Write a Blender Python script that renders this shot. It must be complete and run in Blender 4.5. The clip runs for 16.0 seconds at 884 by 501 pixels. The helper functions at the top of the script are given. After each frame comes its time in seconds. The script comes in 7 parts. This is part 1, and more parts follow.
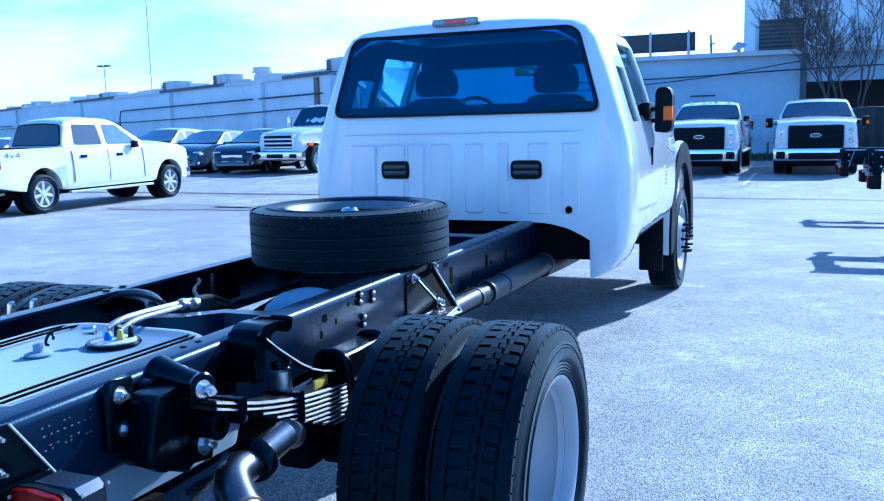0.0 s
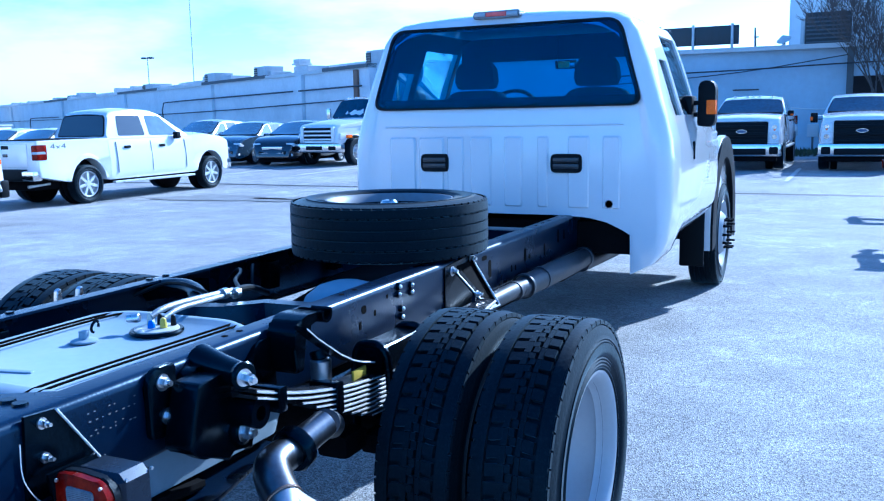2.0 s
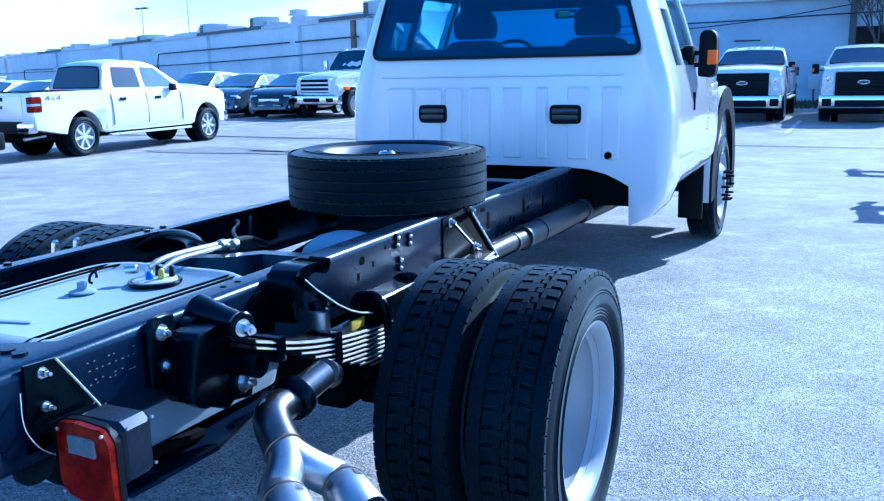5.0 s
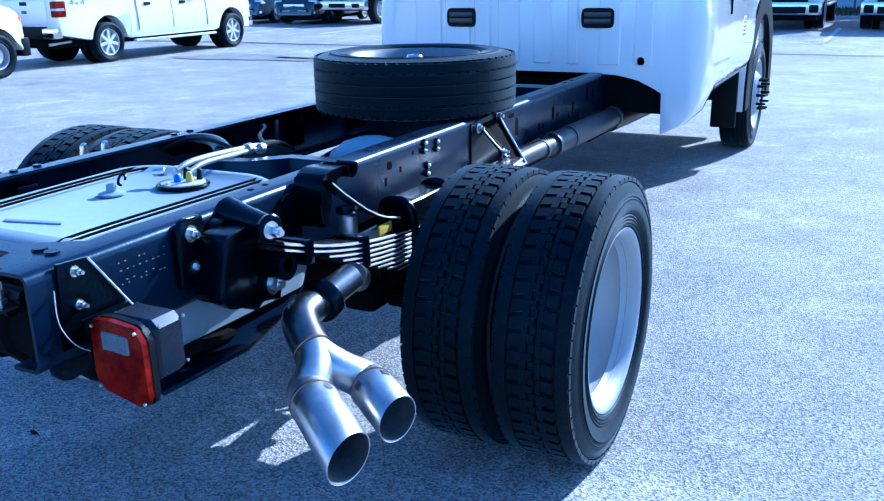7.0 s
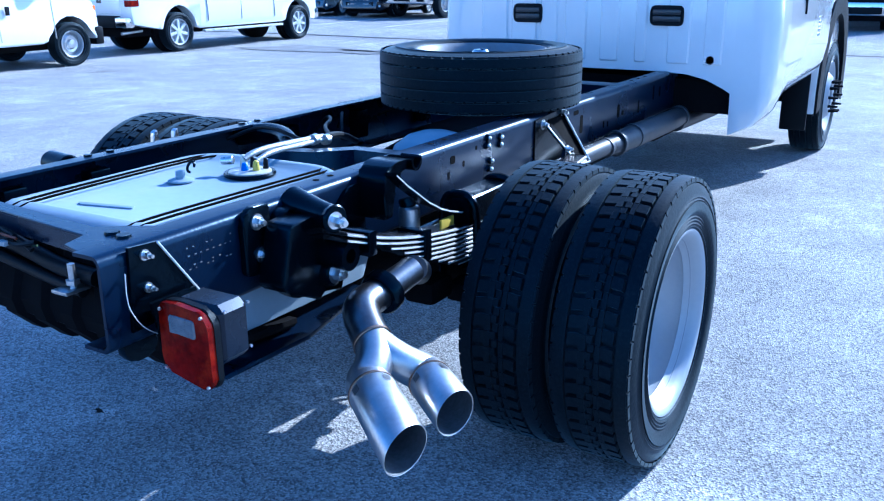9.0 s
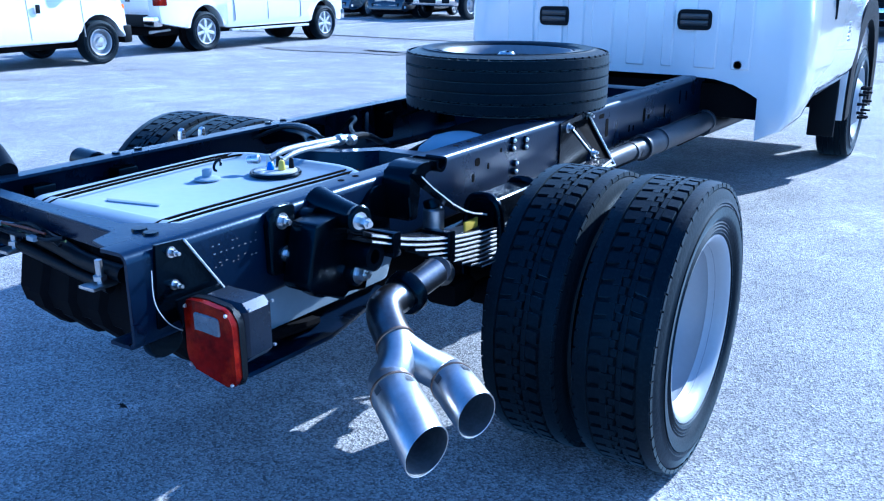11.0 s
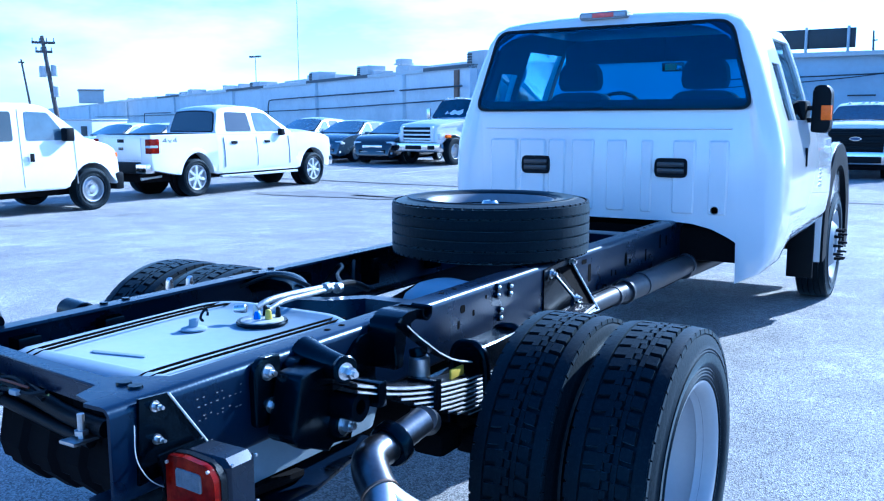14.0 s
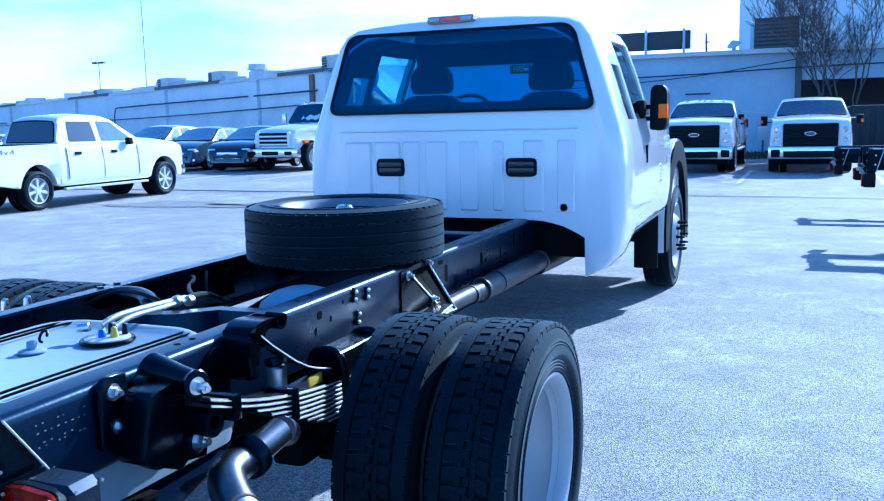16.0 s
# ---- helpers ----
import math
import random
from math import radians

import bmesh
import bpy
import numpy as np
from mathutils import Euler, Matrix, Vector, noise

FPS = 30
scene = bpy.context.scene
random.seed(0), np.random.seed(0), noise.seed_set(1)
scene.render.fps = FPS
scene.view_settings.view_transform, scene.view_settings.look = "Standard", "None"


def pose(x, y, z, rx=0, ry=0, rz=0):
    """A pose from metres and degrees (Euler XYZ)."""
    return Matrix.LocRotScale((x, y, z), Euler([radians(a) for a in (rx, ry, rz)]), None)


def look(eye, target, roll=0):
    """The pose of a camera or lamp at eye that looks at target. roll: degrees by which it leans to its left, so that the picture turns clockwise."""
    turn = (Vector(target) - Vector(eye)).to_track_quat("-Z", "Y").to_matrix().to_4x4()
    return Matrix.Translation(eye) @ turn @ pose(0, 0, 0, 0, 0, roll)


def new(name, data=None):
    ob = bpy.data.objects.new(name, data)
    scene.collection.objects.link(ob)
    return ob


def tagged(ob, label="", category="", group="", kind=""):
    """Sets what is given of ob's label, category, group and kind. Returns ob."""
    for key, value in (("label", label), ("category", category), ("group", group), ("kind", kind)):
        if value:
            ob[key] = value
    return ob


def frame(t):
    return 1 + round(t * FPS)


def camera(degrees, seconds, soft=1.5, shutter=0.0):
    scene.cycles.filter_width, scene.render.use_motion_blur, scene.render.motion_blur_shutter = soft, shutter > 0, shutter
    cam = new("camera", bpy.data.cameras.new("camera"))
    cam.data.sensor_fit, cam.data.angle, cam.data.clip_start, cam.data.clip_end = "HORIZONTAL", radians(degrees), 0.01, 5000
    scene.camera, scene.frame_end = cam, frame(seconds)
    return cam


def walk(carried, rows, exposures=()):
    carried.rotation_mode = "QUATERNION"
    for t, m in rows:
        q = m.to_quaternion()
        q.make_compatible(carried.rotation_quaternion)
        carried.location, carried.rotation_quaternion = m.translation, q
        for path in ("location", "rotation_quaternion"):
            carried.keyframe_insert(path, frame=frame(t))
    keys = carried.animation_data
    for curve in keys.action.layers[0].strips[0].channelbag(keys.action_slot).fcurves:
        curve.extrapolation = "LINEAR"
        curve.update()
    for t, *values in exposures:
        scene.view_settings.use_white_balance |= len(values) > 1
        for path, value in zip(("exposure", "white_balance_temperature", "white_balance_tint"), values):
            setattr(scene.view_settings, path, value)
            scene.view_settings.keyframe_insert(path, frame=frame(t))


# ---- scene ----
cam = camera(52.85, 16.0, soft=1.2)
PATH = [  # t, x, y, z, yaw, pitch, roll
    (0, 1.846, -2.286, 1.363, 22.64, -8.17, 1.39),
    (0.5, 1.844, -2.287, 1.363, 23.38, -8.00, 1.34),
    (1, 1.842, -2.288, 1.364, 24.34, -7.91, 1.16),
    (1.5, 1.840, -2.289, 1.363, 25.04, -8.10, 1.09),
    (2, 1.839, -2.288, 1.362, 25.10, -8.56, 1.10),
    (2.5, 1.839, -2.288, 1.361, 25.10, -8.69, 1.11),
    (3, 1.839, -2.287, 1.361, 25.08, -8.92, 1.12),
    (5.5, 1.836, -2.281, 1.350, 25.02, -12.79, 1.13),
    (6, 1.835, -2.278, 1.345, 25.02, -14.21, 1.17),
    (6.5, 1.834, -2.276, 1.341, 24.99, -15.73, 1.26),
    (7, 1.828, -2.276, 1.336, 26.73, -17.30, 1.05),
    (7.5, 1.824, -2.278, 1.335, 27.92, -17.51, 0.83),
    (8, 1.821, -2.280, 1.335, 28.97, -17.58, 0.64),
    (8.5, 1.818, -2.281, 1.335, 29.96, -17.56, 0.49),
    (9, 1.816, -2.282, 1.335, 30.74, -17.56, 0.37),
    (9.5, 1.813, -2.284, 1.335, 31.56, -17.55, 0.21),
    (12, 1.811, -2.286, 1.337, 32.59, -17.02, 0.03),
    (12.5, 1.813, -2.289, 1.343, 32.57, -15.14, 0.04),
    (13, 1.815, -2.292, 1.349, 32.59, -12.87, 0.05),
    (13.5, 1.817, -2.296, 1.357, 32.61, -10.15, 0.02),
    (14, 1.822, -2.297, 1.362, 31.39, -8.45, 0.18),
    (14.5, 1.830, -2.293, 1.363, 28.41, -8.28, 0.45),
    (15, 1.836, -2.290, 1.363, 26.27, -8.28, 0.70),
    (15.5, 1.842, -2.287, 1.362, 24.19, -8.31, 1.04),
    (16, 1.847, -2.285, 1.362, 22.35, -8.33, 1.28),
]
walk(cam, [(t, pose(x, y, z, 90 + p, r, w)) for t, x, y, z, w, p, r in PATH], exposures=[(0.0, 1.20, 3840, 4), (3.0, 1.23, 3840, 4), (6.0, 1.34, 3900, 5), (9.5, 1.36, 3960, 6), (12.5, 1.39, 3930, 5), (14.5, 1.32, 3870, 4), (16.0, 1.22, 3840, 4)])

# ---- light ----
SUN_AZ, SUN_EL = radians(20), radians(31)      # azimuth right of straight ahead (+y), height
world = bpy.data.worlds.new("world")
scene.world = world
world.use_nodes = True
wn = world.node_tree
sky = wn.nodes.new("ShaderNodeTexSky")
sky.sky_type, sky.sun_disc = "NISHITA", False
sky.sun_elevation, sky.sun_rotation = SUN_EL, SUN_AZ
sky.air_density, sky.dust_density, sky.ozone_density = 1.0, 0.8, 3.0
# thin high cloud over the clear sky
wtc, wmap, wnoise, wramp = wn.nodes.new("ShaderNodeTexCoord"), wn.nodes.new("ShaderNodeMapping"), wn.nodes.new("ShaderNodeTexNoise"), wn.nodes.new("ShaderNodeMapRange")
wmap.inputs["Scale"].default_value, wmap.inputs["Rotation"].default_value = (1.6, 2.2, 7.0), (0.12, 0.2, 0.5)
wnoise.inputs["Scale"].default_value, wnoise.inputs["Detail"].default_value, wnoise.inputs["Roughness"].default_value = 1.7, 7, 0.55
wramp.inputs["From Min"].default_value, wramp.inputs["From Max"].default_value = 0.37, 0.58
wramp.inputs["To Min"].default_value, wramp.inputs["To Max"].default_value = 0.08, 1.0
wbw, wgain, wmix = wn.nodes.new("ShaderNodeRGBToBW"), wn.nodes.new("ShaderNodeMath"), wn.nodes.new("ShaderNodeMix")
wgain.operation, wgain.inputs[1].default_value, wmix.data_type = "MULTIPLY", 1.4, "RGBA"
wn.links.new(wtc.outputs["Generated"], wmap.inputs["Vector"])
wn.links.new(wmap.outputs["Vector"], wnoise.inputs["Vector"])
wn.links.new(wnoise.outputs["Fac"], wramp.inputs["Value"])
wn.links.new(sky.outputs["Color"], wbw.inputs["Color"])
wn.links.new(wbw.outputs["Val"], wgain.inputs[0])
# the cloud is thinned towards the zenith to weaken fill light from above
wsep, wtop, wthin = wn.nodes.new("ShaderNodeSeparateXYZ"), wn.nodes.new("ShaderNodeMapRange"), wn.nodes.new("ShaderNodeMath")
wtop.inputs["From Min"].default_value, wtop.inputs["From Max"].default_value, wtop.inputs["To Min"].default_value, wtop.inputs["To Max"].default_value = 0.15, 0.5, 1.0, 0.0
wthin.operation = "MULTIPLY"
wn.links.new(wtc.outputs["Generated"], wsep.inputs["Vector"])
wn.links.new(wsep.outputs["Z"], wtop.inputs["Value"])
wn.links.new(wramp.outputs["Result"], wthin.inputs[0])
wn.links.new(wtop.outputs["Result"], wthin.inputs[1])
# the unseen sky behind gets little cloud, so its fill light stays blue
wfront, wbank = wn.nodes.new("ShaderNodeMapRange"), wn.nodes.new("ShaderNodeMath")
wfront.inputs["From Min"].default_value, wfront.inputs["From Max"].default_value = -1.1, 0.5
wbank.operation = "MULTIPLY"
wn.links.new(wsep.outputs["Y"], wfront.inputs["Value"])
wn.links.new(wthin.outputs[0], wbank.inputs[0])
wn.links.new(wfront.outputs["Result"], wbank.inputs[1])
wn.links.new(wbank.outputs[0], wmix.inputs["Factor"])
wn.links.new(sky.outputs["Color"], wmix.inputs["A"])
wn.links.new(wgain.outputs[0], wmix.inputs["B"])
wn.links.new(wmix.outputs["Result"], wn.nodes["Background"].inputs["Color"])
wn.nodes["Background"].inputs["Strength"].default_value = 0.102
sun = new("sun", bpy.data.lights.new("sun", "SUN"))
sun.data.energy, sun.data.angle, sun.data.color = 4.5, radians(0.5), (1.0, 0.80, 0.585)
sun.matrix_world = look((0, 0, 0), (-math.sin(SUN_AZ) * math.cos(SUN_EL), -math.cos(SUN_AZ) * math.cos(SUN_EL), -math.sin(SUN_EL)))


# ---- mesh helpers ----
def mesh_of(bm, name, smooth=35):
    bmesh.ops.recalc_face_normals(bm, faces=bm.faces)
    me = bpy.data.meshes.new(name)
    bm.to_mesh(me)
    bm.free()
    if smooth:
        me.polygons.foreach_set("use_smooth", [True] * len(me.polygons))
        me.set_sharp_from_angle(angle=radians(smooth))
    return me


def part(name, bm, material, parent=None, label="", smooth=35):
    """Links a bmesh as one mesh object under a thing or a part."""
    me = mesh_of(bm, name, smooth)
    me.materials.append(material)
    ob = new(name, me)
    if parent is not None:
        ob.parent = parent
    if label:
        ob["label"] = label
    return ob


def thing(name, label, category, group="", m=None, kind=""):
    ob = new(name)
    if m is not None:
        ob.matrix_world = m
    return tagged(ob, label, category, group, kind)


def box(bm, x0, x1, y0, y1, z0, z1, bevel=0.0, seg=2, m=None):
    vs = [bm.verts.new((x, y, z)) for x in (x0, x1) for y in (y0, y1) for z in (z0, z1)]
    fs = [bm.faces.new([vs[i] for i in f]) for f in ((0, 1, 3, 2), (4, 6, 7, 5), (0, 4, 5, 1), (2, 3, 7, 6), (0, 2, 6, 4), (1, 5, 7, 3))]
    if m is not None:
        for v in vs:
            v.co = m @ v.co
    if bevel:
        edges = {e for f in fs for e in f.edges}
        bmesh.ops.bevel(bm, geom=list(edges), offset=bevel, segments=seg, affect="EDGES", profile=0.6)
    return bm


def frame_of(d):
    d = d.normalized()
    a = Vector((0, 0, 1)) if abs(d.z) < 0.9 else Vector((1, 0, 0))
    u = d.cross(a).normalized()
    return u, d.cross(u).normalized()


def skin(bm, rings, closed=True, caps=True):
    """Quads between rings of points with equal counts."""
    rows = [[bm.verts.new(p) for p in ring] for ring in rings]
    n = len(rows[0])
    for a, b in zip(rows, rows[1:]):
        for i in range(n if closed else n - 1):
            j = (i + 1) % n
            bm.faces.new((a[i], a[j], b[j], b[i]))
    if caps and closed:
        bm.faces.new(rows[0][::-1])
        bm.faces.new(rows[-1])
    return rows


def cyl(bm, p0, p1, r0, r1=None, n=20, bevel=0.0):
    p0, p1 = Vector(p0), Vector(p1)
    r1 = r0 if r1 is None else r1
    d = p1 - p0
    u, v = frame_of(d)
    ax = d.normalized()
    st = [(p0, r0), (p1, r1)] if not bevel else [(p0, r0 - bevel), (p0 + ax * bevel, r0), (p1 - ax * bevel, r1), (p1, r1 - bevel)]
    skin(bm, [[c + (u * math.cos(a) + v * math.sin(a)) * r for a in [2 * math.pi * i / n for i in range(n)]] for c, r in st])
    return bm


def tube(bm, pts, r, n=12, caps=True, smooth=4):
    """A round tube along points, with rounded turns; r is one radius or one for each point."""
    pts = [Vector(p) for p in pts]
    rs = list(r) if isinstance(r, (list, tuple)) else [r] * len(pts)
    for _ in range(smooth if len(pts) > 2 else 0):
        if len(pts) > 70:
            break
        np_, nr = [pts[0]], [rs[0]]
        for a, b, ra, rb in zip(pts, pts[1:], rs, rs[1:]):
            np_ += [a.lerp(b, 0.25), a.lerp(b, 0.75)]
            nr += [ra * 0.75 + rb * 0.25, ra * 0.25 + rb * 0.75]
        pts, rs = np_ + [pts[-1]], nr + [rs[-1]]
    rings, u = [], None
    for i, p in enumerate(pts):
        d = (pts[min(i + 1, len(pts) - 1)] - pts[max(i - 1, 0)]).normalized()
        if u is None:
            u, v = frame_of(d)
        u = (u - d * u.dot(d)).normalized()
        v = d.cross(u)
        rings.append([p + (u * math.cos(a) + v * math.sin(a)) * rs[i] for a in [2 * math.pi * k / n for k in range(n)]])
    skin(bm, rings, True, caps)
    return bm


def lathe(bm, profile, c, axis=(1, 0, 0), n=48, closed=False):
    """profile: (along the axis, radius) pairs turned round the axis through c; closed: the profile is a loop."""
    ax = Vector(axis).normalized()
    u, v = frame_of(ax)
    c = Vector(c)
    rows = []
    for a in [2 * math.pi * i / n for i in range(n)]:
        e = u * math.cos(a) + v * math.sin(a)
        rows.append([bm.verts.new(c + ax * h + e * max(r, 1e-4)) for h, r in profile])
    k = len(profile)
    for i in range(n):
        a, b = rows[i], rows[(i + 1) % n]
        for j in range(k if closed else k - 1):
            bm.faces.new((a[j], a[(j + 1) % k], b[(j + 1) % k], b[j]))
    return bm


def prism(bm, pts, axis, a0, a1, bevel=0.0, seg=2):
    """A polygon in the plane across an axis ('x': y,z pairs; 'y': x,z; 'z': x,y), extruded from a0 to a1."""
    def at(p, a):
        return {"x": (a, p[0], p[1]), "y": (p[0], a, p[1]), "z": (p[0], p[1], a)}[axis]
    r0 = [bm.verts.new(at(p, a0)) for p in pts]
    r1 = [bm.verts.new(at(p, a1)) for p in pts]
    n = len(pts)
    fs = [bm.faces.new(r0), bm.faces.new(r1[::-1])]
    fs += [bm.faces.new((r0[i], r1[i], r1[(i + 1) % n], r0[(i + 1) % n])) for i in range(n)]
    if bevel:
        bmesh.ops.bevel(bm, geom=list({e for f in fs for e in f.edges}), offset=bevel, segments=seg, affect="EDGES", profile=0.6)
    return bm


def round_poly(pts, r, n=5):
    """The polygon with each corner rounded by radius r (one, or one for each corner)."""
    out = []
    k = len(pts)
    for i in range(k):
        ri = r[i] if isinstance(r, (list, tuple)) else r
        p, a, b = Vector(pts[i]), Vector(pts[i - 1]), Vector(pts[(i + 1) % k])
        if ri <= 0:
            out.append(tuple(p))
            continue
        da, db = (a - p), (b - p)
        d = min(ri, da.length * 0.48, db.length * 0.48)
        s, e = p + da.normalized() * d, p + db.normalized() * d
        for j in range(n + 1):
            t = j / n
            out.append(tuple(s * (1 - t) ** 2 + p * 2 * t * (1 - t) + e * t * t))
    return out


def hexbolt(bm, c, axis, r=0.013, h=0.012, washer=True):
    ax = Vector(axis).normalized()
    c = Vector(c)
    if washer:
        cyl(bm, c, c + ax * 0.004, r * 1.55, n=16)
        c = c + ax * 0.004
    cyl(bm, c, c + ax * h, r, r * 0.96, n=6)
    cyl(bm, c + ax * h, c + ax * (h + 0.010), r * 0.55, n=10)
    return bm


# ---- materials ----
def mat(name, color, rough=0.5, metal=0.0, vary=0.08, scale=6.0, bump=0.0, bump_scale=60.0, coat=0.0, dirt=None, dirt_amount=0.0, dirt_scale=2.0, rough_vary=0.1, obj_random=0.0, spec=0.5, tint=None):
    m = bpy.data.materials.new(name)
    m.use_nodes = True
    nt = m.node_tree
    N, L = nt.nodes, nt.links
    b = N["Principled BSDF"]
    tc = N.new("ShaderNodeTexCoord")
    n1 = N.new("ShaderNodeTexNoise")
    n1.inputs["Scale"].default_value, n1.inputs["Detail"].default_value = scale, 6
    L.new(tc.outputs["Object"], n1.inputs["Vector"])
    n2 = N.new("ShaderNodeTexNoise")
    n2.inputs["Scale"].default_value, n2.inputs["Detail"].default_value = scale * 9, 4
    L.new(tc.outputs["Object"], n2.inputs["Vector"])
    add = N.new("ShaderNodeMath")
    add.operation = "ADD"
    L.new(n1.outputs["Fac"], add.inputs[0])
    L.new(n2.outputs["Fac"], add.inputs[1])
    mr = N.new("ShaderNodeMapRange")
    mr.inputs["From Min"].default_value, mr.inputs["From Max"].default_value = 0.6, 1.4
    mr.inputs["To Min"].default_value, mr.inputs["To Max"].default_value = 1 - vary, 1 + vary
    L.new(add.outputs[0], mr.inputs["Value"])
    fac = mr.outputs["Result"]
    if obj_random:
        oi = N.new("ShaderNodeObjectInfo")
        m2 = N.new("ShaderNodeMapRange")
        m2.inputs["To Min"].default_value, m2.inputs["To Max"].default_value = 1 - obj_random, 1 + obj_random
        L.new(oi.outputs["Random"], m2.inputs["Value"])
        mu = N.new("ShaderNodeMath")
        mu.operation = "MULTIPLY"
        L.new(fac, mu.inputs[0])
        L.new(m2.outputs["Result"], mu.inputs[1])
        fac = mu.outputs[0]
    vm = N.new("ShaderNodeVectorMath")
    vm.operation = "SCALE"
    vm.inputs[0].default_value = color
    L.new(fac, vm.inputs["Scale"])
    col = vm.outputs["Vector"]
    if dirt:
        n3 = N.new("ShaderNodeTexNoise")
        n3.inputs["Scale"].default_value, n3.inputs["Detail"].default_value, n3.inputs["Roughness"].default_value = dirt_scale, 8, 0.65
        L.new(tc.outputs["Object"], n3.inputs["Vector"])
        m3 = N.new("ShaderNodeMapRange")
        m3.inputs["From Min"].default_value, m3.inputs["From Max"].default_value = 0.48, 0.72
        m3.inputs["To Max"].default_value = dirt_amount
        L.new(n3.outputs["Fac"], m3.inputs["Value"])
        mx = N.new("ShaderNodeMix")
        mx.data_type = "RGBA"
        mx.inputs["B"].default_value = (*dirt, 1)
        L.new(m3.outputs["Result"], mx.inputs["Factor"])
        L.new(col, mx.inputs["A"])
        col = mx.outputs["Result"]
    L.new(col, b.inputs["Base Color"])
    rr = N.new("ShaderNodeMapRange")
    rr.inputs["To Min"].default_value, rr.inputs["To Max"].default_value = max(0.02, rough - rough_vary), min(1, rough + rough_vary)
    L.new(n1.outputs["Fac"], rr.inputs["Value"])
    L.new(rr.outputs["Result"], b.inputs["Roughness"])
    b.inputs["Metallic"].default_value, b.inputs["Specular IOR Level"].default_value = metal, spec
    if tint:
        b.inputs["Specular Tint"].default_value = (*tint, 1)
    if coat:
        b.inputs["Coat Weight"].default_value, b.inputs["Coat Roughness"].default_value = coat, 0.04
    if bump:
        nb = N.new("ShaderNodeTexNoise")
        nb.inputs["Scale"].default_value, nb.inputs["Detail"].default_value = bump_scale, 5
        L.new(tc.outputs["Object"], nb.inputs["Vector"])
        bp = N.new("ShaderNodeBump")
        bp.inputs["Strength"].default_value, bp.inputs["Distance"].default_value = 1.0, bump
        L.new(nb.outputs["Fac"], bp.inputs["Height"])
        L.new(bp.outputs["Normal"], b.inputs["Normal"])
    return m


def glass_mat(name, color, rough=0.0, ior=1.5, gloss=(1, 1, 1)):
    m = bpy.data.materials.new(name)
    m.use_nodes = True
    N, L = m.node_tree.nodes, m.node_tree.links
    N.remove(N["Principled BSDF"])
    tr, gl, mx, fr = N.new("ShaderNodeBsdfTransparent"), N.new("ShaderNodeBsdfGlossy"), N.new("ShaderNodeMixShader"), N.new("ShaderNodeFresnel")
    tr.inputs["Color"].default_value = (*color, 1)
    gl.inputs["Roughness"].default_value, gl.inputs["Color"].default_value = rough, (*gloss, 1)
    fr.inputs["IOR"].default_value = ior
    L.new(fr.outputs["Fac"], mx.inputs["Fac"])
    L.new(tr.outputs["BSDF"], mx.inputs[1])
    L.new(gl.outputs["BSDF"], mx.inputs[2])
    L.new(mx.outputs["Shader"], N["Material Output"].inputs["Surface"])
    return m


WHITE = mat("white_paint", (0.775, 0.785, 0.795), 0.22, vary=0.015, scale=1.5, coat=1.0, dirt=(0.55, 0.55, 0.55), dirt_amount=0.12, dirt_scale=1.2, rough_vary=0.05, bump=0.0012, bump_scale=4.0)
RAIL = mat("satin_rail_paint", (0.0028, 0.0065, 0.019), 0.28, vary=0.2, scale=5, bump=0.0003, bump_scale=90, dirt=(0.006, 0.011, 0.024), dirt_amount=0.2, dirt_scale=7, spec=0.36, tint=(0.30, 0.58, 1.0), rough_vary=0.06)
FRAME = mat("black_frame_paint", (0.0008, 0.0016, 0.0034), 0.20, vary=0.3, scale=5, bump=0.0006, bump_scale=60, dirt=(0.004, 0.007, 0.012), dirt_amount=0.12, dirt_scale=9, spec=0.17, tint=(0.3, 0.65, 1.0))
RUBBER = mat("tyre_rubber", (0.0024, 0.0031, 0.0048), 0.55, vary=0.4, scale=9, bump=0.0008, bump_scale=90, dirt=(0.05, 0.055, 0.06), dirt_amount=0.14, dirt_scale=120, spec=0.18, tint=(0.4, 0.7, 1.0), rough_vary=0.06)
for k, v in (("Sheen Weight", 0.14), ("Sheen Roughness", 0.38), ("Sheen Tint", (0.55, 0.78, 1.0, 1.0))):   # sheen added for sky gloss at grazing angles
    RUBBER.node_tree.nodes["Principled BSDF"].inputs[k].default_value = v
PLASTIC = mat("black_plastic", (0.002, 0.0025, 0.004), 0.5, vary=0.2, spec=0.18, bump=0.0008, bump_scale=200, tint=(0.75, 0.88, 1.0))
STEEL = mat("exhaust_steel", (0.50, 0.51, 0.53), 0.36, metal=1.0, vary=0.14, scale=8, rough_vary=0.1, dirt=(0.28, 0.26, 0.24), dirt_amount=0.5, dirt_scale=5)
CHROME = mat("chrome", (0.62, 0.61, 0.60), 0.14, metal=1.0, vary=0.03)
ZINC = mat("zinc_bolt", (0.72, 0.72, 0.72), 0.3, metal=1.0, vary=0.15, scale=40)
RIM = mat("silver_wheel_paint", (0.36, 0.38, 0.41), 0.46, metal=0.15, vary=0.05, scale=8, dirt=(0.3, 0.3, 0.3), dirt_amount=0.15, dirt_scale=9)
TANK = mat("tank_steel", (0.245, 0.305, 0.375), 0.5, metal=0.0, spec=0.2, vary=0.06, scale=5, dirt=(0.30, 0.32, 0.34), dirt_amount=0.4, dirt_scale=5)
GLASS = glass_mat("cab_glass", (0.86, 0.93, 0.96))
SIDEGLASS = glass_mat("tinted_side_glass", (0.20, 0.30, 0.34))
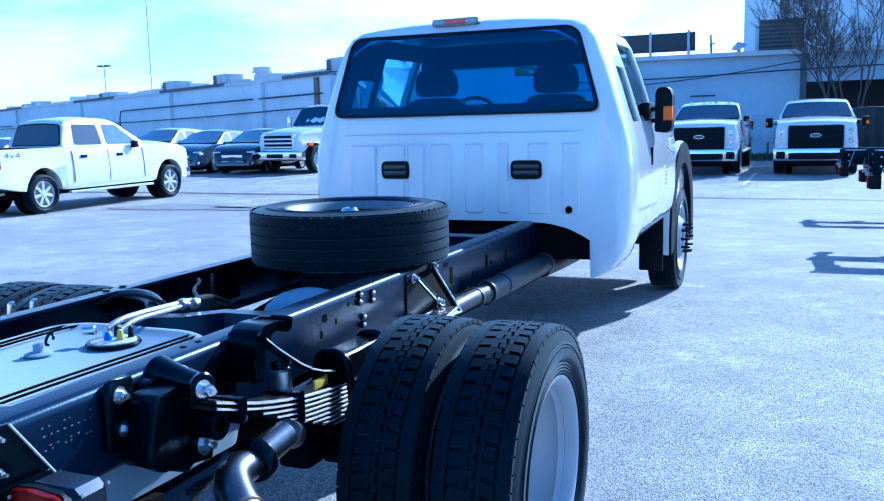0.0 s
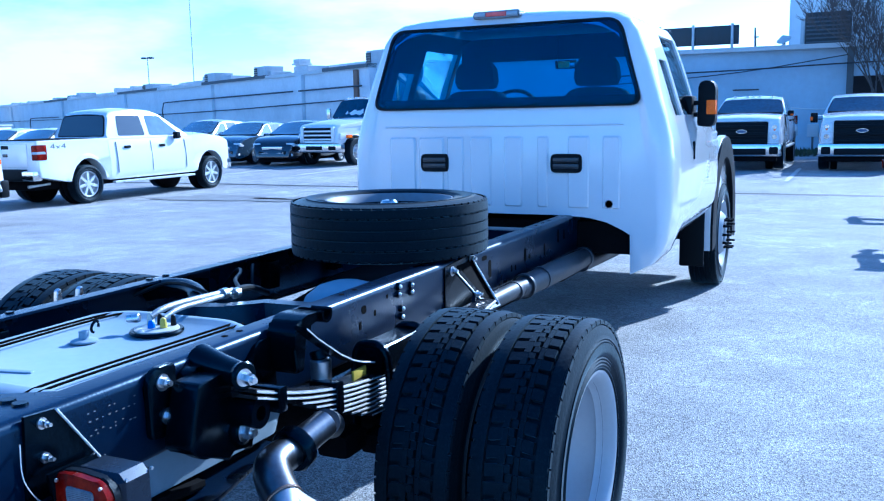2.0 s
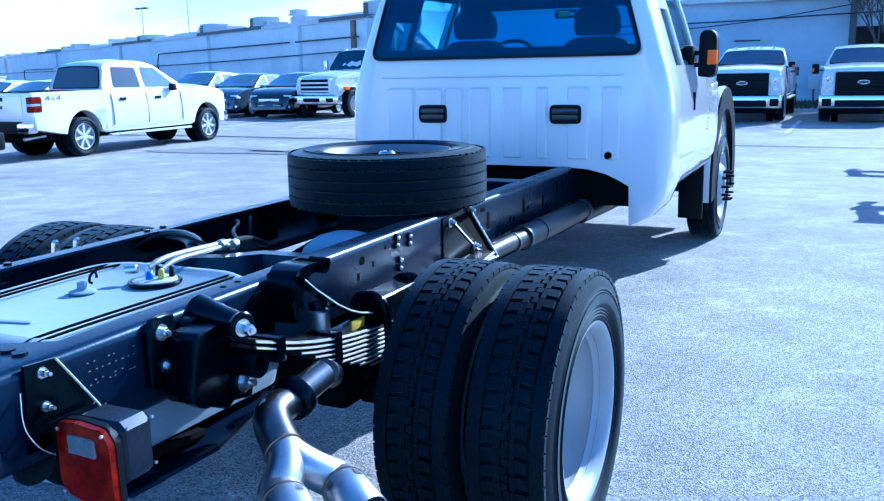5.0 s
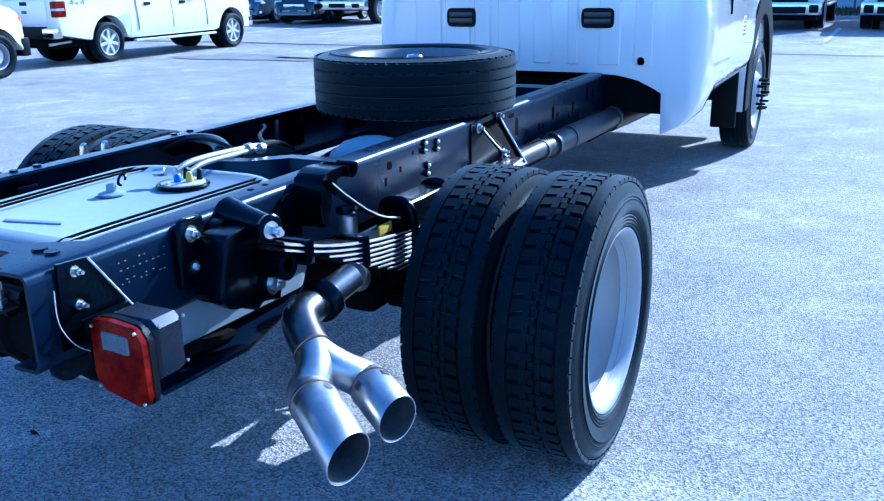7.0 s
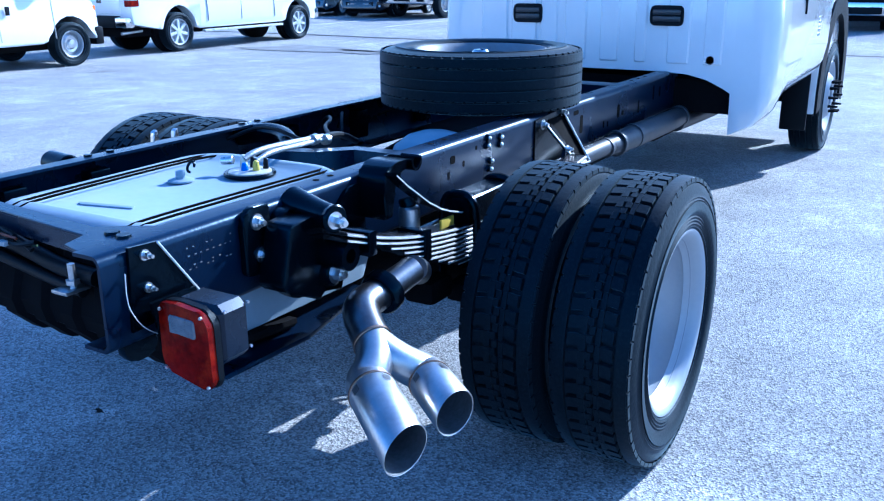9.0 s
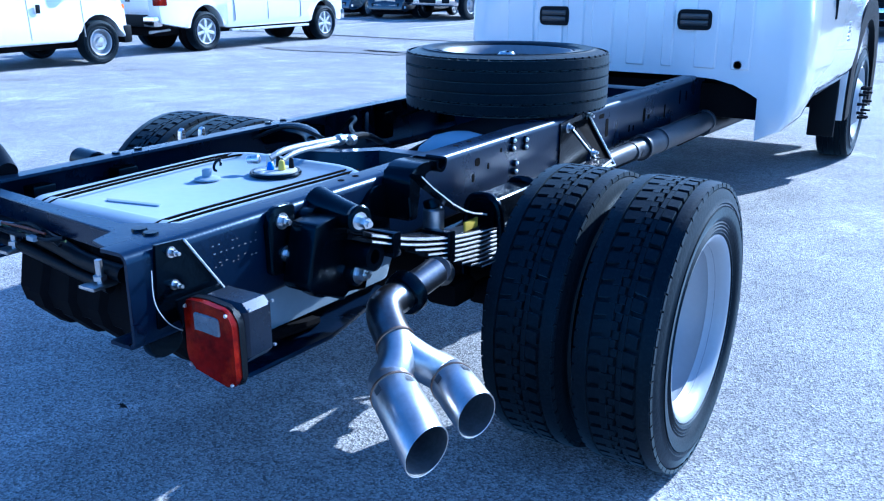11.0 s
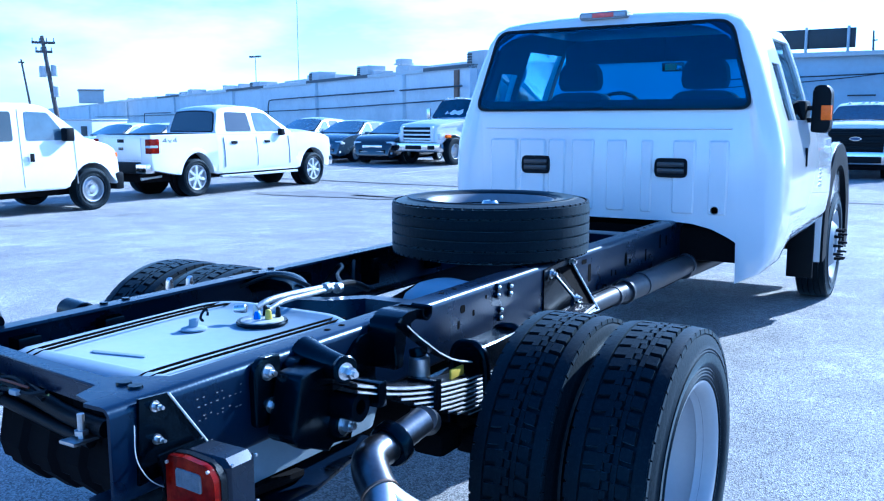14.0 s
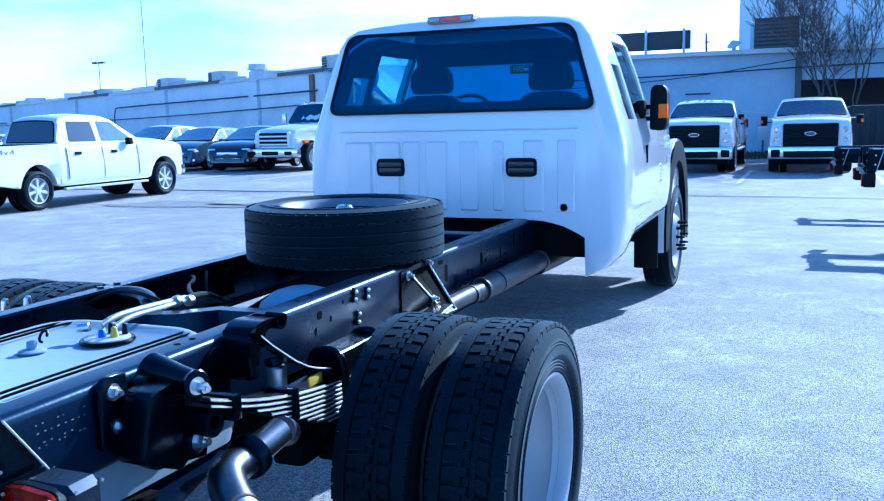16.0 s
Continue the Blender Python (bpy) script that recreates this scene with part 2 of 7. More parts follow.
TINTB = glass_mat("tinted_rear_glass", (0.46, 0.66, 0.84), 0.0, 1.36, (0.35, 0.62, 1.0))
# REDLENS: its dirt colour is bright orange, painted for sun glowing through
REDLENS = mat("red_lens", (0.10, 0.0012, 0.0003), 0.14, vary=0.7, scale=7, spec=0.10, dirt=(0.30, 0.02, 0.002), dirt_amount=0.8, dirt_scale=11)
AMBER = mat("amber_lens", (0.80, 0.16, 0.006), 0.2, vary=0.25, scale=25, spec=0.2)
CLEARLENS = mat("clear_lens", (0.30, 0.34, 0.40), 0.12, vary=0.15, scale=30, coat=1.0)
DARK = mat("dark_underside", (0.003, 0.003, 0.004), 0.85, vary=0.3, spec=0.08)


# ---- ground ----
CAM_XY = Vector((1.84, -2.29))           # plan point under the camera; the ground is made to drop with distance from it


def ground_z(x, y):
    d = math.hypot(x - CAM_XY.x, y - CAM_XY.y)
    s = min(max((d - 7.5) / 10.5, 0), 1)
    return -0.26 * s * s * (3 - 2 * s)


def steps(*spans):
    out = []
    for a, b, n in spans:
        out += [a + (b - a) * i / n for i in range(n)]
    return out + [spans[-1][1]]


bm = bmesh.new()
gx = steps((-260, -60, 10), (-60, -16, 22), (-16, -4, 16), (-4, 4, 20), (4, 14, 14), (14, 60, 16), (60, 260, 8))
gy = steps((-120, -20, 8), (-20, -4, 8), (-4, 12, 40), (12, 30, 24), (30, 90, 14), (90, 400, 10))
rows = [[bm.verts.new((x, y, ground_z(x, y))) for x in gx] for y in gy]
for a, b in zip(rows, rows[1:]):
    for i in range(len(gx) - 1):
        bm.faces.new((a[i], a[i + 1], b[i + 1], b[i]))


def asphalt_mat():
    """Worn pale asphalt: stones of mixed grey, patches, dark spots, and pale lines for reflected light."""
    m = bpy.data.materials.new("asphalt")
    m.use_nodes = True
    N, L = m.node_tree.nodes, m.node_tree.links
    b = N["Principled BSDF"]
    tc = N.new("ShaderNodeTexCoord")

    def noise_of(scale, detail, lo, hi, to0, to1, rough=0.6):
        n, r = N.new("ShaderNodeTexNoise"), N.new("ShaderNodeMapRange")
        n.inputs["Scale"].default_value, n.inputs["Detail"].default_value, n.inputs["Roughness"].default_value = scale, detail, rough
        for k, v in (("From Min", lo), ("From Max", hi), ("To Min", to0), ("To Max", to1)):
            r.inputs[k].default_value = v
        L.new(tc.outputs["Object"], n.inputs["Vector"])
        L.new(n.outputs["Fac"], r.inputs["Value"])
        return r.outputs["Result"]

    def mul(a, c):
        n = N.new("ShaderNodeMath")
        n.operation = "MULTIPLY"
        L.new(a, n.inputs[0])
        L.new(c, n.inputs[1])
        return n.outputs[0]
    vo, vr = N.new("ShaderNodeTexVoronoi"), N.new("ShaderNodeMapRange")
    vo.inputs["Scale"].default_value = 165
    L.new(tc.outputs["Object"], vo.inputs["Vector"])
    sep = N.new("ShaderNodeSeparateColor")
    L.new(vo.outputs["Color"], sep.inputs["Color"])
    for k, v in (("To Min", 0.42), ("To Max", 1.66)):
        vr.inputs[k].default_value = v
    L.new(sep.outputs["Red"], vr.inputs["Value"])
    g = mul(vr.outputs["Result"], noise_of(220, 3, 0.3, 0.7, 0.82, 1.18))
    g = mul(g, noise_of(2.2, 8, 0.3, 0.7, 0.78, 1.2, 0.7))
    g = mul(g, noise_of(0.35, 5, 0.35, 0.65, 0.82, 1.12))
    g = mul(g, noise_of(1.1, 9, 0.57, 0.68, 1.0, 1.28, 0.75))
    g = mul(g, noise_of(0.8, 4, 0.66, 0.72, 1.0, 0.7))
    # thin pale lines painted in for light thrown onto the ground
    sn, sa, sm = N.new("ShaderNodeTexNoise"), N.new("ShaderNodeMath"), N.new("ShaderNodeMapRange")
    sn.inputs["Scale"].default_value, sn.inputs["Detail"].default_value, sn.inputs["Distortion"].default_value = 0.9, 3, 0.6
    L.new(tc.outputs["Object"], sn.inputs["Vector"])
    sa.operation, sa.inputs[1].default_value = "SUBTRACT", 0.5
    L.new(sn.outputs["Fac"], sa.inputs[0])
    ab = N.new("ShaderNodeMath")
    ab.operation = "ABSOLUTE"
    L.new(sa.outputs[0], ab.inputs[0])
    for k, val in (("From Min", 0.0), ("From Max", 0.012), ("To Min", 1.3), ("To Max", 1.0)):
        sm.inputs[k].default_value = val
    L.new(ab.outputs[0], sm.inputs["Value"])
    br = noise_of(3.0, 5, 0.45, 0.6, 0.0, 1.0)
    sx = N.new("ShaderNodeMix")
    sx.inputs["A"].default_value = 1.0
    L.new(br, sx.inputs["Factor"])
    L.new(sm.outputs["Result"], sx.inputs["B"])
    g = mul(g, sx.outputs["Result"])
    v = N.new("ShaderNodeVectorMath")
    v.operation = "SCALE"
    v.inputs[0].default_value = (0.28, 0.28, 0.28)
    L.new(g, v.inputs["Scale"])
    L.new(v.outputs["Vector"], b.inputs["Base Color"])
    b.inputs["Roughness"].default_value, b.inputs["Specular IOR Level"].default_value = 0.8, 0.2
    bp = N.new("ShaderNodeBump")
    bp.inputs["Distance"].default_value = 0.0026
    L.new(vo.outputs["Distance"], bp.inputs["Height"])
    L.new(bp.outputs["Normal"], b.inputs["Normal"])
    return m


ASPHALT = asphalt_mat()
tagged(part("ground", bm, ASPHALT, smooth=60), "worn light grey asphalt parking lot", "ground", kind="structure")

# ================= the chassis truck =================
truck = thing("chassis_cab_truck", "white extended-cab truck with bare black chassis frame and dual rear wheels", "truck")


def tyre_profile(w, R, rim):
    """Cross-section loop of a tyre, (along the axle, radius)."""
    h = w / 2
    ridge = [(h * (0.945 + 0.028 * (i % 2)), rim + 0.020 + 0.0045 * i) for i in range(8)]
    ridge += [(h * (0.99 + 0.022 * (i % 2)), R - 0.062 + 0.004 * i) for i in range(5)]
    return [(-h * 0.82, rim), (-h * 0.90, rim + 0.012), (-h * 0.95, rim + 0.016), (-h * 0.96, rim + (R - rim) * 0.25), (-h * 1.02, rim + (R - rim) * 0.45), (-h * 1.03, rim + (R - rim) * 0.60), (-h * 0.97, R - 0.038), (-h * 0.965, R - 0.034), (-h * 0.90, R - 0.014), (-h * 0.70, R - 0.009),
            (h * 0.70, R - 0.009), (h * 0.90, R - 0.014), (h * 0.965, R - 0.034), (h * 0.97, R - 0.038), *ridge[:7:-1], (h * 1.03, rim + (R - rim) * 0.58), (h * 1.02, rim + (R - rim) * 0.45), *ridge[7::-1], (h * 0.95, rim + 0.016), (h * 0.90, rim + 0.012), (h * 0.82, rim), (h * 0.6, rim - 0.02), (-h * 0.6, rim - 0.02)]


def tread_blocks(bm, w, R, drive, c, axis=(1, 0, 0)):
    """Tread pieces round the tyre: staggered drive blocks, or plain ribs with fine cuts."""
    ax = Vector(axis)
    u, v = frame_of(ax)
    c = Vector(c)
    h = w / 2

    def blk(a0, a1, x0, x1, skew=0.0, r0=R - 0.016, r1=R):
        q = []
        for r, inset in ((r0, 0.0), (r1, 0.0012)):
            for x, s in ((x0 + inset, 0), (x1 - inset, skew)):
                for a in (a0 + s + inset / R, a1 + s - inset / R):
                    drop = 0.006 * max(0, abs(x) / h - 0.6) / 0.4 * (1 if r == r1 else 0)
                    q.append(bm.verts.new(c + ax * x + (u * math.cos(a) + v * math.sin(a)) * (r - drop)))
        for f in ((4, 5, 7, 6), (0, 4, 6, 2), (1, 3, 7, 5), (0, 1, 5, 4), (2, 6, 7, 3)):
            bm.faces.new([q[i] for i in f])
    if drive:
        n = 58
        p = 2 * math.pi / n
        for i in range(n):
            a = i * p
            for s_ in (1, -1):                              # shoulder rib with notched edge, block row, cut centre rib
                blk(a, a + p * 0.90, s_ * h * 0.855, s_ * h * 0.91, 0.0)
                b0 = a + (0.5 * p if s_ > 0 else 0.0)
                blk(b0, b0 + p * 0.74, s_ * h * 0.24, s_ * h * 0.52, 0.10 * p)
                blk(b0, b0 + p * 0.995, s_ * h * 0.115, s_ * h * 0.245, 0.05 * p)
            blk(a, a + p * 0.5, -h * 0.105, h * 0.05, 0.0)
            blk(a + p * 0.49, a + p * 0.98, -h * 0.05, h * 0.105, 0.0)
        for s_ in (1, -1):                                  # plain shoulder rib
            lathe(bm, [(s_ * h * 0.585, R - 0.016), (s_ * h * 0.59, R - 0.001), (s_ * h * 0.70, R - 0.0015), (s_ * h * 0.80, R - 0.003), (s_ * h * 0.86, R - 0.0042), (s_ * h * 0.865, R - 0.016)], c, ax, n=116)
    else:
        for x0, x1 in ((-0.86, -0.56), (-0.50, -0.20), (-0.15, 0.15), (0.20, 0.50), (0.56, 0.86)):
            lathe(bm, [(h * x0, R - 0.012), (h * (x0 + 0.012), R - 0.001 - 0.005 * max(0, abs(x0) - 0.6)), (h * (x1 - 0.012), R - 0.001 - 0.005 * max(0, abs(x1) - 0.6)), (h * x1, R - 0.012)], c, ax, n=96)
        n = 62
        p = 2 * math.pi / n
        for i in range(n):                                  # short teeth at the rib edges
            for j, (x0, x1) in enumerate(((-0.93, -0.855), (-0.545, -0.505), (0.505, 0.545), (0.855, 0.93))):
                a = (i + 0.5 * (j % 2)) * p
                blk(a, a + p * 0.78, h * x0, h * x1, 0.0, r0=R - 0.014, r1=R - 0.001)


def rim_mesh(bm, c, side, front=False):
    """A steel truck wheel; side is the direction (+1 or -1 along x) of its open face."""
    if front:
        prof = [(-0.09, 0.25), (-0.085, 0.262), (-0.075, 0.245), (0.06, 0.24), (0.09, 0.25), (0.10, 0.262), (0.105, 0.258), (0.095, 0.24), (0.075, 0.225), (0.06, 0.20), (0.085, 0.17), (0.115, 0.145), (0.12, 0.10), (0.115, 0.08), (0.10, 0.078), (0.10, 0.0)]
    else:
        prof = [(-0.095, 0.262), (-0.085, 0.245), (0.06, 0.240), (0.09, 0.248), (0.098, 0.262), (0.104, 0.262), (0.104, 0.256), (0.096, 0.244), (0.078, 0.234), (0.062, 0.231), (0.050, 0.223), (0.044, 0.226), (0.02, 0.222), (-0.03, 0.219), (-0.045, 0.205), (-0.06, 0.202), (-0.095, 0.19), (-0.105, 0.14), (-0.10, 0.09), (-0.06, 0.086), (-0.06, 0.0)]
    lathe(bm, [(p[0] * side, p[1]) for p in prof], c, n=64)


def truck_wheel(x, y, z, side, drive, name, parent, front=False, label=""):
    bm = bmesh.new()
    lathe(bm, tyre_profile(0.226, 0.400, 0.252), (0, 0, 0), n=64, closed=True)
    t = part(name, bm, RUBBER, parent, label, smooth=40)
    t.location = (x, y, z)
    bm = bmesh.new()
    tread_blocks(bm, 0.226, 0.4055, drive, (0, 0, 0))
    part("tread", bm, RUBBER, t, smooth=20)
    bm = bmesh.new()
    rim_mesh(bm, (0, 0, 0), side, front)
    part("rim", bm, RIM, t, "silver painted steel wheel rim", smooth=50)
    for i in range(10):
        bm = bmesh.new()
        a = 2 * math.pi * i / 10
        p = Vector((side * (0.118 if front else -0.100), 0.112 * math.cos(a), 0.112 * math.sin(a)))
        cyl(bm, p, p + Vector((side * (0.045 if front else 0.03), 0, 0)), 0.013, 0.010, n=6)
        if front:
            cyl(bm, p + Vector((side * 0.045, 0, 0)), p + Vector((side * 0.068, 0, 0)), 0.008, n=8)
        part("lug_nut", bm, ZINC if not front else PLASTIC, t, smooth=0)
    return t


XO, XI = 1.105, 0.845
for s, xo, xi, y in ((1, XO, XI, 0.0), (-1, 0.865, 0.615, 0.12)):
    truck_wheel(s * xo, y, 0.403, s, True, "rear_tyre_outer", truck, label="black drive-tread tyre of the outer rear wheel")
    truck_wheel(s * xi, y, 0.403, -s, True, "rear_tyre_inner", truck, label="black drive-tread tyre of the inner rear wheel")
for s in (1, -1):
    truck_wheel(s * 0.765, 5.0, 0.405, s, False, "front_tyre", truck, front=True)

# frame rails: C-section with rounded outer edges
RZ0, RZ1, RX = 0.615, 0.817, 0.434


def rail(s):
    bm = bmesh.new()
    sec = []
    for x, z in ((RX - 0.075, RZ1), (RX - 0.022, RZ1), (RX - 0.0136, RZ1 - 0.0017), (RX - 0.0064, RZ1 - 0.0064), (RX - 0.0017, RZ1 - 0.0136), (RX, RZ1 - 0.022), (RX, RZ0 + 0.014), (RX - 0.004, RZ0 + 0.004), (RX - 0.014, RZ0), (RX - 0.075, RZ0),
                 (RX - 0.075, RZ0 + 0.008), (RX - 0.016, RZ0 + 0.008), (RX - 0.008, RZ0 + 0.016), (RX - 0.008, RZ1 - 0.016), (RX - 0.016, RZ1 - 0.008), (RX - 0.075, RZ1 - 0.008)):
        sec.append((s * x, z))
    ys = [-1.24] + [-1.0 + 0.25 * i for i in range(18)] + [5.6]
    skin(bm, [[(x, y, z) for x, z in sec] for y in ys])
    return part("frame_rail", bm, RAIL, truck, "long black painted steel frame rail", smooth=50)


rail_r, rail_l = rail(1), rail(-1)

# spare tyre lying on the rails
spare = thing("spare_tyre", "black spare tyre with grey rim lying flat on frame rails", "tyre")
bm = bmesh.new()
lathe(bm, tyre_profile(0.226, 0.400, 0.252), (0, 0, 0), (0, 0, 1), n=72, closed=True)
part("tyre", bm, RUBBER, spare, smooth=40)
bm = bmesh.new()
tread_blocks(bm, 0.226, 0.4055, False, (0, 0, 0), (0, 0, 1))
part("tread", bm, RUBBER, spare, smooth=0)
bm = bmesh.new()
lathe(bm, [(-0.095, 0.262), (-0.085, 0.245), (0.06, 0.24), (0.09, 0.248), (0.098, 0.262), (0.104, 0.262), (0.104, 0.256), (0.09, 0.240), (0.05, 0.228), (0.0, 0.222), (-0.02, 0.19), (-0.01, 0.14), (0.0, 0.10), (-0.005, 0.078), (-0.06, 0.076), (-0.09, 0.075)], (0, 0, 0), (0, 0, 1), n=72)
# rim base set darker than the silver of the other wheels
part("rim", bm, mat("darker_spare_rim", (0.15, 0.165, 0.19), 0.5, vary=0.12, scale=6, dirt=(0.10, 0.10, 0.10), dirt_amount=0.5, dirt_scale=9), spare, "steel rim coloured darker grey than the other wheels")
bm = bmesh.new()
lathe(bm, [(0.052, 0.04), (0.085, 0.038), (0.098, 0.028), (0.102, 0.0)], (0, 0, 0), (0, 0, 1), n=24)
part("hub_nut", bm, CHROME, spare, "bright clamp nut")
bm = bmesh.new()
box(bm, -0.228, 0.228, -0.03, 0.03, 0.042, 0.056, 0.003)
part("clamp_bar", bm, FRAME, spare)
spare.location = (0.09, 0.92, RZ1 + 0.113)

# ================= the cab =================
HALF = [(0.0, 0.815), (0.20, 0.815), (0.39, 0.815), (0.52, 0.805), (0.62, 0.782), (0.70, 0.745), (0.742, 0.720), (0.744, 0.60), (0.746, 0.506), (0.80, 0.528), (0.86, 0.556), (0.905, 0.61), (0.935, 0.70),
        (0.952, 0.85), (0.955, 1.0), (0.954, 1.12), (0.945, 1.22), (0.914, 1.345), (0.895, 1.40), (0.845, 1.56), (0.815, 1.65), (0.757, 1.80), (0.71, 1.865), (0.64, 1.897), (0.52, 1.912), (0.32, 1.925), (0.12, 1.93), (0.0, 1.93)]
ANG = [-90, -80, -69, -60, -53, -47.5, -43.5, -43.1, -42.7, -41.5, -40, -37.5, -34.5, -31, -28, -25, -22, -18, -14.5, -8, 0, 8, 16, 24, 36, 52, 75, 90]   # where each outline point meets the window


def both(half):
    return half + [(-x, z) for x, z in half[-2:0:-1]]


OUT = both(HALF)
ANGS = ANG + [180 - a for a in ANG[-2:0:-1]]
WIN = round_poly([(0.785, 1.418), (0.655, 1.845), (-0.655, 1.845), (-0.785, 1.418)], 0.075, 8)


def polar(loop, c, a):
    """The point where a ray at angle a from c leaves the loop."""
    d = Vector((math.cos(a), math.sin(a)))
    best = 9.0
    for i in range(len(loop)):
        p, q = Vector(loop[i - 1]) - c, Vector(loop[i]) - c
        e = q - p
        den = d.x * e.y - d.y * e.x
        if abs(den) > 1e-9:
            t, u = (p.x * e.y - p.y * e.x) / den, (p.x * d.y - p.y * d.x) / den
            if t > 0 and -1e-6 <= u <= 1 + 1e-6:
                best = min(best, t)
    return c + d * best


def stretch(a):
    """Angle in a round window turned into one in the wide window."""
    a = radians(a)
    return math.atan2(math.sin(a) * 0.215, math.cos(a) * 0.72)


CW = Vector((0, 1.63))
win_at = [polar(WIN, CW, stretch(a)) for a in ANGS]
YB = 2.38


def lean(z):
    return 0.10 * max(0, z - 1.25) ** 1.2


def pulled(p, k):
    """An outline point moved in by k towards the cab's middle, for the rounded rear edge; the bottom edge stays."""
    x, z = p
    if z < 0.83 and abs(x) < 0.75:
        return (x, z)
    if z < 0.78:
        k *= max(0.0, (z - 0.50) / 0.28)
    v = Vector((x, z - 1.25))
    return (x * (1 - k / v.length), 1.25 + (z - 1.25) * (1 - k / v.length))


bm = bmesh.new()
rings = []
for f, y in ((0.0, 0.035), (0.0, 0.012), (0.05, 0.011), (0.2, 0.008), (0.45, 0.001), (0.7, 0.0), (0.9, 0.0), (1.0, 0.001)):
    ring = []
    for w, p in zip(win_at, OUT):
        q = pulled(p, 0.075)
        x, z = w.x + (q[0] - w.x) * f, w.y + (q[1] - w.y) * f
        ring.append((x, YB + y + lean(z), z))
    rings.append(ring)
for k, y in ((0.045, 0.008), (0.02, 0.026), (0.006, 0.055), (0.0, 0.10)):
    rings.append([(pulled(p, k)[0], YB + y + lean(pulled(p, k)[1]), pulled(p, k)[1]) for p in OUT])
rings.append([(x, 2.66, z) for x, z in OUT])
skin(bm, rings, True, False)
cab = part("cab_back", bm, WHITE, truck, "white painted rear cab wall with pressed panels", smooth=40)

# pressed ribs, vents and hole on the rear wall
RIBS = ((-0.69, -0.52), (-0.50, -0.34), (-0.32, -0.215), (-0.175, -0.045), (0.03, 0.14), (0.225, 0.29), (0.40, 0.52), (0.59, 0.69))
for x0, x1 in RIBS:
    bm = bmesh.new()
    outer = round_poly([(x0, 0.855), (x1, 0.855), (x1, 1.245), (x0, 1.245)], 0.012, 2)
    cx, cz = (x0 + x1) / 2, 1.05
    k = 0.009
    inner = [(x + (k if x < cx else -k), z + (k if z < cz else -k)) for x, z in outer]
    skin(bm, [[(x, YB + 0.002, z) for x, z in outer], [(x, YB - 0.010, z) for x, z in inner]], True, False)
    bm.faces.new([bm.verts.new((x, YB - 0.010, z)) for x, z in inner])
    bmesh.ops.remove_doubles(bm, verts=bm.verts, dist=0.0002)
    part("pressed_panel", bm, WHITE, cab, smooth=30)
bm = bmesh.new()
tube(bm, [(-0.72, YB + 0.003, 1.305), (0.70, YB + 0.003, 1.305)], 0.0045, 8)
part("crease", bm, WHITE, cab)
for s in (-1, 1):
    bm = bmesh.new()
    o = round_poly([(s * 0.394 - 0.088, 1.048), (s * 0.394 + 0.088, 1.048), (s * 0.394 + 0.088, 1.150), (s * 0.394 - 0.088, 1.150)], 0.028, 5)
    prism(bm, o, "y", YB - 0.016, YB + 0.004, 0.004, 1)
    v = part("cab_vent", bm, PLASTIC, truck, "black plastic cab air vent")
    for z in (1.07, 1.103):
        bm = bmesh.new()
        box(bm, s * 0.394 - 0.072, s * 0.394 + 0.072, YB - 0.022, YB - 0.014, z, z + 0.026, 0.006)
        part("flap", bm, mat("vent_flap", (0.035, 0.037, 0.042), 0.35), v)
bm = bmesh.new()
cyl(bm, (0.63, YB - 0.010, 0.883), (0.63, YB + 0.01, 0.883), 0.021, n=24)
part("plug", bm, PLASTIC, truck, "black rubber plug in the cab wall")

# high brake lamp
bm = bmesh.new()
prism(bm, round_poly([(-0.165, 1.896), (0.11, 1.899), (0.11, 1.937), (-0.165, 1.934)], 0.012, 4), "y", YB + 0.045, YB + 0.16, 0.004, 1)
brake = part("high_brake_lamp", bm, mat("grey_lamp_housing", (0.16, 0.17, 0.19), 0.3, coat=0.6), truck)
for x0, x1, m_ in ((-0.155, -0.09, CLEARLENS), (-0.088, 0.033, mat("pale_red_lens", (0.62, 0.10, 0.09), 0.2, vary=0.3, scale=30)), (0.035, 0.10, CLEARLENS)):
    bm = bmesh.new()
    box(bm, x0, x1, YB + 0.038, YB + 0.06, 1.905, 1.928, 0.004)
    part("lens", bm, m_, brake)

def inwards(bm, t):
    """Gives an open shell thickness on its inner side."""
    bmesh.ops.recalc_face_normals(bm, faces=bm.faces)
    far = max(v.co.x for v in bm.verts)
    ref = bm.copy()
    bmesh.ops.solidify(ref, geom=list(ref.faces), thickness=t)
    grew = max(v.co.x for v in ref.verts) > far + 1e-4
    ref.free()
    bmesh.ops.solidify(bm, geom=list(bm.faces), thickness=-t if grew else t)


# cab sides: lower body, pillars, roof and bonnet in one skin with open windows
SIDE_Y = [2.655, 2.69, 2.90, 2.97, 3.45, 3.52, 3.9, 4.25]


def side_point(p, y):
    x, z = p
    t = max(0, (y - 2.66) / 1.6)
    x *= 1 - 0.035 * t
    if y > 3.46 and z > 1.24:
        z = min(z, max(1.25, 1.93 - (y - 3.46) * 0.95))
    if z < 0.85 and y > 2.7:
        z = 0.60 + (z - 0.506) * 0.727
    return (x, y, z)


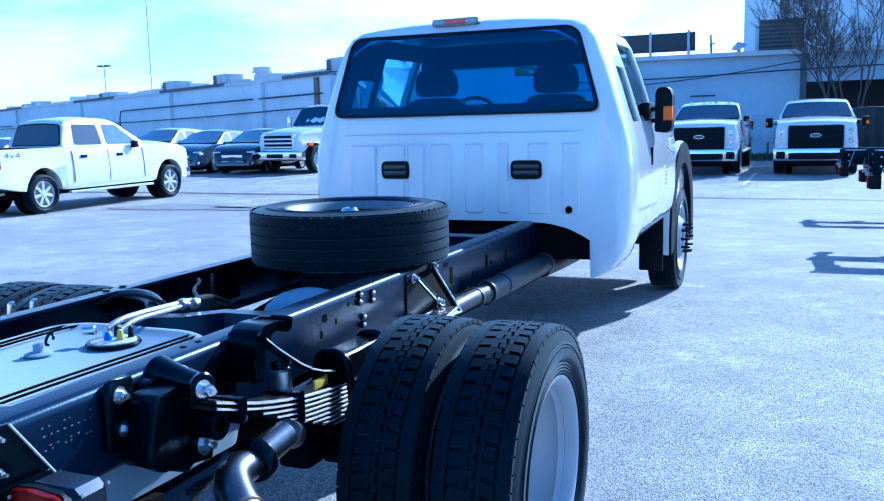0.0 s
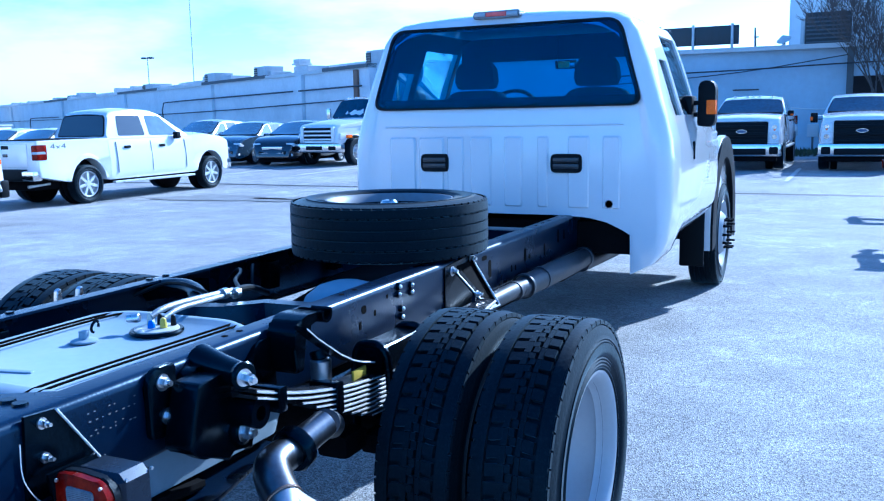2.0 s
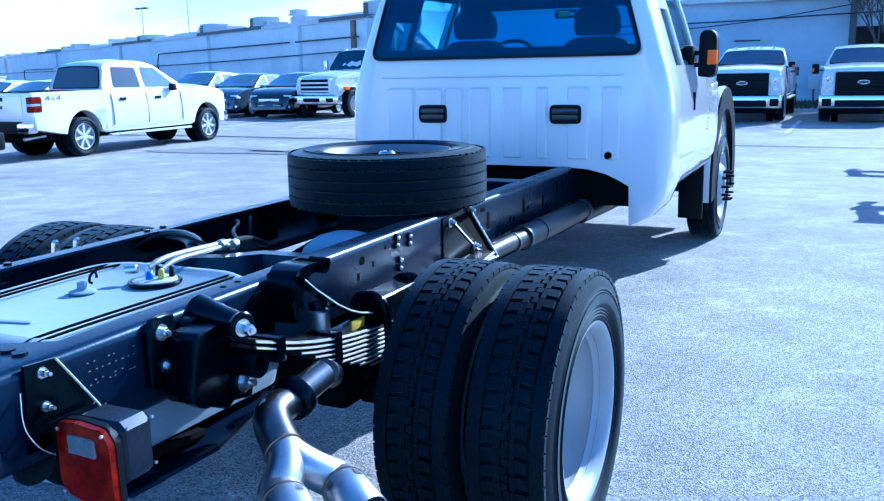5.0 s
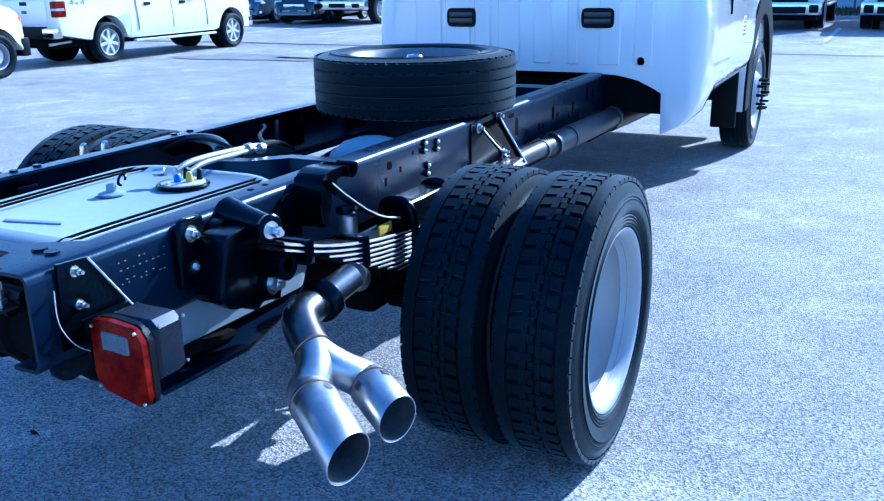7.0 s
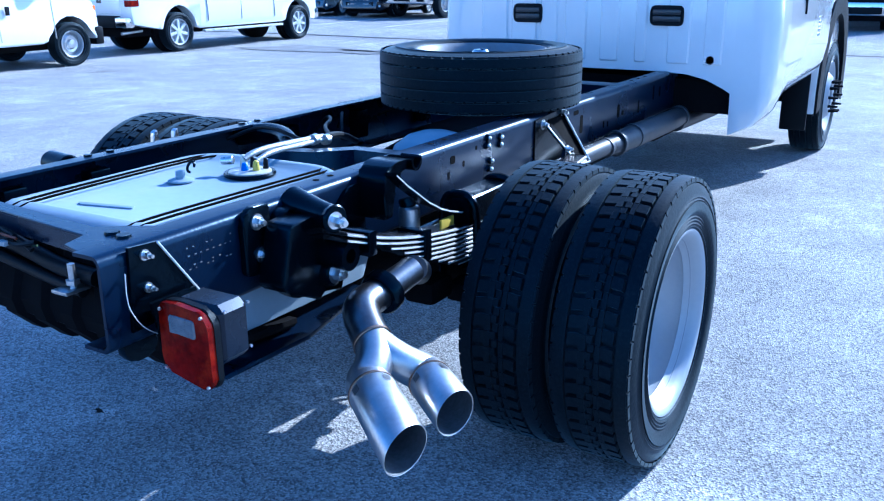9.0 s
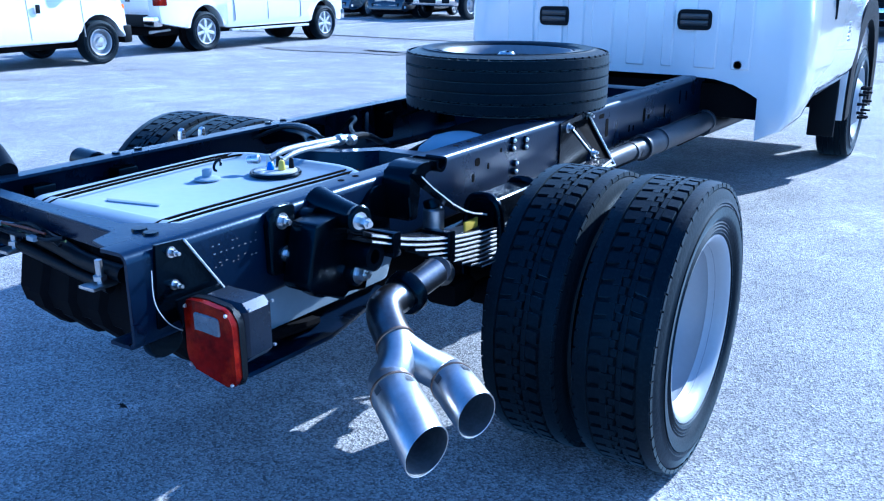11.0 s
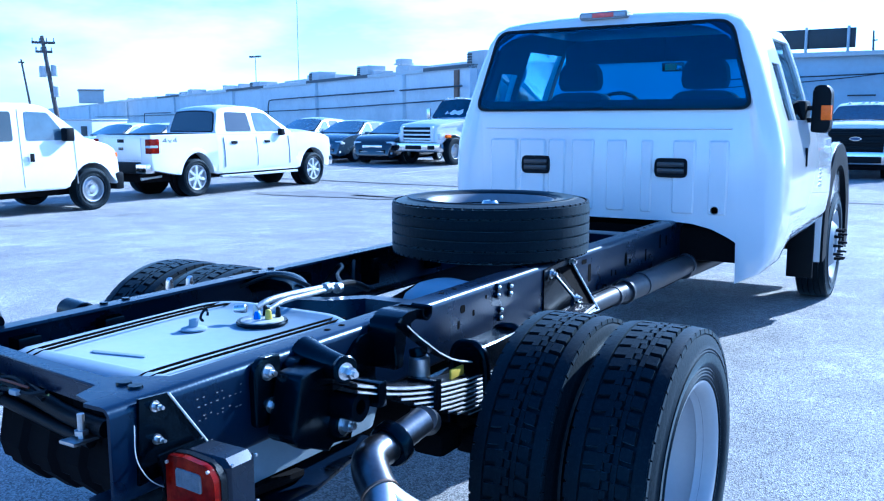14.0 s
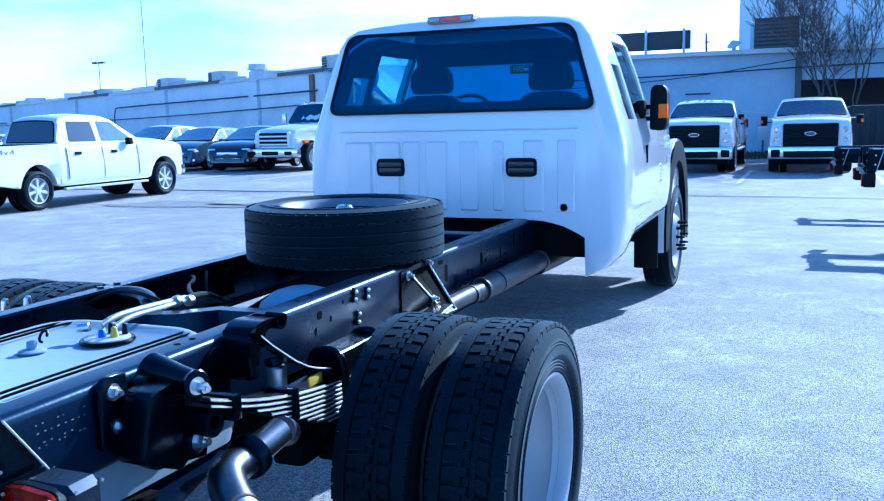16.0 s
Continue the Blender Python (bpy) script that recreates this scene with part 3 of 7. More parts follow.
bm = bmesh.new()
rows = [[bm.verts.new(side_point(p, y)) for p in OUT] for y in SIDE_Y]
n = len(OUT)
for r, (a, b) in enumerate(zip(rows, rows[1:])):
    for i in range(n):
        j = (i + 1) % n
        z = (OUT[i][1] + OUT[j][1]) / 2
        if SIDE_Y[r] in (2.69, 2.97) and 1.36 < z < (1.66 if r == 1 else 1.75):
            continue
        if SIDE_Y[r] in (3.52, 3.9) and z > 1.35:
            continue
        if z < 0.83 and abs(OUT[i][0]) < 0.7:
            continue
        q = (a[i], a[j], b[j], b[i])
        if (q[0].co - q[1].co).length > 1e-4 or (q[2].co - q[3].co).length > 1e-4:
            bm.faces.new(q)
bmesh.ops.remove_doubles(bm, verts=bm.verts, dist=0.0005)
bmesh.ops.dissolve_degenerate(bm, edges=bm.edges, dist=0.0004)
inwards(bm, 0.03)
part("cab_side", bm, WHITE, truck, "white painted doors and roof", smooth=40)

# bonnet and front wings
bm = bmesh.new()
hood = [(0.0, 1.29), (0.3, 1.285), (0.55, 1.27), (0.72, 1.24), (0.85, 1.17), (0.90, 1.05), (0.905, 0.9), (0.90, 0.75), (0.6, 0.70), (0.0, 0.70)]
ring = both(hood)
skin(bm, [[(x * k, y, z - d) for x, z in ring] for y, k, d in ((4.25, 0.98, 0.03), (4.6, 0.965, 0.04), (5.2, 0.945, 0.06), (5.55, 0.92, 0.09), (5.68, 0.84, 0.14))], True, True)
part("bonnet", bm, WHITE, truck, smooth=40)
for s in (1, -1):                                       # flared wheel arch
    bm = bmesh.new()
    rs = []
    for i in range(15):
        a = radians(-14 + 204 * i / 14)
        cy, cz = 4.95 + 0.50 * math.cos(a), 0.48 + 0.56 * math.sin(a)
        oy, oz = 4.95 + 0.64 * math.cos(a), 0.48 + 0.70 * math.sin(a)
        rs.append([(s * 0.83, cy, cz), (s * 0.868, cy, cz), (s * 0.886, (cy + oy) / 2, (cz + oz) / 2), (s * 0.872, oy, oz), (s * 0.845, oy, oz), (s * 0.83, oy, oz)])
    skin(bm, rs, True, True)
    arch = part("wheel_arch", bm, WHITE, truck, "flared white front wheel arch", smooth=50)
    bm = bmesh.new()
    rs = []
    for i in range(15):
        a = radians(-14 + 204 * i / 14)
        cy, cz = 4.95 + 0.47 * math.cos(a), 0.48 + 0.53 * math.sin(a)
        oy, oz = 4.95 + 0.635 * math.cos(a), 0.48 + 0.69 * math.sin(a)
        rs.append([(s * 0.68, cy, cz), (s * 0.889, cy, cz), (s * 0.894, (cy + oy) / 2, (cz + oz) / 2), (s * 0.889, oy, oz), (s * 0.86, oy, oz)])
    skin(bm, rs, True, True)
    part("arch_trim", bm, PLASTIC, arch, "black plastic wheel arch trim")
    bm = bmesh.new()
    box(bm, s * 0.66, s * 0.835, 4.28, 4.31, 0.245, 0.70, 0.012)
    part("mud_flap", bm, PLASTIC, truck, "black rubber mud flap")
    # tow mirror
    bm = bmesh.new()
    o = [(0.93, 1.275), (1.015, 1.270), (1.035, 1.30), (1.036, 1.50), (1.015, 1.545), (0.955, 1.545), (0.935, 1.52)]
    prism(bm, [(s * x, z) for x, z in round_poly(o, 0.02, 3)], "y", 3.27, 3.38, 0.012, 2)
    mi = part("door_mirror", bm, PLASTIC, truck, "black tow mirror on the door")
    bm = bmesh.new()
    box(bm, s * 0.985, s * 1.040, 3.262, 3.31, 1.345, 1.43, 0.006)
    part("indicator", bm, AMBER, mi, "orange indicator lens")
    bm = bmesh.new()
    box(bm, s * 0.83, s * 0.95, 3.33, 3.37, 1.33, 1.36, 0.01)
    box(bm, s * 0.83, s * 0.95, 3.33, 3.37, 1.40, 1.43, 0.01)
    box(bm, s * 0.80, s * 0.90, 3.28, 3.46, 1.30, 1.46, 0.02)
    part("arm", bm, PLASTIC, mi)
    # side glass
    for y0, y1, nm in ((2.69, 2.90, "quarter_window"), (2.97, 3.45, "door_window")):
        bm = bmesh.new()
        q = []
        for y in (y0 - 0.01, y1 + 0.01):
            for p in ((0.916, 1.335), (0.845, 1.56), (0.812, 1.66) if y0 < 2.8 else (0.753, 1.805)):
                x, yy, z = side_point(p, y)
                q.append((s * (x - 0.012), yy, z))
        v = [bm.verts.new(p) for p in q]
        bm.faces.new((v[0], v[1], v[4], v[3]))
        bm.faces.new((v[1], v[2], v[5], v[4]))
        bmesh.ops.solidify(bm, geom=list(bm.faces), thickness=0.004)
        g = part(nm, bm, SIDEGLASS, truck)
        g.visible_shadow = False
    bm = bmesh.new()
    box(bm, s * 0.935, s * 0.954, 3.10, 3.112, 1.085, 1.19, 0.004)
    part("door_handle", bm, PLASTIC, truck, "black vertical door handle")

bm = bmesh.new()
prism(bm, [(x * 1.02, 1.63 + (z - 1.63) * 1.07) for x, z in WIN], "y", YB - 0.008, YB - 0.004)
for v in bm.verts:
    v.co.y += lean(v.co.z)
w = part("rear_window", bm, TINTB, truck, "wide tinted rear window of the cab")
w.visible_shadow = False
bm = bmesh.new()
wi = [Vector((p[0] * 1.004, 1.63 + (p[1] - 1.63) * 1.016)) for p in WIN]
wo = [Vector((p[0] * 1.022, 1.63 + (p[1] - 1.63) * 1.078)) for p in WIN]
skin(bm, [[(p.x, YB + 0.006 + lean(p.y), p.y) for p in wo], [(p.x, YB - 0.011 + lean(p.y), p.y) for p in wo], [(p.x, YB - 0.012 + lean(p.y), p.y) for p in wi], [(p.x, YB + 0.02 + lean(p.y), p.y) for p in wi]], True, False)
part("window_seal", bm, PLASTIC, w, "black rubber window seal")

# black printed band inside the edge of the glass
inner = [polar([tuple(p) for p in win_at], CW, math.atan2(p.y - CW.y, p.x - CW.x)) for p in wo]
inner = [CW + (p - CW) * 0.985 for p in inner]
bm = bmesh.new()
skin(bm, [[(p.x, YB + d + lean(p.y), p.y) for p in loop] for loop, d in ((wo, -0.003), (inner, -0.003), (inner, 0.040))], True, False)
part("printed_band", bm, DARK, w, "black printed edge of the glass")

# windscreen
bm = bmesh.new()
a = [bm.verts.new(p) for p in ((-0.72, 3.50, 1.87), (0.72, 3.50, 1.87), (0.86, 4.18, 1.27), (-0.86, 4.18, 1.27))]
bm.faces.new(a)
bmesh.ops.solidify(bm, geom=list(bm.faces), thickness=0.005)
g = part("windscreen", bm, GLASS, truck)
g.visible_shadow = False

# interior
# trim colour held near-black, so the cab stays dark behind the glass
INSIDE = mat("near_black_trim", (0.013, 0.014, 0.018), 0.8, vary=0.1, bump=0.001, bump_scale=150)
for x in (-0.42, 0.37):
    bm = bmesh.new()
    prism(bm, round_poly([(x - 0.24, 0.95), (x + 0.24, 0.95), (x + 0.20, 1.48), (x + 0.12, 1.52), (x - 0.12, 1.52), (x - 0.20, 1.48)], 0.04, 4), "y", 3.02, 3.14, 0.03, 3)
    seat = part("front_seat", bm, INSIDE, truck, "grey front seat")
    bm = bmesh.new()
    prism(bm, round_poly([(x - 0.14, 1.53), (x + 0.14, 1.53), (x + 0.12, 1.70), (x - 0.12, 1.70)], 0.05, 4), "y", 3.03, 3.12, 0.025, 3)
    part("headrest", bm, INSIDE, seat)
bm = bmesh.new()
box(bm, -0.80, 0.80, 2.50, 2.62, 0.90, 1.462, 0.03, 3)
part("rear_bench", bm, DARK, truck, "near-black rear bench seat back")
bm = bmesh.new()
prism(bm, round_poly([(3.62, 1.0), (4.15, 1.0), (4.15, 1.25), (3.80, 1.33), (3.65, 1.25)], 0.03, 3), "x", -0.84, 0.84, 0.01, 1)
part("dashboard", bm, INSIDE, truck)
bm = bmesh.new()
c, ax = Vector((-0.38, 3.55, 1.38)), Vector((0, -0.8, 0.6)).normalized()
u, v = frame_of(ax)
tube(bm, [c + (u * math.cos(t) + v * math.sin(t)) * 0.19 for t in [2 * math.pi * i / 24 for i in range(25)]], 0.014, 8, smooth=0)
tube(bm, [c - u * 0.18, c, c + u * 0.18], 0.014, 6, smooth=0)
part("steering_wheel", bm, PLASTIC, truck)
bm = bmesh.new()
box(bm, -0.075, 0.075, 3.62, 3.65, 1.665, 1.725, 0.012)
rv = part("rear_view_mirror", bm, PLASTIC, truck)
bm = bmesh.new()
box(bm, -0.065, 0.065, 3.612, 3.621, 1.672, 1.718, 0.006)
part("mirror_glass", bm, CHROME, rv, "bright mirror glass")
# coloured patch stands for the bright reflection in the mirror
bm = bmesh.new()
box(bm, -0.045, 0.03, 3.600, 3.606, 1.672, 1.712, 0.002)
part("mirror_tag", bm, mat("yellow_green_glint", (0.62, 0.66, 0.22), 0.6), rv, "yellow-green patch for the mirror's reflection")
# dark lining inside roof, pillars and rear corners, open at the side windows
bm = bmesh.new()
LY = [2.40, 2.56, 2.69, 2.90, 2.97, 3.45, 3.50]
rows = [[bm.verts.new((w_.x * 1.012, YB + 0.038 + lean(w_.y), 1.63 + (w_.y - 1.63) * 1.03)) for w_ in win_at]]
rows += [[bm.verts.new(side_point((x * 0.96, 1.25 + (z - 1.25) * 0.96), y)) for x, z in OUT] for y in LY[1:]]
for r, (a, b) in enumerate(zip(rows, rows[1:])):
    for i in range(len(OUT)):
        j = (i + 1) % len(OUT)
        z = (OUT[i][1] + OUT[j][1]) / 2
        if (z > 1.1 or r == 0) and not (LY[r] in (2.69, 2.97) and 1.36 < z < (1.66 if LY[r] == 2.69 else 1.75)):
            bm.faces.new((a[i], a[j], b[j], b[i]))
bmesh.ops.delete(bm, geom=[v for v in bm.verts if not v.link_faces], context="VERTS")
bmesh.ops.solidify(bm, geom=list(bm.faces), thickness=0.004)
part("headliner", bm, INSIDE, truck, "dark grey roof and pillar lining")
for x in (-0.34, 0.34):
    bm = bmesh.new()
    box(bm, x - 0.345, x + 0.345, 3.43 + 0.01 * (x > 0), 3.455 + 0.01 * (x > 0), 1.718, 1.875, 0.012)
    part("sun_visor", bm, INSIDE, truck, "folded grey sun visor")
bm = bmesh.new()
box(bm, -0.85, 0.85, 2.50, 4.2, 0.83, 0.86)
part("cab_floor", bm, INSIDE, truck)
for s in (1, -1):
    bm = bmesh.new()
    box(bm, s * 0.78, s * 0.80, 2.5, 3.5, 0.86, 1.28, 0.005)
    part("door_card", bm, INSIDE, truck)
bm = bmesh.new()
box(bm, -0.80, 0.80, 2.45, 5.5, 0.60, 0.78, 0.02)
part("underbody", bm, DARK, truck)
# bumper, engine and axle: unseen masses added to keep sun off the ground
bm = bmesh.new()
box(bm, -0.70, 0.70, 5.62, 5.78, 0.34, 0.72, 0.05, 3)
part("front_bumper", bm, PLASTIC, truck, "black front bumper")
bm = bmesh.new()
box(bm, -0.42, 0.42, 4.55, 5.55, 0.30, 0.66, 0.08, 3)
part("engine", bm, DARK, truck, "unseen engine mass blocking sun under the cab")
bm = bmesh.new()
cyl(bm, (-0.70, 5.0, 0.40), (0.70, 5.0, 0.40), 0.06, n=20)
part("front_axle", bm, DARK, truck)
# gearbox and side box: unseen masses added to block light from the left
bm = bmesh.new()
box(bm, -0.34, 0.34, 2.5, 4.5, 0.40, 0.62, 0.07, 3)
part("gearbox", bm, DARK, truck, "unseen gearbox mass blocking light under the cab")
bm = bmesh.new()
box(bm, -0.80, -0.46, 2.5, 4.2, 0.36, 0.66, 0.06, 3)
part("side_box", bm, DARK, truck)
bm = bmesh.new()
prism(bm, round_poly([(2.72, 0.60), (3.10, 0.585), (3.45, 0.62), (3.55, 0.74), (3.2, 0.80), (2.72, 0.79)], 0.05, 4), "x", 0.47, 0.60, 0.02, 2)
part("side_tank", bm, mat("dusty_black_plastic", (0.004, 0.005, 0.007), 0.55, spec=0.25, vary=0.3, dirt=(0.09, 0.10, 0.12), dirt_amount=0.9, dirt_scale=9), truck, "dusty black plastic tank under the cab")
for y in (2.74, 3.02):
    bm = bmesh.new()
    box(bm, 0.60, 0.612, y, y + 0.05, 0.60, 0.79, 0.004)
    part("tank_strap", bm, FRAME, truck)
bm = bmesh.new()
prism(bm, round_poly([(2.50, 0.70), (2.66, 0.66), (2.70, 0.80), (2.50, 0.81)], 0.02, 3), "x", 0.43, 0.66, 0.012, 2)
part("cab_mount", bm, FRAME, truck, "black cast cab mount")

bm = bmesh.new()
for z in (0.93, 0.955, 0.98, 1.005, 1.03):
    box(bm, 0.922, 0.938, 3.70, 3.76, z, z + 0.016, 0.003)
part("wing_badge", bm, ZINC, truck, "small chrome badge of stacked bars")

# ================= chassis details =================
# rear crossmember between the rails
bm = bmesh.new()
prism(bm, [(-0.424, -1.028), (0.26, -1.094), (0.30, -1.150), (-0.424, -1.066)], "z", RZ1 - 0.010, RZ1 - 0.002, 0.002, 1)
prism(bm, [(-0.424, -1.058), (0.29, -1.140), (0.29, -1.147), (-0.424, -1.065)], "z", RZ1 - 0.05, RZ1 - 0.006)
part("rear_crossmember", bm, RAIL, truck, "black steel rear crossmember")
bm = bmesh.new()
prism(bm, [(0.358, -1.228), (0.298, -1.212), (0.280, -1.152), (0.240, -1.092), (0.358, -1.02)], "z", RZ1 - 0.0065, RZ1 - 0.0005, 0.0015, 1)
part("corner_gusset", bm, RAIL, truck)
# crossmember over the axle
for y in (1.75,):
    bm = bmesh.new()
    box(bm, -0.42, 0.42, y - 0.06, y + 0.06, RZ1 - 0.012, RZ1 - 0.003, 0.002)
    box(bm, -0.42, 0.42, y - 0.06, y - 0.052, RZ1 - 0.17, RZ1 - 0.008, 0.002)
    box(bm, -0.42, 0.42, y + 0.052, y + 0.06, RZ1 - 0.17, RZ1 - 0.008, 0.002)
    part("crossmember", bm, RAIL, truck)
def strip(bm, pts, w, z0, z1):
    """An upright bar along plan points, w wide."""
    pts = [Vector(p) for p in pts]
    rs = []
    for i, p in enumerate(pts):
        d = (pts[min(i + 1, len(pts) - 1)] - pts[max(i - 1, 0)]).normalized()
        n = Vector((-d.y, d.x)) * w / 2
        rs.append([(p.x - n.x, p.y - n.y, z0), (p.x + n.x, p.y + n.y, z0), (p.x + n.x, p.y + n.y, z1), (p.x - n.x, p.y - n.y, z1)])
    skin(bm, rs)
    return bm


bm = bmesh.new()
strip(bm, [(0.42, -0.015), (0.27, -0.020), (0.15, -0.025), (0.06, -0.12), (-0.08, -0.17)], 0.055, 0.715, 0.795)
part("crossmember", bm, RAIL, truck, "bent black steel crossmember over the axle", smooth=30)
bm = bmesh.new()
tube(bm, [(-0.425, 0.06, 0.765), (-0.34, 0.08, 0.790), (-0.20, 0.05, 0.790), (-0.10, -0.05, 0.775), (-0.02, -0.15, 0.745)], [0.030, 0.036, 0.037, 0.034, 0.030], 16)
part("crossmember_arch", bm, FRAME, truck, "rounded black crossmember arch by the rail")
for pts in ([(-0.40, 0.42, 0.70), (-0.33, 0.45, 0.80), (-0.24, 0.36, 0.80), (-0.12, 0.16, 0.815), (-0.02, 0.06, 0.812)], [(-0.41, 0.62, 0.72), (-0.37, 0.60, 0.79), (-0.30, 0.50, 0.79), (-0.24, 0.42, 0.72)], [(-0.41, 0.9, 0.73), (-0.36, 1.0, 0.76), (-0.28, 1.15, 0.72)]):
    bm = bmesh.new()
    tube(bm, pts, 0.007, 8)
    part("brake_hose", bm, PLASTIC, truck, "thin black rubber hose")
# inner side of left rail: brackets
for y in (-0.86, -0.58, 0.30, 0.75, 1.25):
    bm = bmesh.new()
    box(bm, -0.425, -0.375, y - 0.035, y + 0.035, 0.66, 0.775, 0.006)
    hexbolt(bm, (-0.375, y, 0.73), (1, 0, 0), 0.012)
    part("rail_bracket", bm, FRAME, truck)

# right rail: holes, rivets, slots
HOLE = mat("shadowed_hole", (0.002, 0.002, 0.002), 0.9, spec=0.04)


# holes are thin dark patches, the shade inside put into their colour
def rail_hole(y, z, w, h, s=1):
    bm = bmesh.new()
    prism(bm, round_poly([(y - w / 2, z - h / 2), (y + w / 2, z - h / 2), (y + w / 2, z + h / 2), (y - w / 2, z + h / 2)], min(w, h) * 0.4, 3), "x", s * (RX - 0.006), s * (RX + 0.0012))
    part("hole", bm, HOLE, rail_r)


for y, z, w, h in ((0.10, 0.762, 0.030, 0.026), (0.075, 0.715, 0.012, 0.026), (0.17, 0.737, 0.012, 0.02), (0.255, 0.775, 0.012, 0.014), (1.10, 0.775, 0.05, 0.018), (1.16, 0.72, 0.03, 0.075), (1.42, 0.68, 0.016, 0.03), (1.47, 0.675, 0.014, 0.025),
                   (1.60, 0.715, 0.03, 0.06), (1.66, 0.70, 0.022, 0.022), (1.88, 0.70, 0.02, 0.06), (2.10, 0.74, 0.02, 0.07), (2.2, 0.735, 0.02, 0.05)):
    rail_hole(y, z, w, h)
for y, z in ((0.331, 0.795), (0.326, 0.770), (0.421, 0.785), (0.418, 0.760), (0.350, 0.715), (0.345, 0.688)):
    bm = bmesh.new()
    cyl(bm, (RX - 0.002, y, z), (RX + 0.009, y, z), 0.014, 0.011, n=16)
    part("rivet", bm, FRAME, rail_r)
    bm = bmesh.new()
    lathe(bm, [(0.0, 0.0075), (0.004, 0.0068), (0.007, 0.004), (0.008, 0.0)], (RX + 0.009, y, z), n=14)
    part("rivet_head", bm, ZINC, rail_r)
for x, y in ((0.320, -1.112), (0.362, -1.118)):              # flat round caps on the rail's top
    bm = bmesh.new()
    cyl(bm, (x, y, RZ1 - 0.001), (x, y, RZ1 + 0.005), 0.017, 0.015, n=18)
    part("top_bolt", bm, FRAME, rail_r)
for y in (-0.52, -0.46, 0.05, 0.13, 1.9, 2.0, 2.1):
    bm = bmesh.new()
    cyl(bm, (0.385, y, RZ1 - 0.004), (0.385, y, RZ1 + 0.0012), 0.009, n=12)
    part("top_hole", bm, HOLE, rail_r)
for y in (-0.6, -0.52, 0.05, 0.13, 1.1, 1.2):
    bm = bmesh.new()
    cyl(bm, (-0.40, y, RZ1 - 0.003), (-0.40, y, RZ1 + 0.005), 0.012, n=12)
    part("top_bolt", bm, FRAME, rail_l)
# stencilled marks on the web: plain bars
STENCIL = mat("faded_white_stencil", (0.16, 0.16, 0.16), 0.8)
random.seed(4)
bm = bmesh.new()
for r, (z, n) in enumerate(((0.775, 8), (0.757, 8), (0.735, 6), (0.727, 8), (0.69, 2), (0.675, 3))):
    for i in range(n):
        y = -1.02 + 0.018 * i + random.uniform(-0.003, 0.003)
        if random.random() < 0.75:
            box(bm, RX + 0.0004, RX + 0.0010, y, y + random.uniform(0.003, 0.007), z, z + 0.0022)
tagged(part("stencil", bm, STENCIL, rail_r), kind="stuff")

# spring hanger on the right rail
def web_plate(name, pts, x0, x1, bev=0.006, material=None, parent=None, label=""):
    bm = bmesh.new()
    prism(bm, pts, "x", x0, x1, bev, 2)
    return part(name, bm, material or FRAME, parent or truck, label)


def bolt(c, parent, r=0.014, axis=(1, 0, 0), h=0.012, material=None):
    bm = bmesh.new()
    hexbolt(bm, c, axis, r, h)
    return part("bolt", bm, material or ZINC, parent, "zinc-plated hex bolt", smooth=30)


pa = web_plate("bolt_plate", round_poly([(-0.865, 0.665), (-0.775, 0.655), (-0.775, 0.825), (-0.845, 0.825), (-0.865, 0.80)], 0.015, 3), RX, 0.452)
bolt((0.452, -0.823, 0.789), pa, 0.0125)
bolt((0.452, -0.812, 0.708), pa, 0.0125)
hang = web_plate("spring_hanger", round_poly([(-0.76, 0.80), (-0.60, 0.80), (-0.585, 0.66), (-0.60, 0.57), (-0.72, 0.565), (-0.775, 0.62)], 0.03, 4), RX, 0.470, 0.008, None, None, "black cast spring hanger bracket")
bm = bmesh.new()
tube(bm, [(0.43, -0.665, 0.790), (0.50, -0.680, 0.788), (0.575, -0.700, 0.785)], [0.046, 0.034, 0.030], 24)
part("bushing_housing", bm, FRAME, hang)
bm = bmesh.new()
lathe(bm, [(0, 0.031), (0.012, 0.034), (0.016, 0.030), (0.016, 0.018), (0, 0.016)], (0.573, -0.700, 0.785), (0.96, -0.28, 0), n=24)
part("bushing_ring", bm, FRAME, hang)
bolt((0.585, -0.706, 0.782), hang, 0.0135, (0.96, -0.28, 0), 0.030)
bm = bmesh.new()
prism(bm, round_poly([(-0.80, 0.785), (-0.838, 0.65), (-0.826, 0.630), (-0.703, 0.574), (-0.696, 0.602), (-0.622, 0.574), (-0.612, 0.606), (-0.640, 0.648), (-0.690, 0.676), (-0.694, 0.72), (-0.676, 0.757), (-0.72, 0.79)], 0.008, 2), "x", 0.458, 0.535, 0.006, 2)
part("shackle", bm, FRAME, hang, "black stepped spring shackle plate")
bm = bmesh.new()
lathe(bm, [(0.0, 0.034), (0.010, 0.032), (0.014, 0.024)], (0.535, -0.664, 0.634), n=24)
part("boss", bm, FRAME, hang)
bolt((0.545, -0.664, 0.634), hang, 0.0165, (1, 0, 0), 0.02)
bm = bmesh.new()
tube(bm, [(0.50, -0.66, 0.68), (0.54, -0.63, 0.70), (0.53, -0.57, 0.72)], 0.006, 8)
part("cable", bm, PLASTIC, hang)

# leaf springs, one stack a side
SPRING = mat("painted_spring_steel", (0.03, 0.03, 0.033), 0.25, metal=0.6, vary=0.2, dirt=(0.4, 0.4, 0.4), dirt_amount=0.2, dirt_scale=20)
EDGE = mat("pale_edge_line", (0.78, 0.79, 0.80), 0.3, metal=0.35, vary=0.1, scale=20)


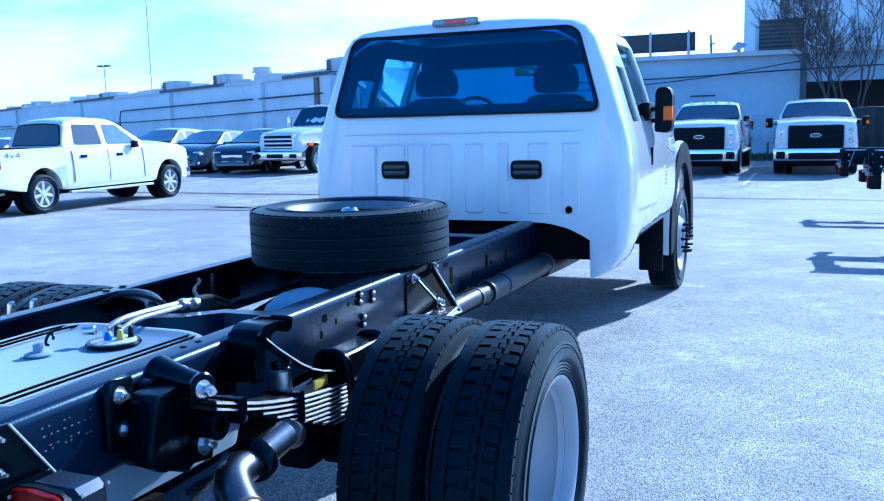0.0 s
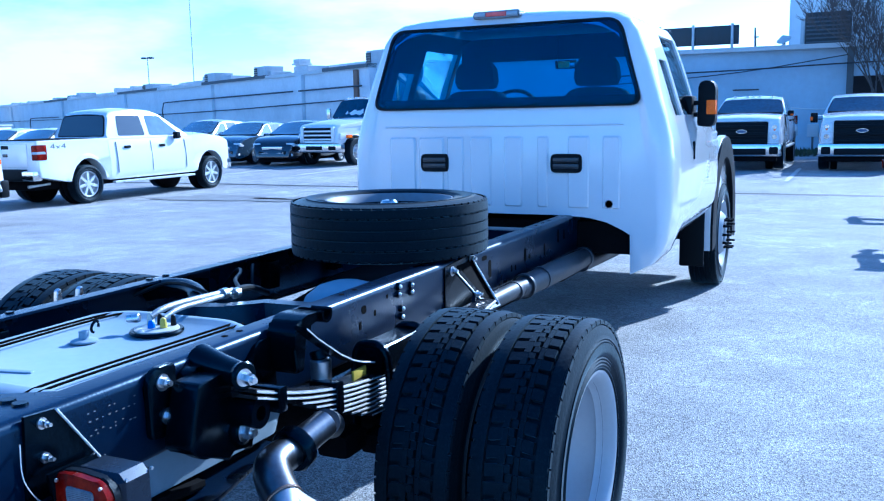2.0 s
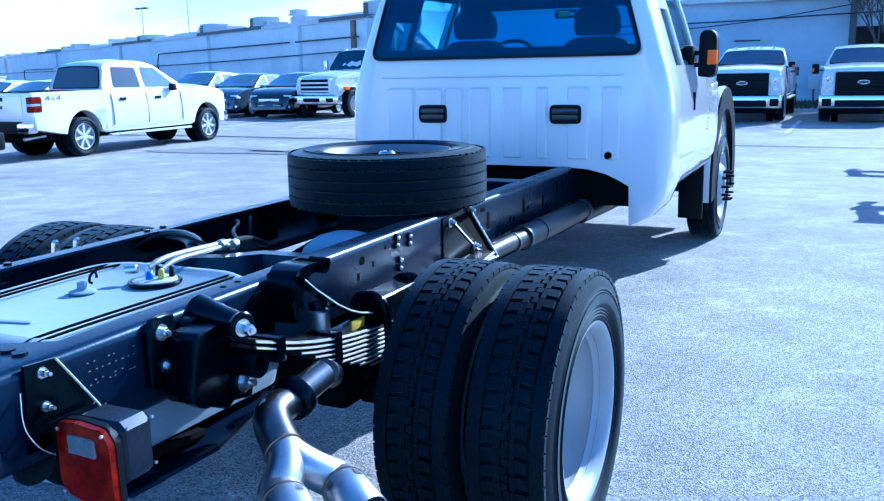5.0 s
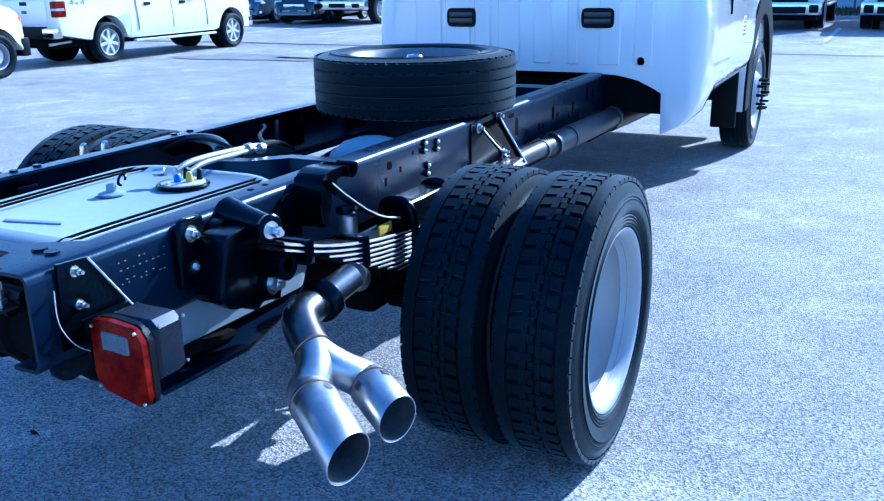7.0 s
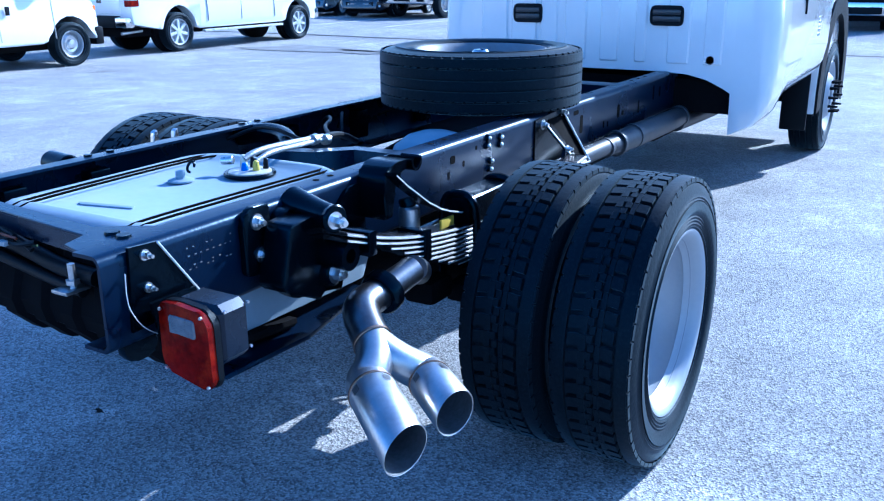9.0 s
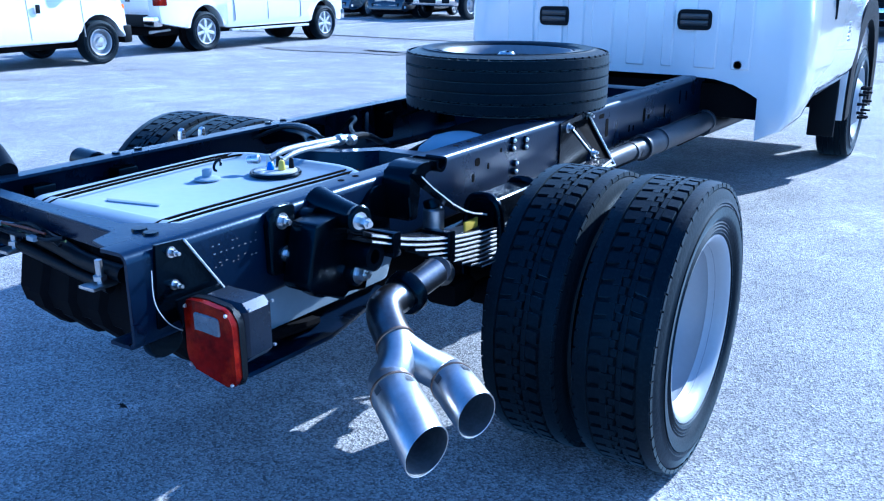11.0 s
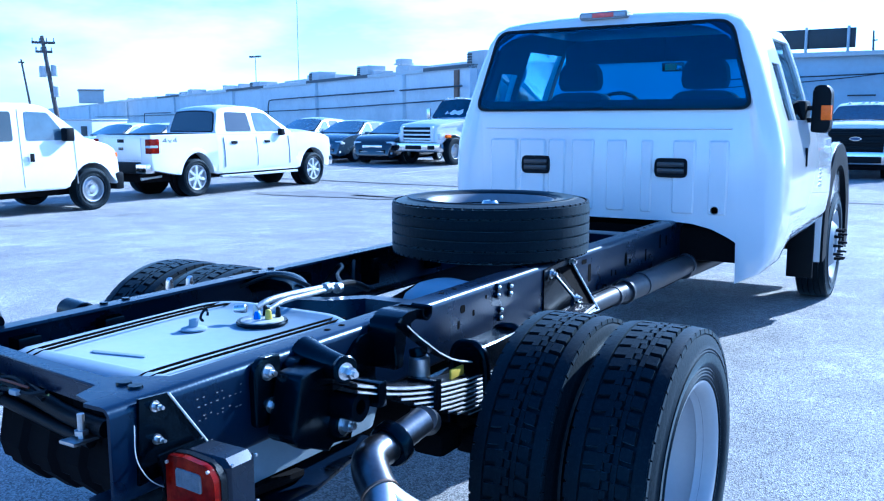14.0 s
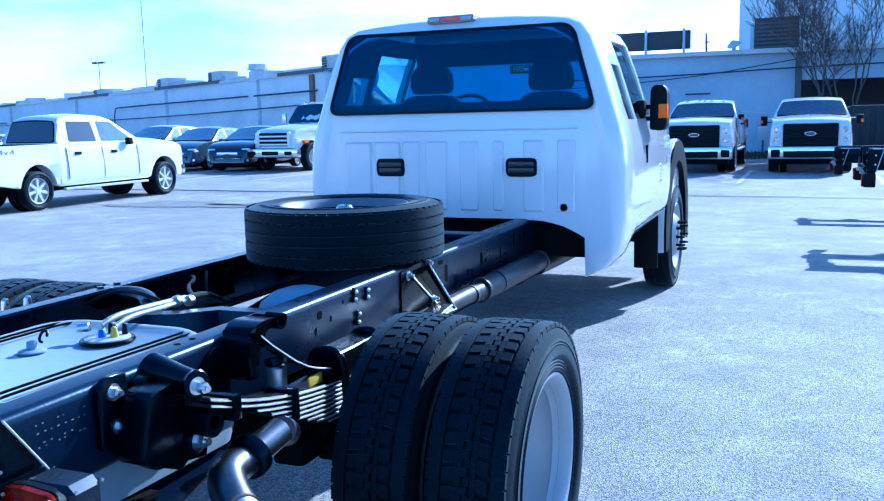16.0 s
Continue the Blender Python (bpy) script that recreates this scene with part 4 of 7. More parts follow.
def leaf_z(y, k):
    return 0.622 - 0.0128 * k + (0.235 if y < 0.05 else 0.09) * (y - 0.05) ** 2 * (1 - 0.02 * k)


for s in (1, -1):
    pack = None
    for k in range(9):
        ext = (0.74, 0.74, 0.56, 0.50, 0.44, 0.38, 0.33, 0.28, 0.22)[k]
        bm = bmesh.new()
        rs = []
        for i in range(21):
            y = 0.05 - ext + 2 * ext * i / 20
            z = leaf_z(y, k)
            rs.append([(s * 0.535, y, z), (s * 0.607, y, z), (s * 0.610, y, z - 0.0035), (s * 0.607, y, z - 0.009), (s * 0.535, y, z - 0.009)])
        skin(bm, rs, True, True)
        lf = part("leaf_spring", bm, SPRING, truck, "stack of black steel leaf springs" if k == 0 else "")
        bm = bmesh.new()                                     # thin bright line on the leaf's outer edge
        skin(bm, [[(s * 0.6085, 0.05 - ext + 2 * ext * i / 20, leaf_z(0.05 - ext + 2 * ext * i / 20, k) - d) for d in (0.0028, 0.0072)] + [(s * 0.6118, 0.05 - ext + 2 * ext * i / 20, leaf_z(0.05 - ext + 2 * ext * i / 20, k) - d) for d in (0.0066, 0.0034)] for i in range(21)], True, True)
        part("leaf_edge", bm, EDGE, lf)
        pack = pack or lf
    bm = bmesh.new()
    lathe(bm, [(-0.035, 0.036), (0.035, 0.036), (0.035, 0.018), (-0.035, 0.018)], (s * 0.571, -0.675, leaf_z(-0.675, 0) - 0.056), n=24, closed=True)
    part("spring_eye", bm, FRAME, pack)
    for y in (-0.60, -0.345, 0.5):
        bm = bmesh.new()
        k = 2 if y < -0.5 else 4
        box(bm, s * 0.528, s * 0.618, y - 0.016, y + 0.016, leaf_z(y, k + 1) - 0.006, leaf_z(y, 0) + 0.012, 0.004)
        part("spring_clamp", bm, FRAME, pack)
    for y in (-0.10, 0.15):
        bm = bmesh.new()
        tube(bm, [(s * 0.515, y, 0.40), (s * 0.515, y, 0.66), (s * 0.53, y, 0.705), (s * 0.571, y, 0.716), (s * 0.612, y, 0.705), (s * 0.632, y, 0.66), (s * 0.632, y, 0.40)], 0.013, 10)
        part("u_bolt", bm, FRAME, truck, "black threaded spring u-bolt")
    bm = bmesh.new()
    prism(bm, round_poly([(-0.12, 0.622), (0.18, 0.622), (0.17, 0.706), (-0.11, 0.706)], 0.01, 2), "x", s * 0.53, s * 0.615, 0.004, 1)
    part("spring_seat", bm, FRAME, truck)
    # helper spring arm and its pad on the rail
    bm = bmesh.new()
    arm = [(-0.465, 0.842), (-0.41, 0.801), (-0.31, 0.737), (-0.25, 0.706), (-0.20, 0.687), (-0.13, 0.668), (-0.06, 0.656), (0.03, 0.652), (0.20, 0.656)]
    if s == -1:
        arm = arm[2:]
    rs = []
    for y, z in arm:
        rs.append([(s * 0.562, y, z + 0.004), (s * 0.600, y, z + 0.004), (s * 0.600, y, z - 0.004), (s * 0.562, y, z - 0.004)])
    skin(bm, rs, True, True)
    ha = part("helper_spring", bm, FRAME, truck, "thin black helper spring strap")
    bm = bmesh.new()
    rs = [[(s * 0.5995, y, z + 0.003), (s * 0.6012, y, z + 0.0015), (s * 0.6012, y, z - 0.0015), (s * 0.5995, y, z - 0.003)] for y, z in arm[:6]]
    skin(bm, rs, True, True)
    part("leaf_edge", bm, EDGE, ha)
    hi = 0.0 if s == 1 else -0.06
    arch_pts = [(-0.412, 0.78), (-0.408, 0.815), (-0.388, 0.838), (-0.35, 0.848), (-0.30, 0.846), (-0.25, 0.838), (-0.285, 0.822), (-0.32, 0.82), (-0.345, 0.81), (-0.362, 0.78), (-0.37, 0.70), (-0.41, 0.70)]
    # black plate stands for the bracket's shadow on the rail web
    web_plate("bracket_base", round_poly([(-0.56, 0.64), (-0.39, 0.64), (-0.39, 0.795), (-0.46, 0.795), (-0.55, 0.72)], 0.02, 3), s * RX, s * (RX + 0.012), 0.004)
    pad = web_plate("spring_pad_bracket", round_poly([(y, z + hi) for y, z in arch_pts], 0.012, 3), s * RX, s * 0.525, 0.009, None, None, "black cast helper-spring bracket")
    bm = bmesh.new()
    arc = [(-0.268 + 0.026 * math.cos(radians(a)), 0.836 + hi + 0.026 * math.sin(radians(a))) for a in range(165, 391, 15)]
    arc += [(-0.268 + 0.018 * math.cos(radians(a)), 0.836 + hi + 0.018 * math.sin(radians(a))) for a in range(390, 164, -15)]
    prism(bm, arc, "x", s * 0.47, s * 0.535)
    part("hook", bm, FRAME, pad, "rolled hook end")
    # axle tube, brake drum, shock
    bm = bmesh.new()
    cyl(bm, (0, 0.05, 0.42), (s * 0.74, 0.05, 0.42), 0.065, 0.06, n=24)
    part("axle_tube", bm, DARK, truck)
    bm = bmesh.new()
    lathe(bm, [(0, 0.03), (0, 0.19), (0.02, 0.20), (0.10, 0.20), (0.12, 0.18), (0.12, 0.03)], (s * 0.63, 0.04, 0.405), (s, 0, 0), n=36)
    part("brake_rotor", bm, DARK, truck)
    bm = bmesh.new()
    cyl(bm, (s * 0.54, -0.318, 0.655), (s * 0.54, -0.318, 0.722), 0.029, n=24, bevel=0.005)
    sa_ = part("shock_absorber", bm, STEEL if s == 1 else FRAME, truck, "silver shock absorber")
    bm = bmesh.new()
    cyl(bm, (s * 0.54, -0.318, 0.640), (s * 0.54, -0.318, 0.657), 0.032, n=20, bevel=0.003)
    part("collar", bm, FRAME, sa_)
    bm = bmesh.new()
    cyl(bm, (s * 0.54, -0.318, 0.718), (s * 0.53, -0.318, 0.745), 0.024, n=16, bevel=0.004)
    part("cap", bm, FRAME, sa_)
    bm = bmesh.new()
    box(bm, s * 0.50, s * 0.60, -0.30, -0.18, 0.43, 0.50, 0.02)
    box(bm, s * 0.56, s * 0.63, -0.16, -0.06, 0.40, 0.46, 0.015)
    # unseen box added to stop sun leaking past the spring
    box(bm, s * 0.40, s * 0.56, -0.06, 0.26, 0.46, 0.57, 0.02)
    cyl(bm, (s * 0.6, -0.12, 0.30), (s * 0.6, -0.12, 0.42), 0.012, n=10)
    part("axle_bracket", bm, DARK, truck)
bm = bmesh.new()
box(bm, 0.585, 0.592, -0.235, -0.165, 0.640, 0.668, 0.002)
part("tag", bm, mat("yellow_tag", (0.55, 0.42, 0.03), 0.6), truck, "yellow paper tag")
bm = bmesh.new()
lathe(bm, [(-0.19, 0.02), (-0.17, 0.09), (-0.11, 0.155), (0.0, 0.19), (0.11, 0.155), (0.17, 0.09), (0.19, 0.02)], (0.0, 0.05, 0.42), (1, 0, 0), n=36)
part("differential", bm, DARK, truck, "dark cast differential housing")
# added box that blocks a stray sun patch on the ground
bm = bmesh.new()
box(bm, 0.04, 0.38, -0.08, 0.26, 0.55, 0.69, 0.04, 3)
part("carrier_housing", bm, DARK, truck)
# pale dome over the axle, taken as the differential's top
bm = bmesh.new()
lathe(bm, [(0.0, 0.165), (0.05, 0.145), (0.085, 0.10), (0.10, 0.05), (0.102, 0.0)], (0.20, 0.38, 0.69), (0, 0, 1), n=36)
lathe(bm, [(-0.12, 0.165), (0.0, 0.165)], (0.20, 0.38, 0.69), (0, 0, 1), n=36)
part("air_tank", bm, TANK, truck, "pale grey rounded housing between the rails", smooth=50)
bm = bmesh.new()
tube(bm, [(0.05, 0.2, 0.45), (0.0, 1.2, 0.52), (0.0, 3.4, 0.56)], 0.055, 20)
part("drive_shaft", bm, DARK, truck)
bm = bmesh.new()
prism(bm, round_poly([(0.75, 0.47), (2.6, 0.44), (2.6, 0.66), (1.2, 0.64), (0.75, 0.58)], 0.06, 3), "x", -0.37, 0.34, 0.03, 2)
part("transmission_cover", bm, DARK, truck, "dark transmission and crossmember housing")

# triangular brace beside the spare tyre
A0, A1, A2, B0, B1 = (0.445, 0.765, 0.780), (0.52, 0.79, 0.688), (0.57, 0.81, 0.629), (0.445, 0.943, 0.793), (0.58, 0.888, 0.629)
bm = bmesh.new()
for p, q in ((A0, A1), (A1, A2), (B0, B1), (A2, B1), (A1, (0.54, 0.72, 0.625))):
    p, q = Vector(p), Vector(q)
    u, v = frame_of(q - p)
    skin(bm, [[c + u * a * 0.007 + v * b * 0.003 for a, b in ((-1, -1), (1, -1), (1, 1), (-1, 1))] for c in (p, q)])
br = part("step_brace", bm, FRAME, truck, "thin black folded steel brace", smooth=0)
bm = bmesh.new()
vs = [bm.verts.new(Vector(p) + Vector((-0.008, q, 0.0))) for p, q in ((B0, 0.0), (B1, 0.0), (B1, -0.05), (B0, -0.13))]
bmesh.ops.solidify(bm, geom=[bm.faces.new(vs)], thickness=0.004)
part("brace_web", bm, DARK, br, "matt black web of the brace", smooth=0)
bm = bmesh.new()
for p, q in ((A0, A1), (A1, A2), (B0, B1), (A2, B1)):
    tube(bm, [Vector(p) + Vector((0.007, -0.004, 0.002)), Vector(q) + Vector((0.007, -0.004, 0.002))], 0.0032, 8)
part("brace_edge", bm, EDGE, br, "thin bright line along the edge")
web_plate("brace_plate", [(0.70, 0.62), (0.98, 0.56), (1.00, 0.80), (0.90, 0.812), (0.70, 0.80)], RX, RX + 0.006, 0.0, None, br)
bolt((RX + 0.004, 0.765, 0.776), br, 0.013)
bolt((RX + 0.004, 0.950, 0.797), br, 0.013)
bolt((0.53, 0.788, 0.690), br, 0.009)

# exhaust pipe along the right rail with clamps, and the tail
bm = bmesh.new()
tube(bm, [(0.50, 5.0, 0.50), (0.50, 2.9, 0.545), (0.50, 2.3, 0.565)], 0.045, 20)
tube(bm, [(0.50, 2.42, 0.585), (0.50, 2.36, 0.590), (0.50, 1.42, 0.603), (0.50, 1.33, 0.606)], [0.036, 0.053, 0.053, 0.036], 28, smooth=1)
tube(bm, [(0.50, 1.40, 0.606), (0.50, 1.1, 0.615), (0.47, 0.75, 0.59), (0.40, 0.35, 0.57), (0.38, 0.0, 0.50), (0.47, -0.22, 0.50), (0.60, -0.36, 0.555), (0.648, -0.47, 0.604)], 0.036, 20)
# dull, dirty pipe metal, darkened further for the shade under the cab
DULL = mat("dull_shaded_pipe", (0.035, 0.040, 0.050), 0.46, metal=0.5, vary=0.3, scale=6, dirt=(0.06, 0.05, 0.045), dirt_amount=0.6, dirt_scale=5)
pipe = part("exhaust_pipe", bm, DULL, truck, "dull stainless exhaust pipe with silencer, darkened for shade", smooth=50)
for y, r in ((1.40, 0.057), (1.62, 0.057), (2.34, 0.057), (1.28, 0.043)):
    bm = bmesh.new()
    z = 0.606 - 0.014 * max(0.0, y - 1.4)
    lathe(bm, [(-0.014, r - 0.006), (-0.012, r), (0.012, r), (0.014, r - 0.006)], (0.50, y, z), (0, 1, 0), n=28)
    part("pipe_clamp", bm, DULL, pipe)

BURNT = mat("heat_tinted_weld", (0.22, 0.16, 0.12), 0.4, metal=0.9, vary=0.3, scale=20)
TIPIN = mat("sooted_steel_bore", (0.20, 0.21, 0.23), 0.45, metal=0.6, vary=0.3, scale=12)
tail = [(0.649, -0.475, 0.605), (0.640, -0.54, 0.590), (0.632, -0.60, 0.576), (0.630, -0.675, 0.572), (0.655, -0.71, 0.556), (0.711, -0.747, 0.521)]
bm = bmesh.new()
tube(bm, tail, [0.036, 0.037, 0.040, 0.044, 0.045, 0.045], 28, smooth=3)
# tail steel darkened for the shadow its elbow lies in
tp = part("tail_pipe", bm, mat("shaded_tail_steel", (0.17, 0.18, 0.20), 0.32, metal=1.0, vary=0.25, scale=9, dirt=(0.12, 0.10, 0.085), dirt_amount=0.6, dirt_scale=8), truck, "shiny steel twin-outlet exhaust tail", smooth=60)
bm = bmesh.new()
lathe(bm, [(-0.022, 0.038), (-0.022, 0.052), (-0.016, 0.056), (0.012, 0.056), (0.018, 0.050), (0.018, 0.042)], (0.633, -0.585, 0.578), (0.06, 1, 0.26), n=32)
part("pipe_clamp", bm, FRAME, tp, "black band clamp")
J = Vector((0.711, -0.747, 0.521))
ja = Vector((0.80, -0.48, -0.36))
bm = bmesh.new()
lathe(bm, [(-0.005, 0.0455), (-0.003, 0.0478), (0.003, 0.0482), (0.005, 0.0460)], J, ja, n=36)
part("weld", bm, BURNT, tp, "heat-tinted weld bead")
for end, weld, rt, cut_ in (((0.958, -0.990, 0.433), (0.788, -0.859, 0.459), 0.0535, 0.026), ((0.964, -0.806, 0.432), (0.845, -0.712, 0.438), 0.0505, 0.022)):
    end, weld = Vector(end), Vector(weld)
    bm = bmesh.new()
    d = (end - weld).normalized()
    path = [J - ja * 0.006, J + ja * 0.018, J.lerp(weld, 0.45) + ja * 0.008, weld - d * 0.045, weld - d * 0.012, weld + d * 0.004]
    tube(bm, path, [0.044, 0.0445, 0.042, rt - 0.004, rt - 0.001, rt], 28, caps=False, smooth=2)
    part("branch", bm, STEEL, tp, smooth=60)
    bm = bmesh.new()
    lathe(bm, [(-0.004, rt - 0.001), (-0.003, rt + 0.002), (0.004, rt + 0.0025), (0.005, rt)], weld, d, n=36)
    part("weld", bm, BURNT, tp, "heat-tinted weld bead")
    L_ = (end - weld).length
    side_ = (Vector((-0.55, -0.75, 0.0)) - d * Vector((-0.55, -0.75, 0.0)).dot(d)).normalized()      # the longer side of the slash cut

    def slash(bm):
        for vtx in bm.verts:
            h_ = (vtx.co - weld).dot(d)
            vtx.co += d * cut_ * max(0.0, h_ / L_) * (vtx.co - weld - d * h_).dot(side_) / rt
        return bm
    bm = bmesh.new()
    lathe(bm, [(0.0, rt), (0.01, rt + 0.0012), (L_, rt + 0.0015), (L_ + 0.001, rt + 0.0005), (L_, rt - 0.001)], weld, d, n=48)
    tip = part("tip", slash(bm), STEEL, tp, "shiny slash-cut exhaust tip", smooth=60)
    bm = bmesh.new()
    lathe(bm, [(L_ - 0.001, rt - 0.0008), (0.02, rt - 0.002), (0.018, 0.0)], weld, d, n=36)
    part("bore", slash(bm), TIPIN, tip)
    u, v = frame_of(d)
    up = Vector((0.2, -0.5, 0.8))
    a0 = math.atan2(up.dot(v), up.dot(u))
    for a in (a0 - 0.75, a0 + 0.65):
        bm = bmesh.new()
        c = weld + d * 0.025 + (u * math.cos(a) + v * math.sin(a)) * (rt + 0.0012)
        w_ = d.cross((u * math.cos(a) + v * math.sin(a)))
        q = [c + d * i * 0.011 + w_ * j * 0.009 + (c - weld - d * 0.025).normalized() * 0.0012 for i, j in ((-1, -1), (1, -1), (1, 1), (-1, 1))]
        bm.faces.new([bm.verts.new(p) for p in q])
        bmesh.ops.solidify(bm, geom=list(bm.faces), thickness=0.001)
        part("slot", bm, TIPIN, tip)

# fuel tank between the rails
bm = bmesh.new()
plan = round_poly([(-0.255, -1.035), (0.285, -1.035), (0.302, -0.30), (0.20, -0.235), (-0.20, -0.235), (-0.275, -0.30)], 0.06, 5)
low = [(x * (1.27 if x > 0 else 0.9), y if y < -0.6 else y * 0.9) for x, y in plan]
def ring_at(pl, z, k, back=-2.0):
    return [(x * k, max((y + 0.64) * k - 0.64, back), z) for x, y in pl]
skin(bm, [ring_at(plan, 0.772, 0.90, -0.925), ring_at(plan, 0.782, 0.93, -0.940), ring_at(plan, 0.785, 0.97, -0.955), ring_at(plan, 0.777, 1.0, -0.985), ring_at(plan, 0.755, 1.02, -1.015), ring_at(plan, 0.72, 1.05, -1.035), ring_at(low, 0.62, 1.0), ring_at(low, 0.54, 1.0), ring_at(low, 0.485, 0.97), ring_at(low, 0.47, 0.9)][::-1])
tank = part("fuel_tank", bm, TANK, truck, "pale grey steel fuel tank between the rails", smooth=45)
for x0, x1, dx in ((-0.212, -0.245, 0.0), (-0.182, -0.215, 0.0), (0.232, 0.250, 0.0), (0.202, 0.220, 0.0)):
    bm = bmesh.new()
    tube(bm, [(x0, -1.015, 0.758), (x0, -0.985, 0.778), (x0, -0.94, 0.786), (x1, -0.34, 0.784), (x1 * 0.93, -0.25, 0.778)], 0.0036, 8)
    part("strap_line", bm, HOLE, tank, "black tank strap")
bm = bmesh.new()
prism(bm, round_poly([(-0.11, -0.865), (-0.09, -0.88), (0.065, -0.845), (0.055, -0.825)], 0.006, 2), "z", 0.768, 0.7765, 0.003, 2)
part("pressed_bar", bm, TANK, tank)
# sender unit
SX, SY = 0.060, -0.415
bm = bmesh.new()
lathe(bm, [(0, 0.074), (0.005, 0.075), (0.010, 0.072), (0.010, 0.066), (0.006, 0.062)], (SX, SY, 0.776), (0, 0, 1), n=40)
part("lock_ring", bm, FRAME, tank, "black lock ring")
bm = bmesh.new()
lathe(bm, [(0, 0.064), (0.012, 0.062), (0.016, 0.05), (0.016, 0.0)], (SX, SY, 0.776), (0, 0, 1), n=36)
part("sender_cap", bm, mat("cream_plastic", (0.46, 0.46, 0.42), 0.4), tank)
for dx, dy, h, r, m_, nm in ((-0.035, 0.015, 0.055, 0.014, mat("clear_fitting", (0.6, 0.6, 0.5), 0.25), "fitting"), (0.0, -0.02, 0.035, 0.013, mat("blue_connector", (0.02, 0.12, 0.55), 0.35), "blue_connector"),
                             (0.030, -0.005, 0.045, 0.013, mat("yellow_connector", (0.55, 0.45, 0.05), 0.4), "yellow_connector"), (-0.01, 0.025, 0.048, 0.010, PLASTIC, "connector"), (0.035, 0.03, 0.048, 0.010, PLASTIC, "connector")):
    bm = bmesh.new()
    cyl(bm, (SX + dx, SY + dy, 0.79), (SX + dx, SY + dy, 0.79 + h * 0.68), r * 0.85, r * 0.6, n=14, bevel=0.003)
    part(nm, bm, m_, tank)
bm = bmesh.new()
cyl(bm, (SX - 0.05, SY - 0.01, 0.815), (SX - 0.085, SY - 0.025, 0.812), 0.013, n=12, bevel=0.003)
part("plug", bm, ZINC, tank)
bm = bmesh.new()
tube(bm, [(SX - 0.03, SY + 0.01, 0.815), (SX - 0.025, SY + 0.06, 0.832), (SX - 0.04, SY + 0.18, 0.828), (-0.0, 0.0, 0.815)], 0.0095, 12)
tube(bm, [(SX + 0.0, SY + 0.03, 0.810), (SX - 0.0, SY + 0.09, 0.826), (SX - 0.02, SY + 0.22, 0.818), (-0.0, 0.02, 0.805)], 0.008, 12)
part("fuel_hose", bm, mat("silver_sleeve", (0.34, 0.36, 0.38), 0.4, metal=0.6, bump=0.002, bump_scale=90), tank, "silver sleeved fuel hose")
for y, z in ((0.0, 0.818), (-0.06, 0.828)):
    bm = bmesh.new()
    cyl(bm, (0.012, y - 0.008, z - 0.012), (0.012, y + 0.012, z - 0.012), 0.018, n=12)
    part("hose_clip", bm, ZINC, tank)
bm = bmesh.new()
tube(bm, [(0.0, 0.02, 0.812), (-0.03, 0.14, 0.80), (-0.16, 0.4, 0.72)], 0.012, 10)
tube(bm, [(-0.38, -0.05, 0.78), (-0.30, 0.02, 0.82), (-0.18, -0.02, 0.83), (-0.06, -0.05, 0.81)], 0.007, 8)
tube(bm, [(-0.40, 0.2, 0.74), (-0.32, 0.16, 0.81), (-0.22, 0.05, 0.80), (-0.1, -0.02, 0.805)], 0.006, 8)
part("brake_line", bm, PLASTIC, truck, "thin black hoses and lines")
# filler stub
bm = bmesh.new()
lathe(bm, [(0, 0.036), (0.004, 0.036), (0.008, 0.024), (0.010, 0.014), (0.030, 0.013), (0.032, 0.0)], (-0.052, -0.572, 0.776), (0, 0, 1), n=28)
stub = part("vent_valve", bm, TANK, tank, "small vent valve on the tank")
bm = bmesh.new()
c = Vector((-0.030, -0.552, 0.815))
tube(bm, [c + Vector((math.cos(t) * 0.012, math.sin(t) * 0.008, math.sin(t) * 0.014)) for t in [2 * math.pi * i / 14 for i in range(12)]], 0.004, 6, smooth=1)
part("spring_clip", bm, FRAME, stub)

# black guard round the back and bottom of the tank
bm = bmesh.new()
rs = []
for i in range(41):
    x = -0.16 + 0.54 * i / 40
    w_ = 0.014 * (1 if (i // 4) % 2 else 0)
    # inner wall rises as a dark sheet for the shade on the tank's back
    rs.append([(x, -1.085 - w_, 0.665 + 0.016 * math.sin(x * 24)), (x, -1.10 - w_, 0.60), (x, -1.09 - w_, 0.56), (x, -1.03 - w_, 0.515 - w_), (x, -0.9, 0.480 - w_), (x, -0.62, 0.455 - w_), (x, -0.62, 0.469), (x, -0.9, 0.495), (x, -1.01, 0.525), (x, -1.055, 0.565), (x, -1.07, 0.61), (x, -1.07, 0.755)])
skin(bm, rs, True, True)
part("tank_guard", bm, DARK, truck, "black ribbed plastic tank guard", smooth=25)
bm = bmesh.new()                                               # lower flange of the tank
prism(bm, [(0.05, -0.92), (0.415, -0.92), (0.42, -0.62), (0.38, -0.30), (-0.30, -0.30)], "z", 0.462, 0.474, 0.003, 1)
for v in bm.verts:                                            # folded down towards its outer edge
    v.co.z -= 0.55 * max(0.0, v.co.x - 0.34)
part("tank_flange", bm, RAIL, truck)
for x, y, z in ((0.195, -1.13, 0.685), (-0.16, -1.10, 0.70)):
    bm = bmesh.new()
    box(bm, x - 0.03, x + 0.02, y - 0.035, y + 0.03, z - 0.012, z - 0.004, 0.002)
    cyl(bm, (x, y, z - 0.004), (x, y, z + 0.05), 0.008, n=10)
    cyl(bm, (x, y, z + 0.004), (x, y, z + 0.014), 0.016, n=6)
    part("strap_stud", bm, STEEL, truck, "zinc strap stud with nut")
